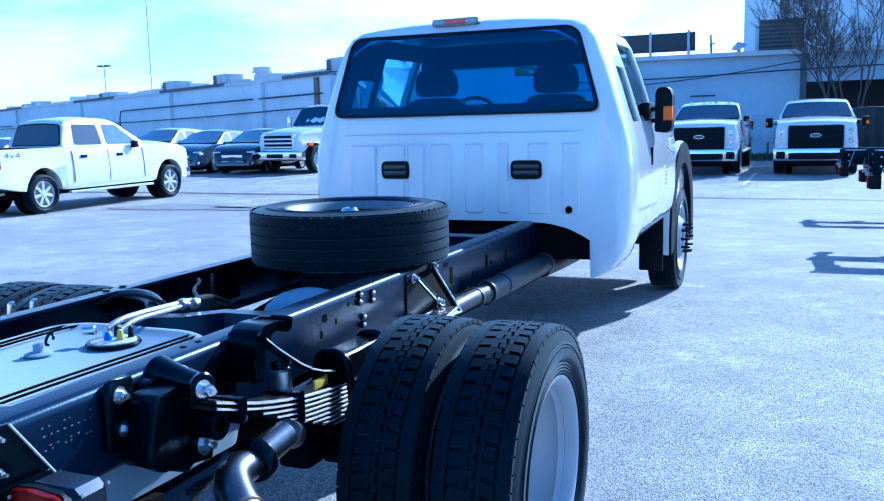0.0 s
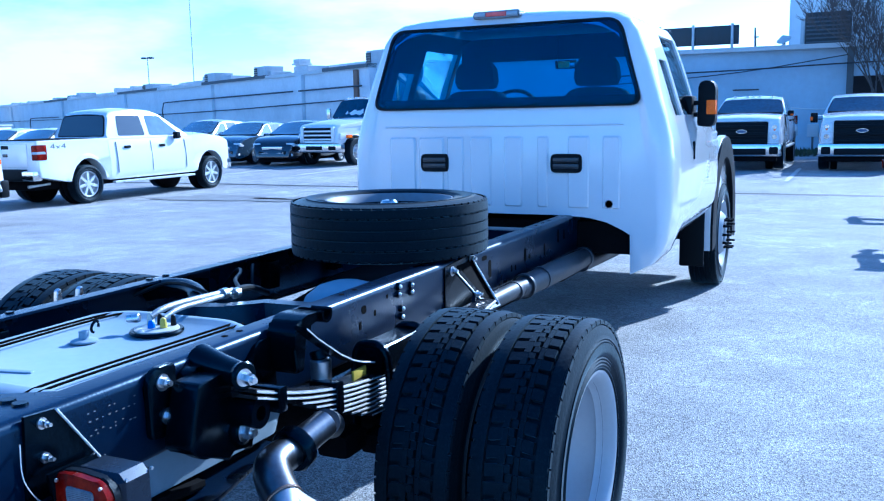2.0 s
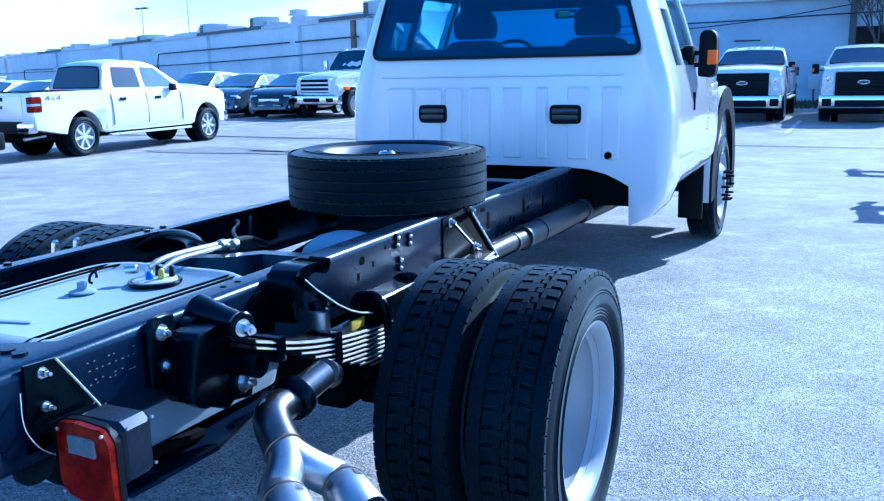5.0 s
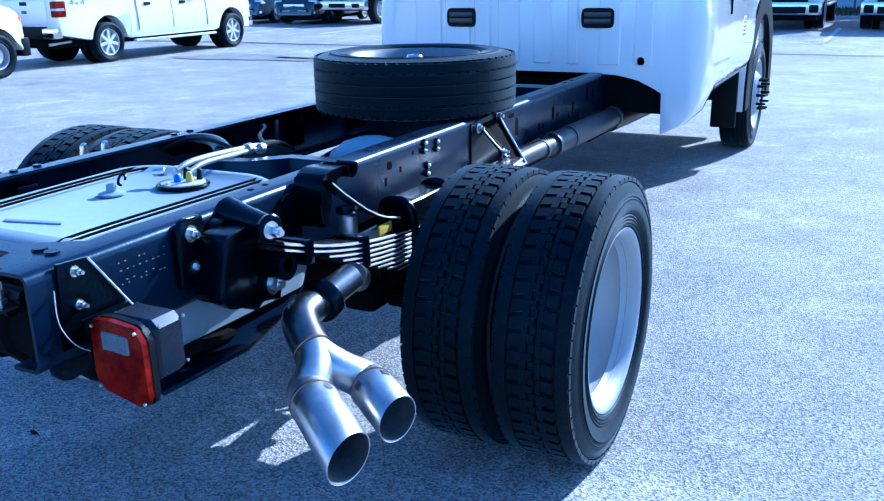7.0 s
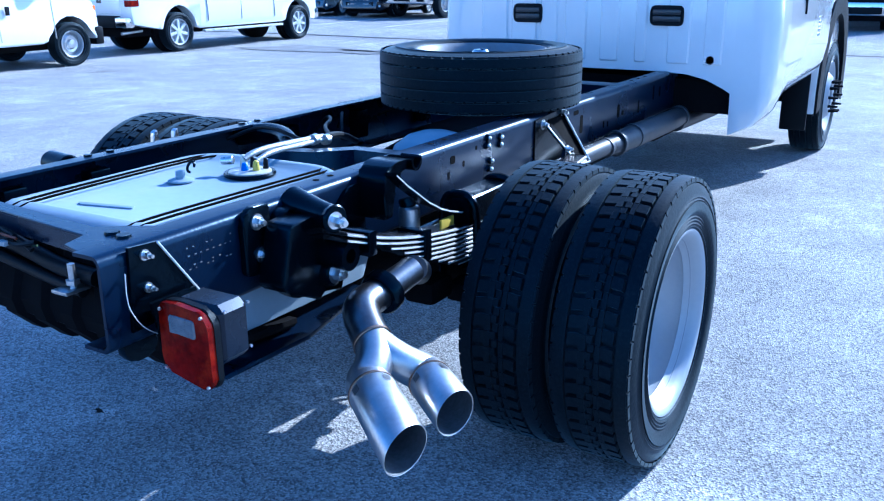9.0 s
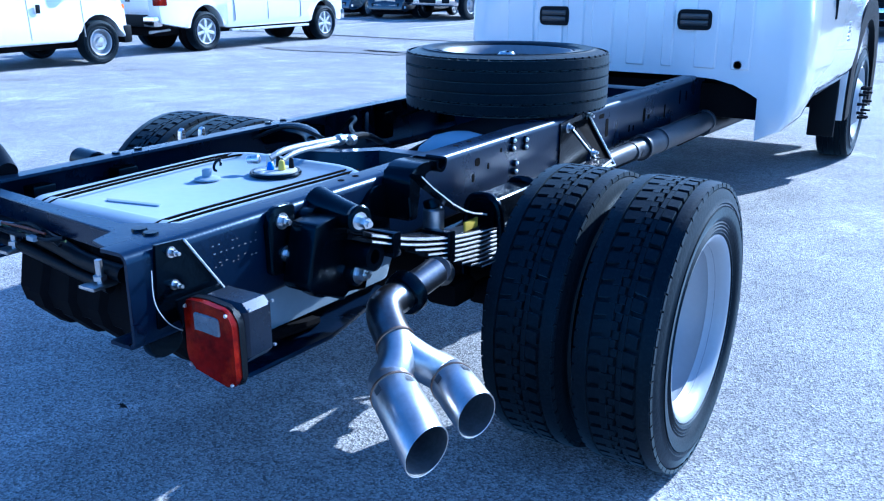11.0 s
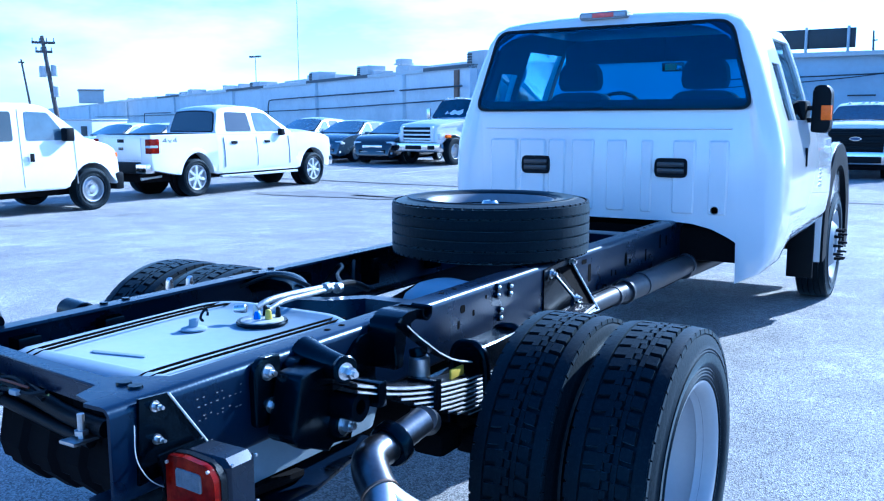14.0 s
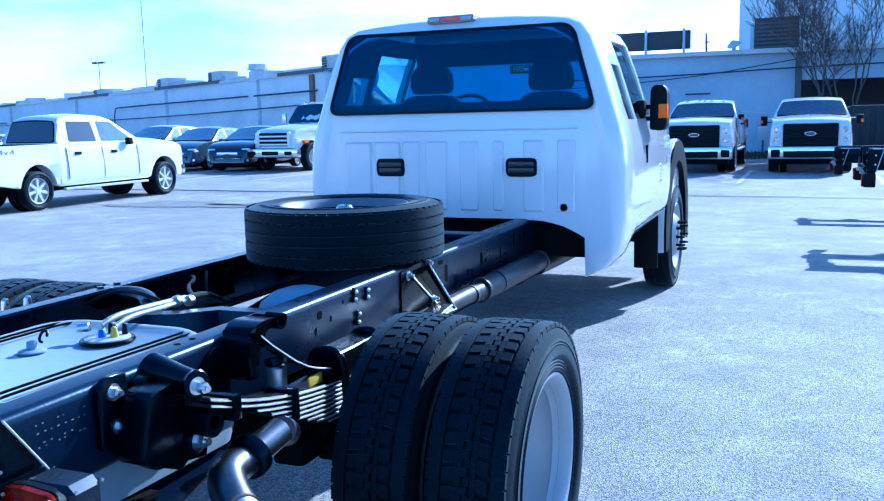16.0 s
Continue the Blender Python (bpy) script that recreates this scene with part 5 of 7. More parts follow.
# thick hoses under the rear crossmember
for pts, r in (([(-0.34, -1.05, 0.745), (-0.16, -1.08, 0.745), (0.0, -1.09, 0.725), (0.12, -1.10, 0.705), (0.24, -1.10, 0.70)], 0.020), ([(-0.34, -1.06, 0.70), (-0.1, -1.10, 0.70), (0.06, -1.10, 0.675), (0.2, -1.11, 0.665)], 0.014)):
    bm = bmesh.new()
    tube(bm, pts, r, 12, smooth=3)
    part("hose", bm, PLASTIC, truck, "black hose")
# wiring on the rear crossmember
random.seed(9)
for k, (m_, n_) in enumerate(((PLASTIC, 4), (mat("white_wire", (0.22, 0.23, 0.24), 0.5), 1), (mat("orange_wire", (0.12, 0.03, 0.008), 0.5), 1), (mat("green_wire", (0.05, 0.08, 0.03), 0.5), 1))):
    for j in range(n_):
        bm = bmesh.new()
        x = -0.36
        pts = []
        while x < 0.10:
            pts.append((x, -1.135 + random.uniform(-0.02, 0.012), 0.768 + random.uniform(-0.012, 0.014) - 0.05 * max(0.0, x + 0.1)))
            x += random.uniform(0.06, 0.10)
        tube(bm, pts, 0.006 if k == 0 else 0.003, 6, smooth=2)
        part("wire", bm, m_, truck)
for x, z in ((-0.14, 0.772), (0.0, 0.758)):
    bm = bmesh.new()
    box(bm, x - 0.014, x + 0.014, -1.160, -1.140, z - 0.006, z + 0.006, 0.003, 2)
    part("wire_connector", bm, mat("pale_connector", (0.30, 0.32, 0.34), 0.4), truck)

SMOKED = mat("clear_lens_over_dark_bowl", (0.14, 0.15, 0.17), 0.15, vary=0.3, scale=40, coat=1.0)
# tail lamp on a folded bracket, right side (and its twin)
for s in (1, -1):
    br = web_plate("lamp_bracket", [(-1.175, 0.82), (-1.10, 0.815), (-1.005, 0.68), (-1.03, 0.655), (-1.185, 0.645)], s * RX, s * (RX + 0.008), 0.0, None, None, "black folded tail-lamp bracket")
    if s == 1:
        bm = bmesh.new()
        tube(bm, [(0.444, -1.104, 0.815), (0.444, -1.006, 0.682)], 0.0028, 8)
        part("bracket_edge", bm, EDGE, br)
    bm = bmesh.new()                                          # rolled flange of the bracket
    tube(bm, [(s * 0.450, -1.196, 0.775), (s * 0.450, -1.199, 0.714), (s * 0.450, -1.184, 0.678), (s * 0.450, -1.161, 0.646), (s * 0.450, -1.115, 0.615)], 0.0011, 8, smooth=2)
    part("bracket_flange", bm, EDGE, br, "bright rolled edge")
    bolt((s * (RX + 0.008), -1.139, 0.797), br, 0.0075, (s, 0, 0))
    bolt((s * (RX + 0.008), -1.138, 0.728), br, 0.0070, (s, 0, 0))
    bm = bmesh.new()
    prism(bm, [(-1.15, 0.70), (-1.03, 0.70), (-1.03, 0.60), (-1.13, 0.60)], "x", s * (RX + 0.02), s * (RX + 0.028))
    part("bracket_web", bm, FRAME, br)
    bm = bmesh.new()
    face = round_poly([(0.497, 0.718), (0.545, 0.722), (0.610, 0.715), (0.630, 0.690), (0.632, 0.562), (0.615, 0.548), (0.505, 0.572), (0.495, 0.60)], 0.012, 4)
    prism(bm, [(s * x, z) for x, z in face], "y", -1.150, -1.135, 0.003, 1)
    lamp = part("tail_lamp", bm, PLASTIC, truck, "tail lamp in a black steel box")
    bm = bmesh.new()
    prism(bm, [(s * (0.5645 + (x - 0.5645) * 0.975), 0.635 + (z - 0.635) * 0.98) for x, z in face], "y", -1.166, -1.149, 0.006, 3)
    part("red_lens", bm, REDLENS, lamp, "red tail-lamp lens")
    bm = bmesh.new()
    prism(bm, [(s * x, z) for x, z in round_poly([(0.526, 0.697), (0.594, 0.694), (0.596, 0.655), (0.528, 0.660)], 0.006, 2)], "y", -1.170, -1.164, 0.002, 1)
    part("reversing_lens", bm, SMOKED, lamp, "clear reversing lens")
    bm = bmesh.new()
    for i in range(9):
        z = 0.661 + 0.0038 * i
        box(bm, min(s * 0.530, s * 0.592), max(s * 0.530, s * 0.592), -1.1712, -1.1702, z, z + 0.002)
    part("lens_ribs", bm, SMOKED, lamp)
    bm = bmesh.new()
    box(bm, min(s * 0.500, s * 0.630), max(s * 0.500, s * 0.630), -1.137, -1.045, 0.590, 0.716, 0.016, 1)
    part("lamp_box", bm, mat("satin_black_steel", (0.016, 0.022, 0.036), 0.26, metal=0.6, vary=0.15), lamp, "satin black steel lamp box")
    for x, z in ((0.507, 0.705), (0.617, 0.706), (0.622, 0.562), (0.510, 0.580)):
        bm = bmesh.new()
        cyl(bm, (s * x, -1.1685, z), (s * x, -1.1725, z), 0.0034, n=10)
        part("screw", bm, ZINC, lamp)
    for y, z in ((-1.12, 0.705), (-1.055, 0.705), (-1.055, 0.61)):
        bm = bmesh.new()
        cyl(bm, (s * 0.629, y, z), (s * 0.633, y, z), 0.0034, n=10)
        part("screw", bm, ZINC, lamp)
bm = bmesh.new()                                              # plate under the right rail end
prism(bm, round_poly([(-1.215, 0.64), (-1.12, 0.64), (-1.11, 0.59), (-1.14, 0.575), (-1.19, 0.575)], 0.02, 3), "x", 0.405, 0.428, 0.004, 1)
part("tow_plate", bm, FRAME, truck)
# tube standing out behind the left rail end
bm = bmesh.new()
tube(bm, [(-0.40, -0.945, 0.825), (-0.52, -0.90, 0.86), (-0.66, -0.89, 0.93)], 0.026, 16, smooth=2)
part("hose_stub", bm, PLASTIC, truck, "black ribbed hose end by the left rail")
bm = bmesh.new()
cyl(bm, (-0.445, -0.63, 0.785), (-0.56, -0.61, 0.785), 0.036, n=24, bevel=0.004)
part("bushing_housing", bm, FRAME, truck)
# black plates given bright zinc for the sun's glare on them
for x, y in ((-0.585, -0.19), (-0.55, -0.13)):
    bm = bmesh.new()
    prism(bm, round_poly([(y, 0.75), (y + 0.028, 0.75), (y + 0.024, 0.815), (y + 0.006, 0.808)], 0.006, 2), "x", x - 0.02, x, 0.003, 1)
    part("pad_plate", bm, ZINC, truck, "black spring pad end plate coloured bright for sun glare")

# ================= parked vehicles =================
PANE = mat("dark_window_glass", (0.015, 0.02, 0.028), 0.05, vary=0.1, coat=1.0, rough_vary=0.02)
PALE_PANE = mat("pale_window_glass", (0.07, 0.11, 0.16), 0.05, vary=0.35, scale=0.5, coat=1.0, rough_vary=0.02)
MID_PANE = mat("blue_grey_window_glass", (0.022, 0.045, 0.085), 0.05, vary=0.4, scale=1.6, spec=0.4, rough_vary=0.02)
BLUEPAINT = mat("dark_blue_paint", (0.007, 0.011, 0.02), 0.2, metal=0.0, vary=0.05, coat=1.0)
SILVERPAINT = mat("slate_blue_paint", (0.06, 0.09, 0.13), 0.25, metal=0.2, vary=0.04, coat=1.0)
LAMPGLASS = mat("headlamp_glass", (0.7, 0.72, 0.74), 0.08, vary=0.3, scale=25, coat=1.0)


def arch(cy, cz, r, n=9, flat=0.0):
    """Points of a wheel arch, from the front edge over the top to the rear edge."""
    return [(cy + r * math.cos(radians(a)), cz + r * math.sin(radians(a))) for a in [flat + (180 - 2 * flat) * i / n for i in range(n + 1)]]


def bend(y, z, k, curve):
    """Crown and bow of a body panel across its width, k from -1 to 1."""
    if not curve:
        return y, z
    y0, y1, bow, z0, z1, crown = curve
    f = max(0.0, min(1.0, (y - y0) / (y1 - y0))) * (1 - k * k)
    g = max(0.0, min(1.0, (z - z0) / (z1 - z0))) * (1 - k * k)
    return y + bow * f, z + crown * g


def body(name, profile, halfw, material, parent, bevel=0.03, label="", curve=None):
    """A car body: side outline (y, z) spread to the half-width halfw(y, z) each side."""
    bm = bmesh.new()
    rows_ = [[bm.verts.new((k * halfw(y, z), *bend(y, z, k, curve))) for y, z in profile] for k in ((-1, -0.85, -0.6, -0.3, 0, 0.3, 0.6, 0.85, 1) if curve else (-1, 1))]
    n = len(profile)
    f0, f1 = bm.faces.new(rows_[0]), bm.faces.new(rows_[-1][::-1])
    for r0, r1 in zip(rows_, rows_[1:]):
        for i in range(n):
            bm.faces.new((r0[i], r1[i], r1[(i + 1) % n], r0[(i + 1) % n]))
    if bevel:
        bmesh.ops.bevel(bm, geom=list(set(f0.edges) | set(f1.edges)), offset=bevel, segments=3, affect="EDGES", profile=0.6, clamp_overlap=True)
    return part(name, bm, material, parent, label, smooth=50)


def side_panes(parent, windows, halfw, sides=(1, -1), name="side_window"):
    for pts, m_ in windows:
        for s in sides:
            bm = bmesh.new()
            o = round_poly(pts, 0.05, 3) if name != "door_gap" else pts
            a = [bm.verts.new((s * (halfw(y, z) + 0.005), y, z)) for y, z in o]
            b = [bm.verts.new((s * (halfw(y, z) - 0.02), y, z)) for y, z in o]
            bm.faces.new(a)
            bm.faces.new(b[::-1])
            for i in range(len(o)):
                bm.faces.new((a[i], a[(i + 1) % len(o)], b[(i + 1) % len(o)], b[i]))
            part(name, bm, m_, parent)


def screen(parent, name, y0, z0, w0, y1, z1, w1, material, lift=0.012, curve=None, halfw=None):
    """A pane across the body from a lower edge to an upper one, bowed with the body, in a black seal."""
    if name != "screen_seal":
        e = 0.03 / math.hypot(y1 - y0, z1 - z0)
        screen(parent, "screen_seal", y0 - e * (y1 - y0), z0 - e * (z1 - z0), w0 + 0.03, y1 + e * (y1 - y0), z1 + e * (z1 - z0), w1 + 0.03, PLASTIC, lift - 0.006, curve, halfw)
    bm = bmesh.new()
    d = Vector((0, y1 - y0, z1 - z0)).normalized()
    nrm = Vector((0, -d.z, d.y)) if (y1 - y0) > 0 else Vector((0, d.z, -d.y))
    grid = []
    for j in range(9):
        t = j / 8
        c = 1 - 0.05 * max(0.0, abs(2 * t - 1) - 0.75) / 0.25            # softened corners
        row = []
        for i in range(13):
            x = (w0 + (w1 - w0) * t) * c * (i / 6 - 1)
            y, z = y0 + (y1 - y0) * t, z0 + (z1 - z0) * t
            y, z = bend(y, z, x / halfw(y, z) if halfw else 0, curve)
            row.append(Vector((x, y, z)))
        grid.append(row)
    top = [[bm.verts.new(p + nrm * lift) for p in row] for row in grid]
    low = [[bm.verts.new(p - nrm * 0.02) for p in row] for row in grid]
    for s_ in (top, low):
        for a, b in zip(s_, s_[1:]):
            for i in range(12):
                bm.faces.new((a[i], a[i + 1], b[i + 1], b[i]))
    ring = [(0, i) for i in range(13)] + [(j, 12) for j in range(1, 9)] + [(8, i) for i in range(11, -1, -1)] + [(j, 0) for j in range(7, 0, -1)]
    for (j, i), (j2, i2) in zip(ring, ring[1:] + ring[:1]):
        bm.faces.new((top[j][i], top[j2][i2], low[j2][i2], low[j][i]))
    bmesh.ops.recalc_face_normals(bm, faces=list(bm.faces))
    return part(name, bm, material, parent)


POLISHED = mat("polished_alloy", (0.66, 0.68, 0.70), 0.3, metal=0.4, vary=0.1, scale=12)


def road_wheel(parent, x, y, r, w, spokes=7, rim_r=0.62, material=None, fat=0.017):
    s = 1 if x > 0 else -1
    bm = bmesh.new()
    lathe(bm, tyre_profile(w, r, r * rim_r), (0, 0, 0), n=36, closed=True)
    t = part("wheel", bm, RUBBER, parent, smooth=40)
    t.location = (x, y, r)
    bm = bmesh.new()
    h = w / 2
    lathe(bm, [(s * h * 0.80, r * rim_r + 0.004), (s * h * 0.86, r * rim_r * 0.98), (s * h * 0.80, r * rim_r * 0.92), (s * h * 0.2, r * rim_r * 0.88), (s * h * 0.15, 0.0)], (0, 0, 0), n=36)
    part("rim", bm, RIM, t)
    if spokes:
        bm = bmesh.new()
        for i in range(spokes):
            a = 2 * math.pi * i / spokes
            m = Matrix.Rotation(a, 4, "X")
            box(bm, s * h * 0.3, s * h * 0.74, -fat, fat, 0.04, r * rim_r * 0.93, 0.006, 1, m)
        cyl(bm, (s * h * 0.2, 0, 0), (s * h * 0.80, 0, 0), 0.07, 0.055, n=16)
        part("spokes", bm, material or POLISHED, t, "bright alloy spokes")
        bm = bmesh.new()
        lathe(bm, [(s * h * 0.12, r * rim_r * 0.86), (s * h * 0.16, 0.05)], (0, 0, 0), n=24)
        part("brake_disc", bm, DARK, t)
    else:
        bm = bmesh.new()
        lathe(bm, [(s * h * 0.25, r * rim_r * 0.8), (s * h * 0.5, r * rim_r * 0.6), (s * h * 0.45, r * rim_r * 0.4), (s * h * 0.75, r * rim_r * 0.3), (s * h * 0.8, 0.0)], (0, 0, 0), n=24)
        part("hub_cap", bm, STEEL, t)
    return t


def small(parent, name, x0, x1, y0, y1, z0, z1, material, bev=0.01, label="", mirror=False):
    for s in ((1, -1) if mirror else (1,)):
        bm = bmesh.new()
        box(bm, min(s * x0, s * x1), max(s * x0, s * x1), y0, y1, z0, z1, bev)
        part(name, bm, material, parent, label)


def pickup(label, m, group, heavy=False, markers=False, tow=False, base=3.68):
    """A crew-cab pickup, rear axle at the origin, facing +y. heavy: the taller, blunter kind."""
    t = thing("pickup_truck", label, "pickup truck", group)
    R = 0.42 if heavy else 0.40
    FA = 3.95 if heavy else base
    H = 0.19 if heavy else -0.02
    nose = FA + (0.93 if heavy else 0.80)
    lip = 1.42 if heavy else 1.21                          # front edge of the bonnet
    C = 0.0 if heavy else 0.12                             # cab set forward

    def lower(y, z):
        k = 1.0 - 0.075 * max(0.0, (z - 0.72 - H) / 0.62) ** 1.6 - 0.05 * max(0.0, (0.72 + H - z) / 0.3) ** 2
        if y > FA + 0.2:
            k -= (0.06 if heavy else 0.13) * ((y - FA - 0.2) / 0.7) ** 2
        return k
    zs = 0.46 + H
    belt = 1.33 + H
    prof = [(-1.20, 0.62 + H), (-1.23, 0.80 + H), (-1.22, belt - 0.03), (-1.19, belt), (0.55 + C, belt + 0.01), (3.00, belt), (3.20, belt)]
    prof += [(FA - 0.1, lip + (0.09 if heavy else 0.12)), (FA + 0.45, lip + 0.04), (nose - 0.16, lip - 0.01), (nose - 0.05, lip - 0.05), (nose - 0.01, lip - 0.09), (nose, lip - 0.16), (nose, 0.55 + H), (nose - 0.12, zs)]
    az = R + 0.04
    prof += arch(FA, az, 0.49, 12, 4) + [(FA - 0.60, zs), (0.60, zs)] + arch(0, az, 0.49, 12, 4) + [(-0.66, 0.52 + H)]
    # body in bands, so the flanks curve in above and below
    bm = bmesh.new()
    n = len(prof)
    rows_ = []
    for kx, dz in ((-1.0, 0.045), (-0.99, 0.018), (-0.965, 0.004), (-0.93, 0.0), (-0.78, 0.0), (-0.55, 0.0), (-0.25, 0.0), (0.25, 0.0), (0.55, 0.0), (0.78, 0.0), (0.93, 0.0), (0.965, 0.004), (0.99, 0.018), (1.0, 0.045)):
        mid = Vector((1.8, 0.95 + H))
        row = []
        for y, z in prof:
            q = Vector((y, z))
            q = q + (mid - q).normalized() * dz
            rise = 0.05 * (1 - min(1.0, abs(kx) / 0.93) ** 2) if y > 3.25 and z > lip - 0.12 else 0.0      # crowned bonnet
            row.append(bm.verts.new((kx * lower(y, z), q.x, q.y + rise)))
        rows_.append(row)
    for r0, r1 in zip(rows_, rows_[1:]):
        for i in range(n):
            bm.faces.new((r0[i], r1[i], r1[(i + 1) % n], r0[(i + 1) % n]))
    bm.faces.new(rows_[0])
    bm.faces.new(rows_[-1][::-1])
    part("body", bm, WHITE, t, "white painted pickup body", smooth=40)
    for s in (1, -1):                                       # flank skin with a soft shoulder line and sill
        bm = bmesh.new()
        rs = []
        for z, o in ((0.50 + H, -0.006), (0.54 + H, 0.006), (0.62 + H, 0.016), (0.84 + H, 0.020), (1.0 + H, 0.022), (1.06 + H, 0.014), (1.14 + H, 0.016), (1.25 + H, 0.010), (belt - 0.035, -0.004)):
            rs.append([(s * (lower(y, z) + o * (1 if 0.66 < y < FA - 0.66 else 0)), y, z) for y in (0.62, 0.66, 1.2, 2.0, 2.8, FA - 0.66, FA - 0.62)])
        skin(bm, rs, False, False)
        part("door_skin", bm, WHITE, t, smooth=50)

    G = 0.85 if heavy else 1.0                             # height of the glasshouse

    def green(y, z):
        return (0.95 if heavy else 0.90) - (0.20 if heavy else 0.24) * (z - 1.3 - H) / (0.62 * G)
    def Z(z):
        return 1.3 + (z - 1.3) * G + H
    gp = [(0.52 + C, Z(1.30)), (0.58 + C, Z(1.40)), (0.70 + C, Z(1.78)), (0.80 + C, Z(1.86)), (0.95 + C, Z(1.895)), (1.6, Z(1.925)), (2.05 + C, Z(1.90)), (2.30 + C, Z(1.82)), (3.06 + C, Z(1.36)), (3.08 + C, Z(1.30))]
    cv = (2.2 + C, 3.06 + C, 0.09, Z(1.45), Z(1.90), 0.045)
    body("cab", gp, green, WHITE, t, 0.045, "white cab roof and pillars", cv)
    side_panes(t, [([(0.86 + C, Z(1.37)), (1.50 + 2.4 * C, Z(1.36)), (1.50 + 2.4 * C, Z(1.79)), (0.96 + C, Z(1.80))], PANE), ([(1.62 + 2.6 * C, Z(1.36)), (2.82 + C, Z(1.35)), (2.26 + C, Z(1.78)), (1.62 + 2.6 * C, Z(1.80))], PALE_PANE)], green)
    screen(t, "rear_screen", 0.568 + C, Z(1.38), 0.74, 0.69 + C, Z(1.77), 0.64, PANE, 0.012, cv, green)
    screen(t, "windscreen", 3.02 + C, Z(1.38), 0.85 if heavy else 0.80, 2.38 + C, Z(1.79), 0.72 if heavy else 0.66, MID_PANE if heavy else PALE_PANE, 0.012, cv, green)
    for y in (0, FA):
        for x in (0.86, -0.86):
            road_wheel(t, x, y, R, 0.26, 7 if not heavy else 8, 0.66, None, 0.030)
            bm = bmesh.new()
            s = 1 if x > 0 else -1
            cyl(bm, (s * 0.55, y, az + 0.01), (s * 0.70, y, az + 0.01), 0.478, n=28)
            part("wheel_well", bm, DARK, t)
    # flat dark panel stands for the shaded hollow of the open bed
    small(t, "bed_liner", -0.80, 0.80, -1.12, 0.42 + C, belt + 0.002, belt + 0.014, DARK, 0.002)
    small(t, "tailgate_trim", -0.66, 0.66, -1.240, -1.222, 0.82 + H, 1.27 + H, WHITE, 0.012)
    small(t, "tailgate_handle", -0.12, 0.10, -1.250, -1.23, 1.17 + H, 1.24 + H, PLASTIC, 0.008)
    small(t, "badge", -0.09, 0.07, -1.247, -1.236, 1.02 + H, 1.08 + H, PANE, 0.004)
    small(t, "tail_lamp", 0.80, 0.982, -1.245, -1.00, 0.95 + H, 1.25 + H, REDLENS, 0.03, "red tail lamp", True)
    small(t, "lamp_bar", 0.82, 0.985, -1.250, -1.04, 1.07 + H, 1.12 + H, CLEARLENS, 0.01, "", True)
    small(t, "rear_bumper", -0.95, 0.95, -1.36, -1.13, 0.56 + H, 0.76 + H, CHROME, 0.04, "chrome rear bumper")
    small(t, "bumper_step", -0.62, 0.62, -1.37, -1.2, 0.56 + H, 0.785 + H, PLASTIC, 0.02)
    small(t, "underbody", -0.62, 0.62, -1.1, FA + 0.7, 0.36 + H, 0.62 + H, DARK, 0.03)
    small(t, "side_step", 0.93, 1.04, 0.68, FA - 0.68, 0.38 + H, 0.43 + H, POLISHED, 0.02, "polished side step", True)
    for y in (0.86 + 1.6 * C, 1.94 + 1.6 * C):
        small(t, "door_handle", 0.96, 1.008, y, y + 0.17, 1.10 + H, 1.16 + H, PLASTIC, 0.01, "", True)
    GAPM = bpy.data.materials.get("door_gap_shade") or mat("door_gap_shade", (0.30, 0.31, 0.32), 0.8)
    side_panes(t, [([(y, 0.60 + H + 0.05 * k) for k in range(14)] + [(y + 0.007, 1.25 + H - 0.05 * k) for k in range(14)], GAPM) for y in (0.70 + C, 1.56 + 2.5 * C, 2.86 + C)], lambda y, z: lower(y, z) + 0.0215, name="door_gap")
    if tow:
        small(t, "tow_mirror", 1.10, 1.28, 2.66, 2.78, 1.06 + H, 1.34 + H, PLASTIC, 0.03, "black extended tow mirror", True)
        small(t, "mirror_arm", 0.92, 1.12, 2.70, 2.73, 1.14 + H, 1.17 + H, PLASTIC, 0.005, "", True)
        small(t, "mirror_arm", 0.92, 1.12, 2.70, 2.73, 1.24 + H, 1.27 + H, CHROME, 0.005, "", True)
        small(t, "mirror_lens", 1.22, 1.288, 2.775, 2.79, 1.12 + H, 1.22 + H, AMBER, 0.01, "", True)
    else:
        small(t, "door_mirror", 0.94, 1.10, 2.62, 2.74, 1.26 + H, 1.42 + H, PLASTIC, 0.035, "black door mirror", True)
        small(t, "mirror_lens", 1.02, 1.105, 2.735, 2.75, 1.275 + H, 1.32 + H, AMBER, 0.01, "", True)
    if heavy:
        ny = nose
        small(t, "grille", -0.66, 0.66, ny - 0.04, ny + 0.012, 0.70, 1.33, PLASTIC, 0.06, "black honeycomb grille")
        for z in (0.80, 0.98, 1.17):
            small(t, "grille_bar", -0.60, 0.60, ny + 0.006, ny + 0.034, z - 0.05, z + 0.05, PLASTIC, 0.02)
        bm = bmesh.new()
        prism(bm, [(0.14 * math.cos(radians(a)), 1.06 + 0.055 * math.sin(radians(a))) for a in range(0, 360, 15)], "y", ny + 0.03, ny + 0.05, 0.005, 1)
        bd = part("badge", bm, CHROME, t, "plain chrome oval badge")
        bm = bmesh.new()
        prism(bm, [(0.118 * math.cos(radians(a)), 1.06 + 0.040 * math.sin(radians(a))) for a in range(0, 360, 15)], "y", ny + 0.048, ny + 0.056)
        bl = part("badge_field", bm, bpy.data.materials.get("badge_blue") or mat("badge_blue", (0.03, 0.06, 0.16), 0.3), bd)
        for s in (1, -1):
            bm = bmesh.new()
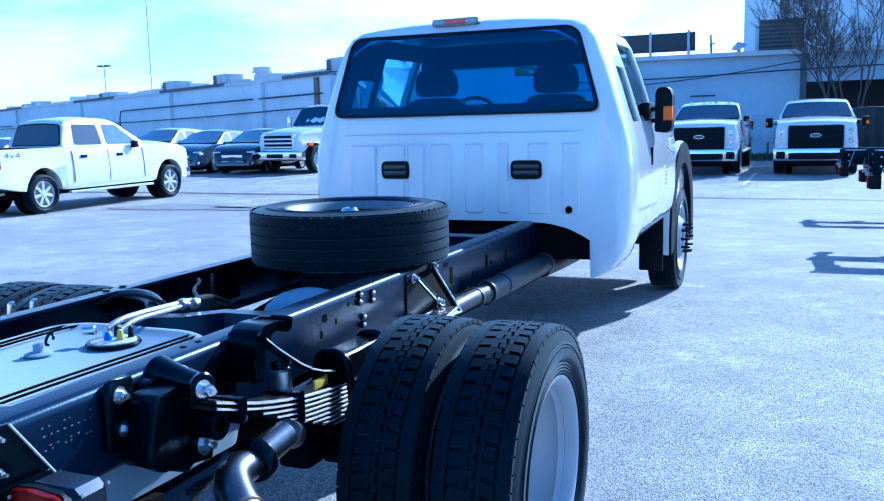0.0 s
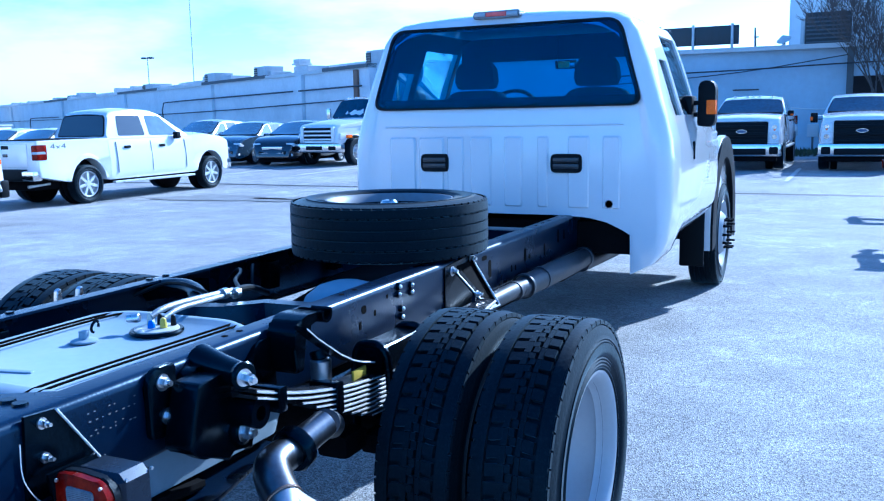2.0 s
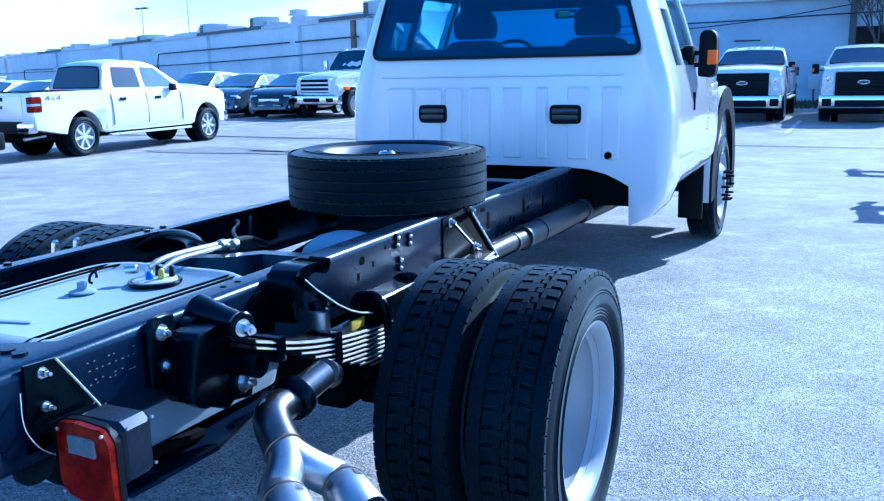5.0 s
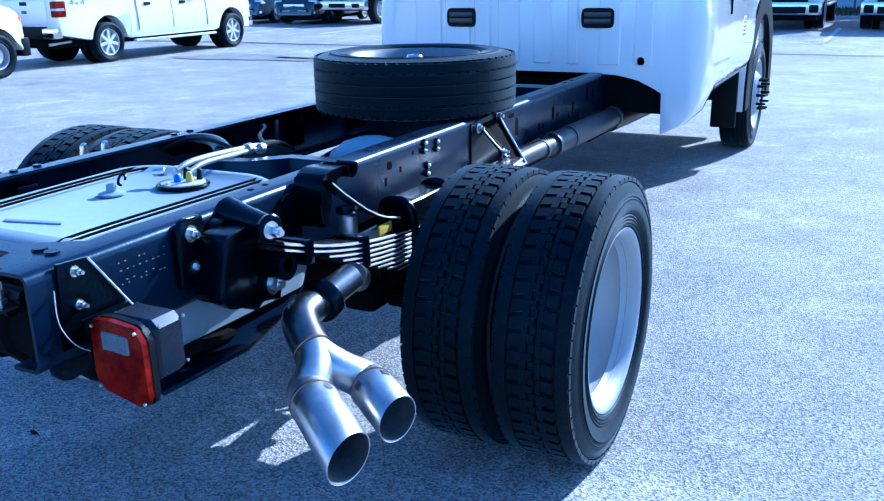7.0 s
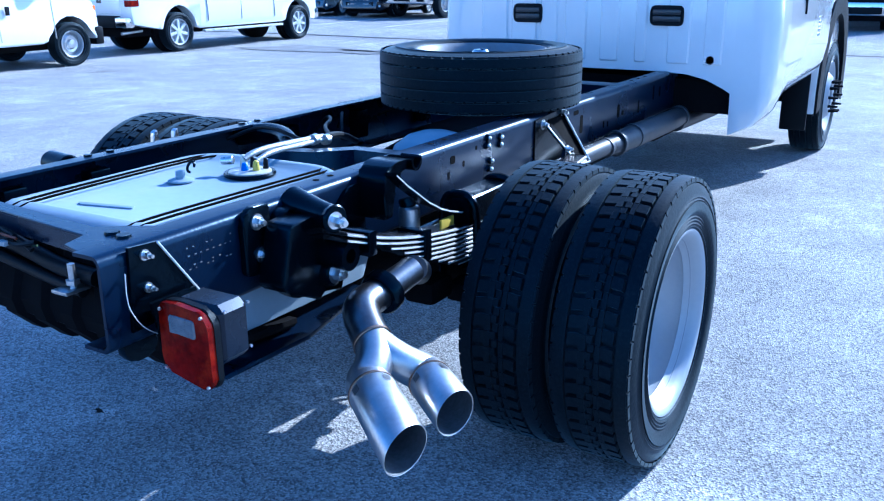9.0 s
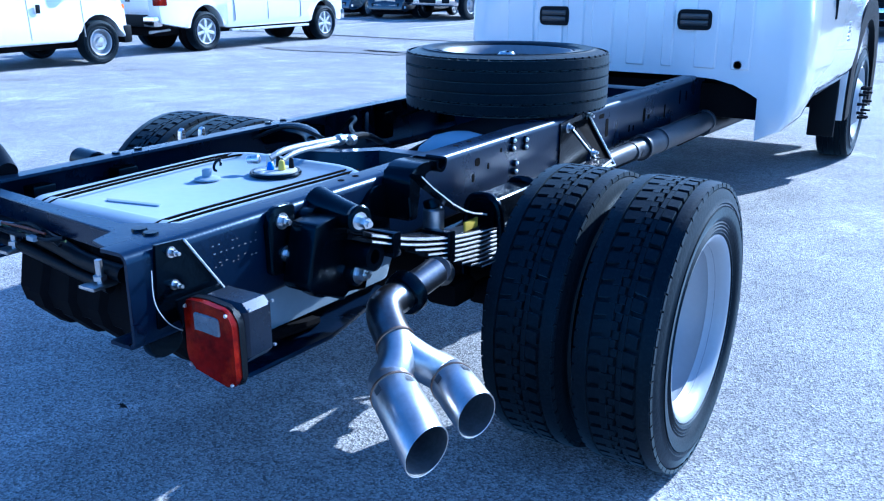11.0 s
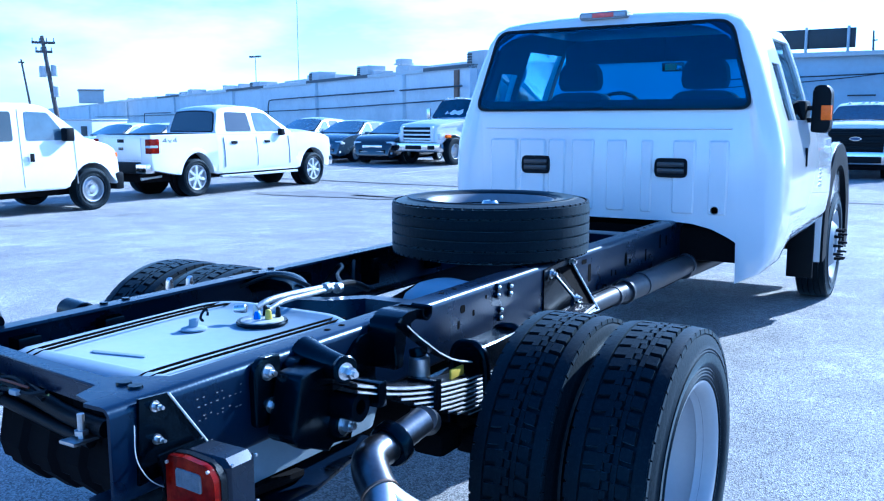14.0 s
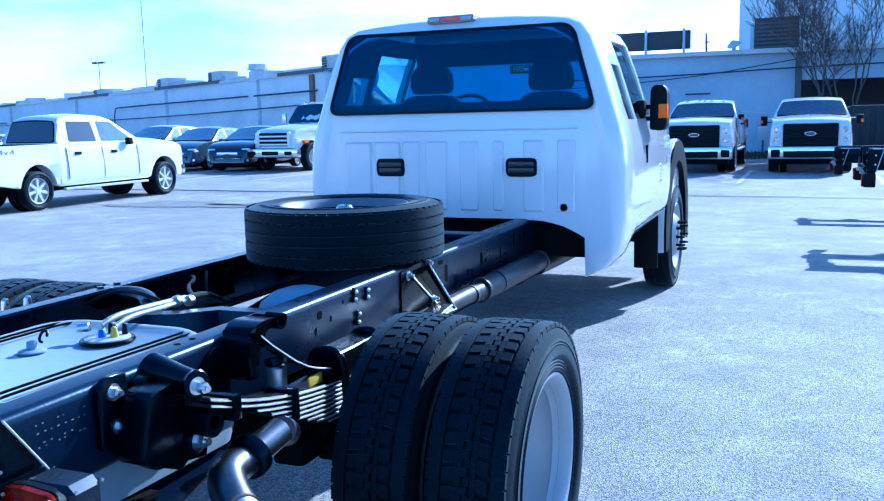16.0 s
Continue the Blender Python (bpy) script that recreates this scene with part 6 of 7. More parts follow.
            box(bm, min(s * 0.675, s * 0.925), max(s * 0.675, s * 0.925), ny - 0.14, ny + 0.018, 0.78, 1.28, 0.03)
            lp = part("headlamp", bm, LAMPGLASS, t, "clear two-stage headlamp")
            for nm, z, r, m_ in (("reflector", 0.91, 0.075, CHROME), ("reflector", 1.17, 0.07, CHROME), ("amber_reflector", 1.10, 0.03, AMBER)):
                bm = bmesh.new()
                cyl(bm, (s * 0.80, ny + 0.010, z), (s * 0.80, ny + 0.026, z), r, r * 0.8, n=20)
                part(nm, bm, m_, lp)
            small(t, "lamp_rim", min(s * 0.668, s * 0.932), max(s * 0.668, s * 0.932), ny - 0.10, ny + 0.021, 1.01, 1.02, STEEL, 0.004)
        small(t, "bumper", -0.985, 0.985, ny - 0.10, ny + 0.16, 0.39, 0.73, CHROME, 0.05, "chrome front bumper")
        small(t, "bumper_intake", -0.62, 0.62, ny + 0.10, ny + 0.168, 0.435, 0.61, PLASTIC, 0.02)
        small(t, "fog_lamp_recess", 0.68, 0.92, ny + 0.08, ny + 0.168, 0.44, 0.66, PLASTIC, 0.04, "", True)
        small(t, "valance", -0.88, 0.88, ny - 0.05, ny + 0.08, 0.26, 0.40, DARK, 0.03)
        small(t, "cowl", -0.85, 0.85, 3.03, 3.16, 1.33 + H, 1.37 + H, PLASTIC, 0.01)
        if markers:
            for x in (-0.5, -0.16, 0.0, 0.16, 0.5):
                small(t, "marker_lamp", x - 0.035, x + 0.035, 2.02, 2.14, Z(1.895) + 0.03, Z(1.895) + 0.07, CHROME, 0.015)
    else:
        small(t, "front_bumper", -0.90, 0.90, nose - 0.25, nose + 0.06, 0.46, 0.70, CHROME, 0.05, "chrome front bumper")
        small(t, "headlamp", 0.58, 0.875, nose - 0.22, nose - 0.012, 0.78, 1.0, LAMPGLASS, 0.04, "clear headlamp", True)
        small(t, "grille", -0.54, 0.54, nose - 0.03, nose + 0.02, 0.72, 1.0, CHROME, 0.02, "chrome barred grille")
        MARK = bpy.data.materials.get("grey_mark") or mat("grey_mark", (0.16, 0.17, 0.19), 0.5)
        for s in (1, -1):                                   # drive lettering on the bedside
            lettering("4x4", 0.17, MARK, t, Matrix(((0, 0, s, s * (lower(0, 1.2) + 0.002)), (1.6 * s, 0, 0, -0.70), (0, 1, 0, 1.150 + H), (0, 0, 0, 1))))
            bm = bmesh.new()
            rs = []
            for i in range(17):                             # swollen arch edges
                a = radians(8 + 164 * i / 16)
                rs.append([(s * 0.94, 0.485 * math.cos(a), az + 0.485 * math.sin(a)), (s * 0.988, 0.49 * math.cos(a), az + 0.49 * math.sin(a)), (s * 0.99, 0.54 * math.cos(a), az + 0.55 * math.sin(a)), (s * 0.965, 0.59 * math.cos(a), az + 0.59 * math.sin(a))])
            skin(bm, rs, False, False)
            part("arch_flare", bm, WHITE, t, smooth=60)
        bm = bmesh.new()
        cyl(bm, (0.6, -1.22, 0.42), (0.6, -0.7, 0.45), 0.030, n=16)
        part("tail_pipe", bm, STEEL, t)
    t.matrix_world = m
    return t


def lettering(text, size, material, parent, m):
    """Flat letters as a mesh, centred, placed by m under a thing."""
    cu = bpy.data.curves.new("lettering", "FONT")
    cu.body, cu.size, cu.align_x, cu.extrude = text, size, "CENTER", 0.003
    tmp = bpy.data.objects.new("lettering", cu)
    me = bpy.data.meshes.new_from_object(tmp)
    bpy.data.objects.remove(tmp)
    me.transform(m)
    me.materials.clear()
    me.materials.append(material)
    ob = new("lettering", me)
    ob.parent = parent
    return ob


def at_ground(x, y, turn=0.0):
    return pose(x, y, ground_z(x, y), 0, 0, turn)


pickup("white crew-cab pickup truck with alloy wheels parked on the lot", at_ground(-13.30, 11.12, 1.0) @ Matrix.Diagonal((0.87, 1, 1, 1)), "parked pickup trucks", base=3.92)
pickup("white heavy-duty pickup truck with roof marker lamps facing the lot", at_ground(-1.15, 28.20, 180) @ Matrix.Diagonal((1.06, 1, 1, 1)), "heavy-duty pickup trucks", True, True, False)
pickup("white heavy-duty pickup truck with black grille beside the wall", at_ground(1.83, 28.20, 180) @ Matrix.Diagonal((1.06, 1, 1, 1)), "heavy-duty pickup trucks", True, False, True)


def van(label, m):
    t = thing("van", label, "van")

    def hw(y, z):
        k = 1.0 - 0.12 * (z - 0.45) / 1.6
        if y > 0.2:
            k -= 0.12 * ((y - 0.2) / 0.65) ** 2
        return 1.0 * k
    prof = [(-4.9, 0.50), (-4.95, 1.2), (-4.85, 1.84), (-4.6, 1.90), (-1.20, 1.90), (-0.90, 1.86), (-0.76, 1.80), (-0.24, 1.36), (-0.12, 1.31), (0.40, 1.17), (0.55, 1.08), (0.62, 0.88), (0.62, 0.50), (0.57, 0.42)]
    prof += arch(0, 0.42, 0.49, 9, 4) + [(-0.60, 0.42), (-3.0, 0.42)] + arch(-3.5, 0.42, 0.49, 9, 4) + [(-4.1, 0.45)]
    body("body", prof, hw, WHITE, t, 0.05, "white painted van body")
    side_panes(t, [([(-1.26, 1.27), (-0.42, 1.27), (-0.82, 1.74), (-1.26, 1.76)], PALE_PANE), ([(-2.8, 1.27), (-1.50, 1.27), (-1.50, 1.76), (-2.8, 1.76)], PANE), ([(-4.6, 1.27), (-2.95, 1.27), (-2.95, 1.76), (-4.6, 1.76)], PANE)], hw)
    screen(t, "windscreen", -0.29, 1.40, 0.84, -0.72, 1.77, 0.78, PALE_PANE)
    for y in (0, -3.5):
        for x in (0.86, -0.86):
            road_wheel(t, x, y, 0.385, 0.23, 0, 0.60)
    small(t, "front_bumper", -0.97, 0.97, 0.50, 0.69, 0.34, 0.66, PLASTIC, 0.05, "black front bumper")
    small(t, "headlamp", 0.62, 0.86, 0.46, 0.635, 0.80, 1.00, LAMPGLASS, 0.03, "", True)
    small(t, "turn_lamp", 0.80, 0.925, 0.42, 0.60, 0.93, 1.02, AMBER, 0.02, "amber turn lamp", True)
    small(t, "door_mirror", 0.95, 1.12, -0.60, -0.44, 1.25, 1.48, PLASTIC, 0.03, "black door mirror", True)
    small(t, "door_handle", 0.985, 1.012, -1.24, -1.17, 0.92, 1.06, PLASTIC, 0.006, "", True)
    side_panes(t, [([(y, 0.50), (y + 0.010, 0.50), (y + 0.010, 1.80), (y, 1.80)], bpy.data.materials["door_gap_shade"]) for y in (-1.38,)], hw, name="door_gap")
    side_panes(t, [([(-0.34, 0.50), (-0.33, 0.50), (-0.33, 1.28), (-0.34, 1.28)], bpy.data.materials["door_gap_shade"])], hw, name="door_gap")
    small(t, "underbody", -0.7, 0.7, -4.6, 0.6, 0.30, 0.55, DARK, 0.03)
    bm = bmesh.new()
    box(bm, 0.806, 0.811, -1.20, -0.92, 1.36, 1.60, 0.0)
    part("window_sticker", bm, mat("paper_sticker", (0.6, 0.62, 0.6), 0.7), t, "paper price sticker inside the glass").location.x = 0.1
    t.matrix_world = m
    return t


van("white passenger van with black bumper parked behind a pickup", at_ground(-12.86, 8.10, 1.0))


def crossover(label, m, paint, length=4.7):
    """A five-door car facing +y, front axle at the origin."""
    t = thing("car", label, "car", "parked cars")

    def hw(y, z):
        k = 0.93 - 0.06 * max(0, 0.5 - z) / 0.2 - 0.02 * max(0, z - 0.8)
        if y > 0.1:
            k -= 0.20 * ((y - 0.1) / 0.85) ** 2
        return k
    B = -2.85
    prof = [(B - 0.85, 0.45), (B - 0.9, 0.9), (B - 0.75, 1.10), (-0.35, 1.12), (0.35, 1.06), (0.72, 0.95), (0.92, 0.74), (0.95, 0.35), (0.80, 0.25)]
    prof += arch(0, 0.33, 0.40, 9, 2) + [(-0.5, 0.27), (B + 0.5, 0.27)] + arch(B, 0.33, 0.40, 9, 2) + [(B - 0.5, 0.30)]
    body("body", prof, hw, paint, t, 0.06, "", (-0.1, 0.95, 0.03, 0.95, 1.12, 0.05))

    def gw(y, z):
        return 0.88 - 0.27 * (z - 1.0) / 0.6
    gp = [(B - 0.72, 1.05), (B - 0.55, 1.45), (B - 0.2, 1.57), (-2.0, 1.64), (-1.55, 1.63), (-1.2, 1.57), (-0.33, 1.13), (-0.28, 1.0), (B - 0.7, 1.0)]
    cv = (-1.3, -0.3, 0.14, 1.25, 1.62, 0.05)
    body("roof", gp, gw, paint, t, 0.05, "", cv)
    screen(t, "windscreen", -0.36, 1.17, 0.78, -1.15, 1.56, 0.62, PALE_PANE, 0.012, cv, gw)
    side_panes(t, [([(-1.5, 1.12), (-0.55, 1.10), (-1.22, 1.52), (-1.5, 1.54)], PALE_PANE), ([(-2.45, 1.12), (-1.6, 1.12), (-1.6, 1.55), (-2.35, 1.55)], PANE)], gw)
    for y in (0, B):
        for x in (0.80, -0.80):
            road_wheel(t, x, y, 0.34, 0.23, 9, 0.68)
    small(t, "grille", -0.40, 0.40, 0.90, 0.955, 0.62, 0.74, CHROME, 0.02, "chrome trimmed grille")
    small(t, "lower_grille", -0.55, 0.55, 0.90, 0.958, 0.36, 0.58, PLASTIC, 0.04)
    for z in (0.50,):
        small(t, "grille_bar", -0.48, 0.48, 0.95, 0.966, z - 0.006, z + 0.006, CHROME, 0.002)
    small(t, "headlamp", 0.50, 0.80, 0.55, 0.86, 0.72, 0.87, LAMPGLASS, 0.05, "clear headlamp", True)
    small(t, "fog_lamp", 0.58, 0.74, 0.78, 0.90, 0.38, 0.48, LAMPGLASS, 0.03, "", True)
    small(t, "door_mirror", 0.88, 1.06, -0.85, -0.70, 1.06, 1.20, paint, 0.04, "", True)
    small(t, "underbody", -0.65, 0.65, B - 0.6, 0.8, 0.16, 0.35, DARK, 0.03)
    t.matrix_world = m
    return t


crossover("dark blue crossover car with chrome grille parked in a row", at_ground(-16.95, 24.45, 187) @ Matrix.Diagonal((1, 1, 0.94, 1)), BLUEPAINT)
crossover("slate-blue car parked beside a dark crossover", at_ground(-19.35, 24.60, 187) @ Matrix.Diagonal((1, 1, 0.94, 1)), SILVERPAINT)
crossover("pale silver car parked at the row's end", at_ground(-21.95, 25.2, 187), mat("pale_silver_paint", (0.45, 0.48, 0.52), 0.25, metal=0.4, vary=0.04, coat=1.0))


def box_truck(label, m):
    """A medium conventional truck, front axle at the origin, facing +y."""
    t = thing("medium_truck", label, "truck")

    def hw(y, z):
        k = 1.0 - 0.05 * max(0, z - 1.2)
        if y > -0.3:
            k = 0.98 - 0.22 * min(1, (y + 0.3) / 1.0) ** 1.5
        return k * 1.08
    prof = [(-3.0, 0.85), (-3.0, 1.6), (-1.35, 1.62), (-1.1, 1.58), (0.55, 1.42), (0.74, 1.30), (0.78, 0.80), (0.60, 0.72)] + arch(0, 0.48, 0.60, 9, 20) + [(-0.8, 0.62), (-2.9, 0.62)]
    body("body", prof, hw, WHITE, t, 0.06, "", (-0.3, 0.78, 0.0, 1.25, 1.6, 0.08))

    def gw(y, z):
        return 1.0 - 0.20 * (z - 1.55) / 0.75
    body("cab", [(-3.0, 1.55), (-2.98, 2.2), (-2.8, 2.30), (-2.0, 2.31), (-1.78, 2.27), (-1.28, 1.60), (-1.3, 1.5)], gw, WHITE, t, 0.05, "", (-1.8, -1.28, 0.16, 1.8, 2.3, 0.06))
    screen(t, "windscreen", -1.33, 1.66, 0.92, -1.755, 2.235, 0.80, MID_PANE, 0.012, (-1.8, -1.28, 0.16, 1.8, 2.3, 0.06), gw)
    side_panes(t, [([(-2.6, 1.62), (-1.6, 1.60), (-1.85, 2.18), (-2.6, 2.2)], PALE_PANE)], gw)
    for x in (0.98, -0.98):
        road_wheel(t, x, 0, 0.48, 0.27, 0, 0.56)
        road_wheel(t, x, -5.0, 0.48, 0.27, 0, 0.56)
    small(t, "frame_rail", 0.38, 0.45, -6.2, -2.9, 0.72, 0.95, FRAME, 0.01, "", True)
    small(t, "grille", -0.62, 0.62, 0.70, 0.80, 0.86, 1.32, PLASTIC, 0.03)
    for z in (0.92, 1.06, 1.20):
        small(t, "grille_bar", -0.58, 0.58, 0.79, 0.83, z - 0.03, z + 0.03, WHITE, 0.012, "white grille bar")
    small(t, "grille_side", 0.60, 0.70, 0.72, 0.83, 0.82, 1.36, WHITE, 0.012, "", True)
    small(t, "bumper", -1.14, 1.14, 0.78, 1.02, 0.48, 0.78, CHROME, 0.04, "chrome front bumper")
    small(t, "bumper_intake", -0.35, 0.35, 1.0, 1.03, 0.56, 0.70, PLASTIC, 0.02)
    small(t, "fog_recess", 0.62, 0.92, 1.0, 1.03, 0.56, 0.70, PLASTIC, 0.03, "", True)
    small(t, "headlamp", 0.72, 0.92, 0.40, 0.70, 0.90, 1.12, LAMPGLASS, 0.04, "", True)
    small(t, "turn_lamp", 0.92, 1.02, 0.15, 0.40, 0.95, 1.06, AMBER, 0.02, "amber turn lamp", True)
    for x in (-0.55, -0.18, 0.0, 0.18, 0.55):
        small(t, "marker_lamp", x - 0.05, x + 0.05, -1.95, -1.80, 2.34, 2.40, CHROME, 0.015)
    small(t, "door_mirror", 1.14, 1.30, -1.55, -1.45, 1.55, 2.0, CHROME, 0.03, "", True)
    bm = bmesh.new()
    cyl(bm, (-0.85, -3.1, 0.8), (-0.85, -3.1, 3.0), 0.06, n=16)
    part("exhaust_stack", bm, CHROME, t)
    small(t, "underbody", -0.8, 0.8, -2.8, 0.6, 0.45, 0.9, DARK, 0.03)
    t.matrix_world = m
    return t


box_truck("white medium-duty truck with chrome grille and bumper", at_ground(-15.15, 24.75, 175))

# far pickups behind the near one
for x, y in ((-23.3, 20.4), (-25.4, 20.3), (-27.6, 20.4)):
    crossover("white car in the far rows of the lot", at_ground(x, y, 187) @ Matrix.Diagonal((1, 1, 0.88, 1)), WHITE)

# tail of another bare chassis
def bare_chassis(m, label):
    t = thing("bare_chassis", label, "truck chassis", "bare chassis")
    for s in (1, -1):
        bm = bmesh.new()
        x0 = s * 0.40
        prism(bm, [(x0 - 0.035, 0.80), (x0 + 0.035, 0.80), (x0 + 0.035, 1.02), (x0 - 0.035, 1.02)], "y", 0.0, 6.0, 0.012, 2)
        rl = part("frame_rail", bm, FRAME, t)
        bm = bmesh.new()
        tube(bm, [(x0 + s * 0.036, 0.02, 1.014), (x0 + s * 0.036, 5.9, 1.014)], 0.004, 6)
        part("worn_edge", bm, EDGE, rl, "thin bright line along the edge")
        for y, z in ((0.05, 0.95), (0.05, 0.86), (0.32, 0.93), (0.44, 0.88)):
            bolt((x0 + 0.035, y, z), rl, 0.009)
            bm = bmesh.new()
            hexbolt(bm, (x0 - 0.035, y, z), (-1, 0, 0), 0.009)
            part("bolt", bm, ZINC, rl)
        bm = bmesh.new()
        box(bm, s * 0.50 - 0.05, s * 0.50 + 0.05, -0.06, 0.05, 0.64, 0.78, 0.012)
        lp = part("tail_lamp", bm, PLASTIC, t)
        bm = bmesh.new()
        box(bm, s * 0.50 - 0.045, s * 0.50 + 0.045, -0.078, -0.058, 0.648, 0.772, 0.008)
        part("lens", bm, REDLENS, lp, "red lamp lens")
        bm = bmesh.new()
        prism(bm, [(-0.02, 1.0), (0.12, 1.0), (0.05, 0.76), (-0.03, 0.76)], "x", s * 0.436, s * 0.446)
        part("bracket", bm, FRAME, t)
        bm = bmesh.new()
        tube(bm, [(s * 0.448, 0.12, 1.0), (s * 0.448, 0.05, 0.76)], 0.003, 6)
        part("bracket_edge", bm, EDGE, t)
        bm = bmesh.new()
        prism(bm, round_poly([(0.55, 0.98), (0.78, 0.98), (0.74, 0.74), (0.60, 0.74)], 0.05, 3), "x", s * 0.44, s * 0.58, 0.01, 1)
        part("spring_hanger", bm, FRAME, t)
        bolt((s * 0.58, 0.66, 0.78), t, 0.012, (s, 0, 0))
        for x in (0.84, 1.10):
            bm = bmesh.new()
            lathe(bm, tyre_profile(0.226, 0.4055, 0.252), (0, 0, 0), n=32, closed=True)
            w_ = part("tyre", bm, RUBBER, t)
            w_.location = (s * x, 1.6, 0.405)
        bm = bmesh.new()
        lathe(bm, [(0.10, 0.25), (0.02, 0.22), (-0.06, 0.18), (-0.06, 0.0)], (s * 1.10, 1.6, 0.405), (s, 0, 0), n=28)
        part("rim", bm, RIM, t)
    for y in (0.04, 1.5, 3.0):
        bm = bmesh.new()
        box(bm, -0.38, 0.38, y, y + 0.09, 0.84, 1.0, 0.006)
        part("crossmember", bm, FRAME, t)
    bm = bmesh.new()
    box(bm, -0.30, 0.30, 1.9, 3.0, 0.60, 0.94, 0.05)
    part("fuel_tank", bm, TANK, t)
    bm = bmesh.new()
    tube(bm, [(-0.3, -0.03, 0.90), (-0.1, -0.06, 0.80), (0.12, -0.05, 0.86), (0.3, -0.03, 0.82)], 0.014, 8)
    part("wiring", bm, PLASTIC, t)
    for x, z in ((-0.18, 0.78), (0.05, 0.80), (0.22, 0.77)):
        bm = bmesh.new()
        box(bm, x - 0.03, x + 0.03, -0.07, -0.03, z - 0.015, z + 0.02, 0.004)
        part("connector", bm, bpy.data.materials["pale_connector"], t)
    t.matrix_world = m
    return t


bare_chassis(pose(2.22, 12.3, ground_z(2.3, 11.9), 0, 0, -88), "black bare truck chassis tail with red lamps")
bare_chassis(pose(2.38, 7.95, ground_z(2.5, 7.3), 0, 0, -88), "second bare black truck chassis on the lot")

# ================= buildings and distance =================
def wall_mat(name, color, dirt):
    m = mat(name, color, 0.85, vary=0.07, scale=0.6, dirt=dirt, dirt_amount=0.7, dirt_scale=0.35, bump=0.004, bump_scale=12)
    return m


BLOCKWALL = wall_mat("painted_block_wall", (0.70, 0.725, 0.75), (0.50, 0.53, 0.56))
BLUEWALL = wall_mat("blue_grey_block_wall", (0.48, 0.56, 0.66), (0.36, 0.42, 0.50))
COPING = mat("grey_roof_edge", (0.10, 0.11, 0.12), 0.7, vary=0.2, scale=2)
PALEMETAL = mat("pale_roof_metal", (0.55, 0.57, 0.58), 0.5, vary=0.1, scale=3)
UNIT = mat("rooftop_unit_metal", (0.48, 0.50, 0.52), 0.5, vary=0.1, scale=3)
GZ = -0.26


def wall_run(name, x0, y0, x1, y1, z0, z1, thick, material, label, kind="structure"):
    """A straight wall between two plan points, its face on the near side."""
    a, b = Vector((x0, y0)), Vector((x1, y1))
    d = (b - a).normalized()
    n = Vector((-d.y, d.x)) if (-d.y * (CAM_XY.x - x0) + d.x * (CAM_XY.y - y0)) < 0 else Vector((d.y, -d.x))
    bm = bmesh.new()
    prism(bm, [tuple(a), tuple(b), tuple(b + n * thick), tuple(a + n * thick)], "z", z0, z1)
    return tagged(part(name, bm, material), label, "wall", kind=kind), a, d, -n


wl, A, D, N = wall_run("wall_west", -19.6, 35.4, -160.0, 106.7, GZ - 0.3, 3.72, 0.4, BLOCKWALL, "long painted block warehouse wall with pilasters")
TW = math.degrees(math.atan2(D.y, D.x))
for v in wl.data.vertices:
    if v.co.z > 1.8:
        v.co.z -= 0.0052 * (Vector((v.co.x, v.co.y)) - A).dot(D)


def on_wall(s, out=0.0):
    return A + D * s + N * out


FALL = 0.0052                                              # the parapet drops slowly along the wall


def wall_box(name, s0, s1, o0, o1, z0, z1, material, parent, bev=0.0, label=""):
    bm = bmesh.new()
    q = [tuple(on_wall(s, o)) for s, o in ((s0, o0), (s1, o0), (s1, o1), (s0, o1))]
    prism(bm, q, "z", z0, z1, bev, 1)
    for v in bm.verts:
        if v.co.z > 1.8:
            v.co.z -= FALL * (Vector((v.co.x, v.co.y)) - A).dot(D)
    return part(name, bm, material, parent, label)


wall_box("coping", 0, 157, -0.45, 0.10, 3.72, 3.90, PALEMETAL, wl, 0.0, "pale roof edge")
for s0, s1 in ((0.0, 4.2), (10.6, 19.5), (27.5, 36.0), (50.0, 58.0)):
    wall_box("flashing", s0, s1, -0.46, 0.13, 3.76, 3.94, COPING, wl, 0.0, "dark roof flashing")
wall_box("roof_slab", 0, 157, -14, -0.46, 3.60, 3.76, PALEMETAL, wl)
for k, (s0, s1, h) in enumerate(((3, 9, 0.34), (14, 17, 0.25), (22, 31, 0.36), (36, 44, 0.2), (47, 60, 0.3), (66, 78, 0.25), (82, 104, 0.30))):
    wall_box("roof_patch", s0, s1, -9, -3.0, 3.70, 4.02 + h * 1.2, PALEMETAL, wl)
for s in (6.6, 18.2, 34.6, 52.0, 72.0, 95.0):
    wall_box("pilaster", s - 0.35, s + 0.35, 0.0, 0.22, GZ - 0.3, 3.72, BLOCKWALL, wl, 0.02)
wall_box("downpipe", 0.9, 1.25, 0.0, 0.14, GZ - 0.3, 3.7, mat("brown_downpipe", (0.16, 0.11, 0.08), 0.6, vary=0.2), wl, 0.02, "brown metal downpipe")
PIPE = mat("dark_wall_pipe", (0.03, 0.035, 0.04), 0.5, vary=0.2)
for pts in ([(0.2, 2.9), (6.3, 2.85)], [(7.0, 2.85), (25.0, 2.72), (26.0, 2.65), (26.0, 0.9)], [(52.5, 2.0), (62.0, 2.0), (63.0, 1.95), (63.0, 0.5)], [(36, 2.4), (41, 2.4), (41.4, 1.9)]):
    bm = bmesh.new()
    tube(bm, [(*on_wall(s, 0.34), z) for s, z in pts], 0.042, 8, smooth=1)
    part("wall_pipe", bm, PIPE, wl, "dark pipe along the wall")
bm = bmesh.new()
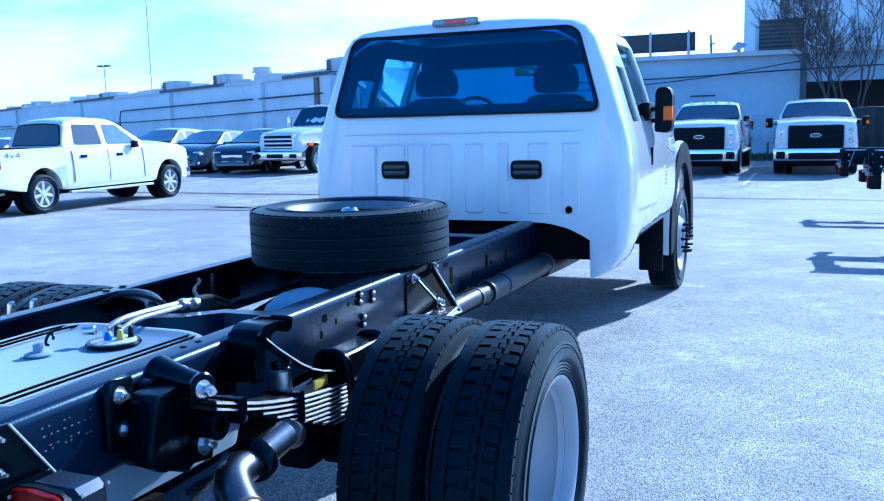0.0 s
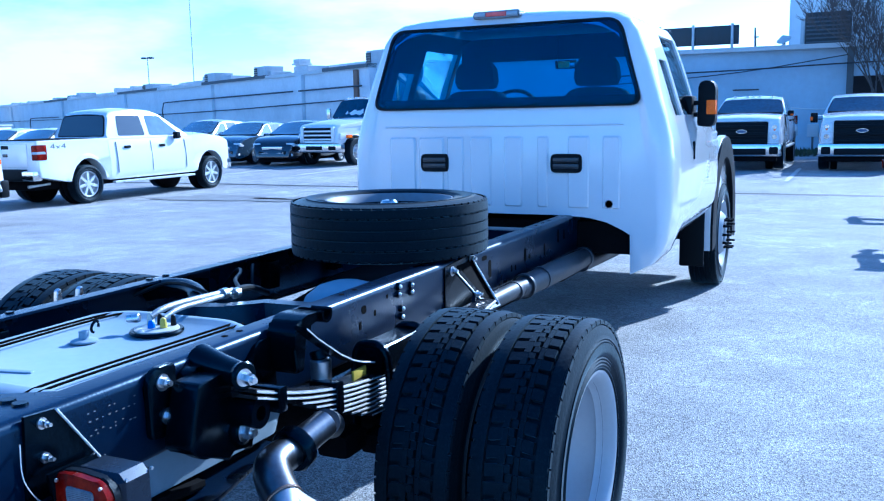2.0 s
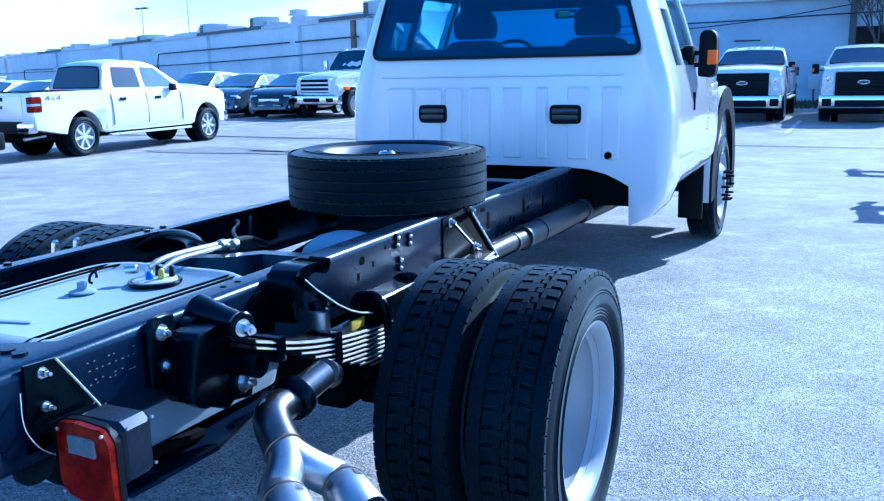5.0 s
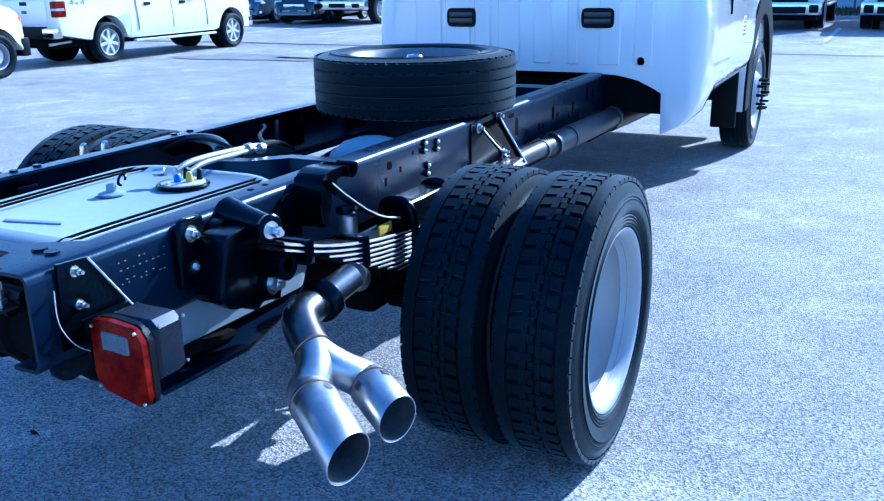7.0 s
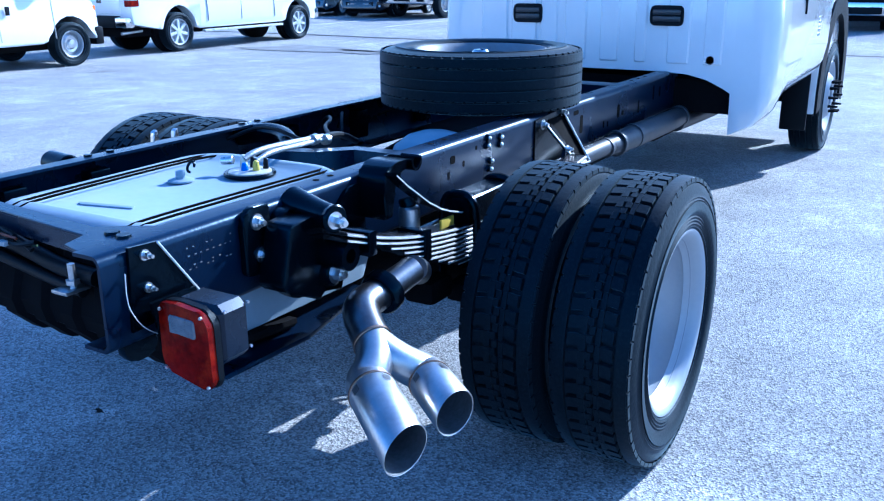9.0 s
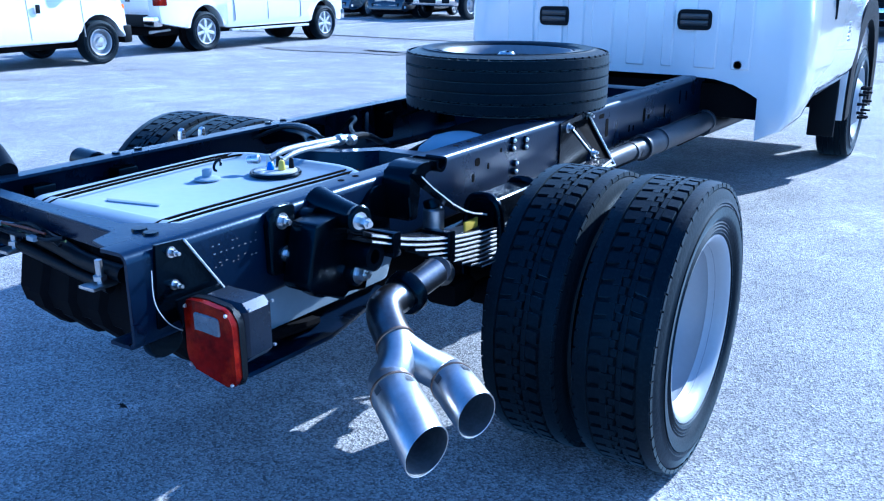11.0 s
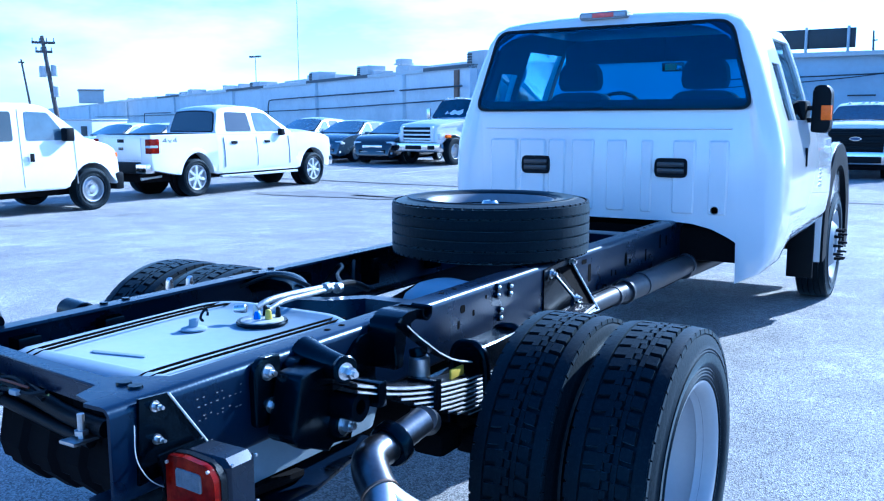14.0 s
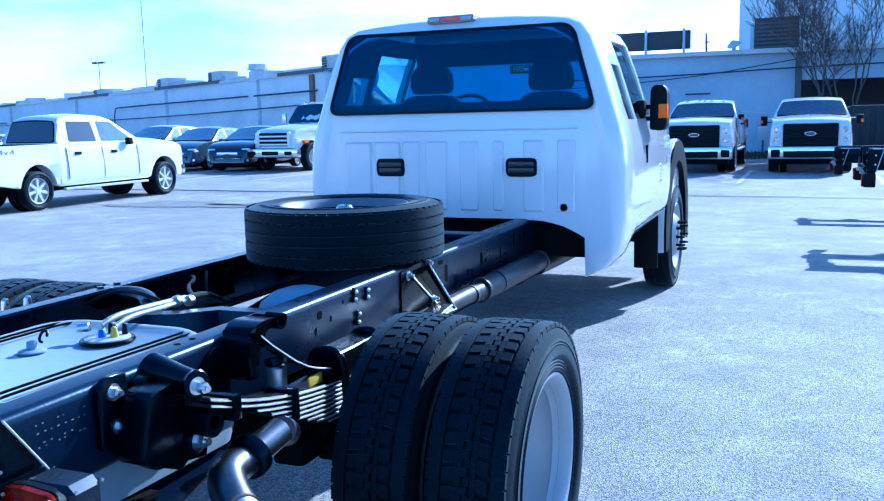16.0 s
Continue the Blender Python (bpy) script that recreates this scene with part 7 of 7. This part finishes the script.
tube(bm, [(*on_wall(s, 0.30), z) for s, z in ((0, 2.28), (18, 1.95), (36, 1.85), (60, 1.75), (90, 1.7))], 0.035, 6, smooth=1)
part("wall_cable", bm, PIPE, wl)
wall_box("electrical_box", 26.6, 28.1, 0.0, 0.5, 0.5, 1.5, PIPE, wl, 0.02)
# shrubs along the wall foot
SHRUB = mat("dark_shrub", (0.05, 0.07, 0.05), 0.9, vary=0.4, scale=3)
random.seed(5)
bm = bmesh.new()
for i in range(1300):
    s = random.choice((random.uniform(3, 24), random.uniform(3, 24), random.uniform(24, 70)))
    p = on_wall(s, random.uniform(0.4, 1.6))
    z = GZ + random.uniform(0.0, 1.25) * (0.6 + 0.4 * math.sin(s * 1.3) ** 2)
    r = random.uniform(0.08, 0.22)
    m = Matrix.Translation((p.x, p.y, z)) @ Euler((random.uniform(0, 3), random.uniform(0, 3), random.uniform(0, 3))).to_matrix().to_4x4()
    q = [m @ Vector(c) for c in ((-r, -r * 0.5, 0), (r, -r * 0.4, 0.02), (r * 0.2, r, -0.02))]
    bm.faces.new([bm.verts.new(c) for c in q])
tagged(part("shrubs", bm, SHRUB, smooth=0), "dark scrubby growth along the wall foot", "shrub", kind="stuff")


def roof_unit(s, o, w, d, h, z0=3.76):
    """A rooftop air unit: pale case with a dark louvred end."""
    t = thing("rooftop_unit", "pale metal rooftop air-conditioning unit with dark louvres", "air conditioner", "rooftop units")
    bm = bmesh.new()
    box(bm, -w / 2, w / 2, -d / 2, d / 2, 0, h, 0.03)
    part("case", bm, UNIT, t)
    for k in range(6):
        bm = bmesh.new()
        box(bm, -w / 2 - 0.03, -w / 2, -d * 0.45, d * 0.45, h * (0.08 + 0.14 * k), h * (0.19 + 0.14 * k), 0.0)
        part("louvre", bm, PIPE, t)
        bm = bmesh.new()
        box(bm, -w * 0.5, -w * 0.22, -d / 2 - 0.03, -d / 2, h * (0.08 + 0.14 * k), h * (0.19 + 0.14 * k), 0.0)
        part("louvre", bm, PIPE, t)
    p = on_wall(s, o)
    t.matrix_world = pose(p.x, p.y, z0 - FALL * s, 0, 0, TW + 180)
    return t


for s, o, w, d, h in ((1.0, -1.6, 1.5, 1.2, 0.9), (13.4, -1.6, 1.5, 1.2, 0.85), (20.6, -1.6, 1.6, 1.3, 0.85), (33.0, -2, 2.2, 1.5, 0.7), (57.0, -3, 2.4, 1.6, 0.7)):
    roof_unit(s, o, w, d, h)
t = thing("roof_vent", "pale square rooftop exhaust vent with cap", "vent")
for z0, z1, r in ((0, 0.85, 0.30), (0.85, 0.95, 0.45), (0.95, 1.2, 0.38)):
    bm = bmesh.new()
    box(bm, -r, r, -r, r, z0, z1, 0.03)
    part("section", bm, UNIT, t)
p = on_wall(11.8, -3.0)
t.matrix_world = pose(p.x, p.y, 3.72, 0, 0, TW)

# low clutter along the warehouse roof
random.seed(12)
for k in range(16):
    s = 8 + 4.6 * k + random.uniform(-1, 1)
    w_, h_ = random.uniform(0.5, 2.2), random.uniform(0.15, 0.5)
    cl = wall_box("roof_curb", s, s + w_, -2.6, -1.2, 3.72, 3.98 + h_, random.choice((UNIT, PALEMETAL, UNIT)), wl, 0.02)

# right-hand building
wr, *_ = wall_run("wall_north", -19.6, 35.8, 1.30, 36.2, GZ - 0.3, 3.70, 0.4, BLUEWALL, "blue-grey painted block building wall behind the trucks")
bm = bmesh.new()
box(bm, -19.6, 14.0, 35.75, 36.6, 3.70, 3.88, 0.0)
part("coping", bm, PALEMETAL, wr, "pale roof edge")
bm = bmesh.new()
box(bm, 1.30, 14.0, 36.1, 36.5, 2.62, 3.70)
part("lintel", bm, BLUEWALL, wr)
# dock interior: the shade inside is put into its dark colour
bm = bmesh.new()
box(bm, 1.30, 14.0, 41.0, 41.3, GZ - 0.3, 3.7)
box(bm, 1.30, 14.0, 36.5, 41.0, 3.4, 3.6)
part("dock_recess", bm, mat("shaded_dock_wall", (0.05, 0.045, 0.045), 0.9, vary=0.2), wr, "dark recessed loading dock")
bm = bmesh.new()
box(bm, 1.18, 1.42, 35.95, 36.12, GZ - 0.3, 3.7, 0.01)
part("corner_post", bm, COPING, wr)
for pts, r in (([(-8, 35.6, 2.9), (-3, 35.6, 2.95), (1.2, 35.6, 3.1), (6, 35.6, 3.15)], 0.03), ([(-9, 35.5, 2.5), (-3, 35.5, 2.8), (1.2, 35.5, 3.4)], 0.022)):
    bm = bmesh.new()
    tube(bm, pts, r, 6, smooth=2)
    part("wall_cable", bm, PIPE, wr, "dark cable across the wall")
bm = bmesh.new()
box(bm, -3.0, -2.0, 35.86, 35.9, 2.16, 2.22)
part("wall_strip", bm, PIPE, wr)
bm = bmesh.new()
tube(bm, [(-0.95, 35.4, 1.47), (-0.2, 35.4, 1.38), (0.65, 35.4, 1.35), (3.2, 35.4, 1.53), (7, 35.4, 1.62)], 0.022, 6, smooth=2)
part("wall_cable", bm, PALEMETAL, wr, "thin pale cable")
bm = bmesh.new()
box(bm, -0.12, 0.28, 35.3, 35.7, 0.30, 0.80, 0.02)
mb = tagged(part("meter_box", bm, UNIT), "pale meter box on a post by the wall", "box")
bm = bmesh.new()
box(bm, 0.04, 0.12, 35.4, 35.5, GZ - 0.05, 0.31, 0.0)
part("post", bm, COPING, mb)
tall = thing("tall_building", "pale flat-sided tall building beyond the roof", "building")
bm = bmesh.new()
box(bm, -1.55, 22, 44, 60, 0, 9.5, 0.02)
part("wall", bm, mat("pale_render", (0.78, 0.80, 0.82), 0.8, vary=0.04, scale=0.5), tall)
bb = thing("rooftop_billboard", "dark rear side of a rooftop billboard", "billboard")
bm = bmesh.new()
box(bm, -9.0, -3.05, 37.6, 37.8, 4.15, 4.93, 0.01)
part("panel", bm, PIPE, bb)
for x in (-7.9, -6.3, -4.9, -3.3):
    bm = bmesh.new()
    box(bm, x - 0.05, x + 0.05, 37.45, 37.6, 3.85, 5.0, 0.005)
    part("post", bm, UNIT, bb)
    bm = bmesh.new()
    box(bm, x - 0.04, x + 0.04, 37.6, 38.6, 3.86, 3.94)
    part("foot", bm, COPING, bb)
ru = thing("rooftop_box", "large dark square rooftop equipment box", "air conditioner")
bm = bmesh.new()
box(bm, -0.45, 1.25, 37.2, 38.6, 3.88, 5.2, 0.02)
part("case", bm, PIPE, ru)
bm = bmesh.new()
box(bm, -0.62, -0.46, 37.3, 38.4, 3.88, 5.0, 0.02)
part("end_panel", bm, PALEMETAL, ru)
for i in range(7):
    bm = bmesh.new()
    box(bm, -0.40, 1.20, 37.16, 37.2, 4.0 + 0.16 * i, 4.06 + 0.16 * i)
    part("slat", bm, COPING, ru)
bm = bmesh.new()
cyl(bm, (-1.25, 37.4, 3.88), (-1.25, 37.4, 4.2), 0.08, n=12)
cyl(bm, (-1.25, 37.4, 4.2), (-1.30, 37.3, 4.36), 0.30, 0.05, n=16)
tagged(part("roof_dish", bm, PALEMETAL), "small pale rooftop vent hood", "vent")
bm = bmesh.new()
cyl(bm, (-2.35, 37.4, 3.88), (-2.38, 37.4, 4.75), 0.05, 0.035, n=10)
cyl(bm, (-2.42, 37.4, 4.35), (-2.22, 37.4, 4.38), 0.03, n=8)
tagged(part("roof_pipe", bm, COPING), "thin dark vent pipe on the roof", "pipe")
# dark container and fence behind the right pickup
bm = bmesh.new()
box(bm, 3.1, 9.0, 31.5, 34.0, GZ - 0.05, 1.55, 0.03)
dk = tagged(part("container", bm, mat("dark_green_container", (0.012, 0.018, 0.02), 0.6, vary=0.2)), "dark metal container beside the parked trucks", "container")
for i in range(16):
    bm = bmesh.new()
    box(bm, 3.15 + 0.35 * i, 3.33 + 0.35 * i, 31.44, 31.5, GZ, 1.5, 0.01)
    part("rib", bm, bpy.data.materials["dark_green_container"], dk)
# grass strip at the wall foot
GRASS = mat("dry_grass", (0.05, 0.065, 0.03), 0.9, vary=0.4, scale=8)
random.seed(2)
bm = bmesh.new()
for i in range(2600):
    x, y = random.uniform(-6, 9), random.uniform(31.2, 35.6)
    h = random.uniform(0.06, 0.22)
    a = random.uniform(0, 3.14)
    dx, dy = 0.05 * math.cos(a), 0.05 * math.sin(a)
    bm.faces.new([bm.verts.new(c) for c in ((x - dx, y - dy, GZ), (x + dx, y + dy, GZ), (x + random.uniform(-0.06, 0.06), y, GZ + h))])
tagged(part("grass", bm, GRASS, smooth=0), "rough dark grass strip along the wall", "grass", kind="stuff")

# bare tree
BARK = mat("bare_tree_bark", (0.085, 0.075, 0.068), 0.85, vary=0.3, scale=6)
tree = thing("bare_tree", "leafless tree with many thin upright branches", "tree")
random.seed(21)
trunk_bm, twig_bm = bmesh.new(), bmesh.new()


def branch(p, d, length, r, depth):
    n = 4
    pts, rs = [p.copy()], [r]
    for i in range(n):
        d = (d + Vector((random.gauss(0, 0.13), random.gauss(0, 0.13), random.gauss(0.03, 0.08)))).normalized()
        p = p + d * length / n
        pts.append(p.copy())
        rs.append(max(0.0065, r * (1 - 0.5 * (i + 1) / n)))
    tube(trunk_bm if depth < 2 else twig_bm, pts, rs, 6 if depth < 2 else 4, True, 0)
    if depth >= 5 or (depth == 4 and random.random() < 0.15):
        return
    for k in range(4 if depth < 4 else 3):
        i = random.choice((2, 3, 4)) if k else 4
        e = (d + Vector((random.gauss(0, 0.45), random.gauss(0, 0.45), random.gauss(0.25, 0.25)))).normalized()
        branch(pts[i], e, length * random.uniform(0.5, 0.75), max(0.0065, rs[i] * 0.72), depth + 1)


for k in range(4):
    branch(Vector((2.75 + 0.25 * (k - 1.5), 33.4 + 0.1 * (k % 2), GZ)), Vector(((k - 1.5) * 0.13, 0.0, 1)).normalized(), 2.6 + 0.2 * k, 0.060, 0)
part("trunk", trunk_bm, BARK, tree)
tagged(part("branchwork", twig_bm, BARK, tree), kind="stuff")

# poles
def pole(name, label, x, y, z1, r0, r1):
    bm = bmesh.new()
    cyl(bm, (0, 0, 0), (0, 0, z1), r0, r1, n=10)
    t = thing(name, label, "pole")
    part("post", bm, UNIT, t)
    t.location = (x, y, GZ)
    return t


lp = pole("lot_lamp", "twin-headed parking lot lamp on a slim pole", -52.7, 56.2, 6.9, 0.06, 0.045)
for s in (-1, 1):
    bm = bmesh.new()
    box(bm, s * 0.35 - 0.25, s * 0.35 + 0.25, -0.15, 0.15, 6.86, 7.02, 0.03)
    part("lamp_head", bm, COPING, lp)
pole("mast", "very tall thin pale mast", -46.8, 54.9, 28.0, 0.05, 0.03)
WOODPOLE = mat("weathered_pole_wood", (0.10, 0.09, 0.085), 0.9, vary=0.3)
up = thing("utility_pole", "dark wooden utility pole with crossarms and transformers", "utility pole")
bm = bmesh.new()
cyl(bm, (0.2, 0, 0), (-0.49, 0, 5.8), 0.13, 0.09, n=12)
part("post", bm, WOODPOLE, up)
for z, w in ((5.4, 0.55), (4.95, 0.4)):
    bm = bmesh.new()
    box(bm, -w - 0.43, w - 0.43, -0.06, 0.06, z, z + 0.12, 0.01)
    arm = part("crossarm", bm, WOODPOLE, up)
    for k in range(4):
        bm = bmesh.new()
        cyl(bm, (-0.43 - w * 0.9 + 0.6 * w * k, 0, z + 0.12), (-0.43 - w * 0.9 + 0.6 * w * k, 0, z + 0.30), 0.05, 0.03, n=8)
        part("insulator", bm, UNIT, arm)
for x, z in ((-0.55, 3.75), (0.0, 3.80), (0.02, 2.75)):
    bm = bmesh.new()
    cyl(bm, (x, 0, z), (x, 0, z + 0.55), 0.17, n=16, bevel=0.03)
    part("transformer", bm, UNIT, up)
up.matrix_world = pose(-38.95, 26.75, GZ, 0, 0, 54)
p2 = thing("utility_pole", "slim dark wooden utility pole far off", "utility pole")
bm = bmesh.new()
cyl(bm, (0, 0, 0), (-0.6, 0, 4.9), 0.08, 0.05, n=10)
part("post", bm, WOODPOLE, p2)
bm = bmesh.new()
box(bm, -0.75, -0.45, -0.05, 0.05, 4.7, 4.78)
part("crossarm", bm, WOODPOLE, p2)
p2.matrix_world = pose(-43.5, 28.7, GZ, 0, 0, 54)

# shed, and a small roof block beyond
sh = thing("portable_shed", "white boxy portable office shed", "shed")
bm = bmesh.new()
box(bm, -2.05, 0.0, 0.0, 1.8, 0.1, 1.58, 0.02)
part("wall", bm, mat("shed_panel", (0.78, 0.79, 0.80), 0.7, vary=0.05, scale=1.5), sh)
bm = bmesh.new()
box(bm, -2.1, 0.04, -0.04, 1.85, 1.58, 1.64, 0.02)
part("roof", bm, UNIT, sh)
bm = bmesh.new()
box(bm, -0.68, -0.30, -0.03, 0.0, 0.15, 1.35, 0.01)
part("door", bm, PIPE, sh)
sh.matrix_world = pose(-30.0, 21.95, GZ, 0, 0, 0)
rb = thing("roof_house", "pale flat-roofed block on the warehouse roof", "building")
bm = bmesh.new()
box(bm, -1.2, 1.4, -2, 2, 0, 1.35, 0.03)
part("wall", bm, UNIT, rb)
bm = bmesh.new()
box(bm, -1.3, 1.5, -2.2, 2.2, 1.35, 1.5, 0.03)
part("roof", bm, mat("tan_roof_edge", (0.32, 0.28, 0.25), 0.7), rb)
rb.matrix_world = pose(-85.7, 64.4, 3.2, 0, 0, 54)

# seam in the asphalt and worn bay lines
SEAM = mat("black_joint_sealant", (0.012, 0.012, 0.012), 0.7, vary=0.3)
bm = bmesh.new()
random.seed(3)
prev = None
for i in range(140):
    x = -45 + 0.5 * i
    y = 16.15 - 0.06 * max(0.0, x) + 0.06 * math.sin(x * 0.8) + random.uniform(-0.015, 0.015)
    w_ = random.uniform(0.10, 0.17)
    z = ground_z(x, y) + 0.004
    cur = [bm.verts.new((x, y - w_, z)), bm.verts.new((x, y + w_, z))]
    if prev:
        bm.faces.new((prev[0], cur[0], cur[1], prev[1]))
    prev = cur
tagged(part("ground_seam", bm, SEAM, smooth=0), "dark sealed joint across the asphalt", "seam", kind="structure")
LINE = mat("worn_line_paint", (0.55, 0.55, 0.55), 0.8, vary=0.3, scale=6, dirt=(0.3, 0.3, 0.3), dirt_amount=0.9, dirt_scale=5)
for x in (-22.6, -20.2, -17.9, -15.8, -13.2, -10.8, -0.1 + 0.4, 3.4, -2.9):
    bm = bmesh.new()
    box(bm, x - 0.05, x + 0.05, 19.6, 24.4, GZ + 0.001, GZ + 0.005)
    tagged(part("bay_line", bm, LINE, smooth=0), "worn white parking bay line", "line", kind="structure")

# dark stain and a scrap on the asphalt
STAIN = mat("oil_darkened_asphalt", (0.155, 0.155, 0.155), 0.8, vary=0.3, scale=4, dirt=(0.23, 0.23, 0.23), dirt_amount=0.9, dirt_scale=3)
random.seed(8)
for cx, cy, rx, ry in ((-10.3, 12.7, 1.7, 0.6), (-8.6, 12.9, 0.9, 0.35)):
    bm = bmesh.new()
    ring = []
    for i in range(40):
        a = 2 * math.pi * i / 40
        k = 1 + 0.25 * math.sin(3 * a + cx) + random.uniform(-0.14, 0.14)
        x, y = cx + rx * k * math.cos(a), cy + ry * k * math.sin(a)
        ring.append(bm.verts.new((x, y, ground_z(x, y) + 0.012)))
    c = bm.verts.new((cx, cy, ground_z(cx, cy) + 0.012))
    for i in range(40):
        bm.faces.new((c, ring[i], ring[(i + 1) % 40]))
    tagged(part("oil_stain", bm, STAIN, smooth=0), "dark oil stain on the asphalt", "stain", kind="structure")
bm = bmesh.new()
for i in range(9):
    a = 2 * math.pi * i / 9
    r = random.uniform(0.008, 0.018)
    q = [(0.012 * math.cos(a) + r * math.cos(b), 0.006 * math.sin(a) + r * 0.5 * math.sin(b), 0.004 + 0.008 * abs(math.sin(a + b))) for b in (0, 2.1, 4.2)]
    bm.faces.new([bm.verts.new(p) for p in q])
bmesh.ops.solidify(bm, geom=list(bm.faces), thickness=0.002)
sc = tagged(part("leaf_scrap", bm, mat("dark_dry_leaf", (0.02, 0.018, 0.014), 0.8, vary=0.4)), "small dark crumpled leaf on the asphalt", "leaf")
sc.location = (-0.42, -0.665, 0.001)

# plain building across the lot, behind the camera's place
bm = bmesh.new()
box(bm, -48.0, -13.4, -30.0, -24.0, -0.3, 6.65)
tagged(part("wall_south", bm, mat("tan_render", (0.48, 0.42, 0.34), 0.85, vary=0.06, scale=0.6)), "plain tan building across the lot", "wall", kind="structure")
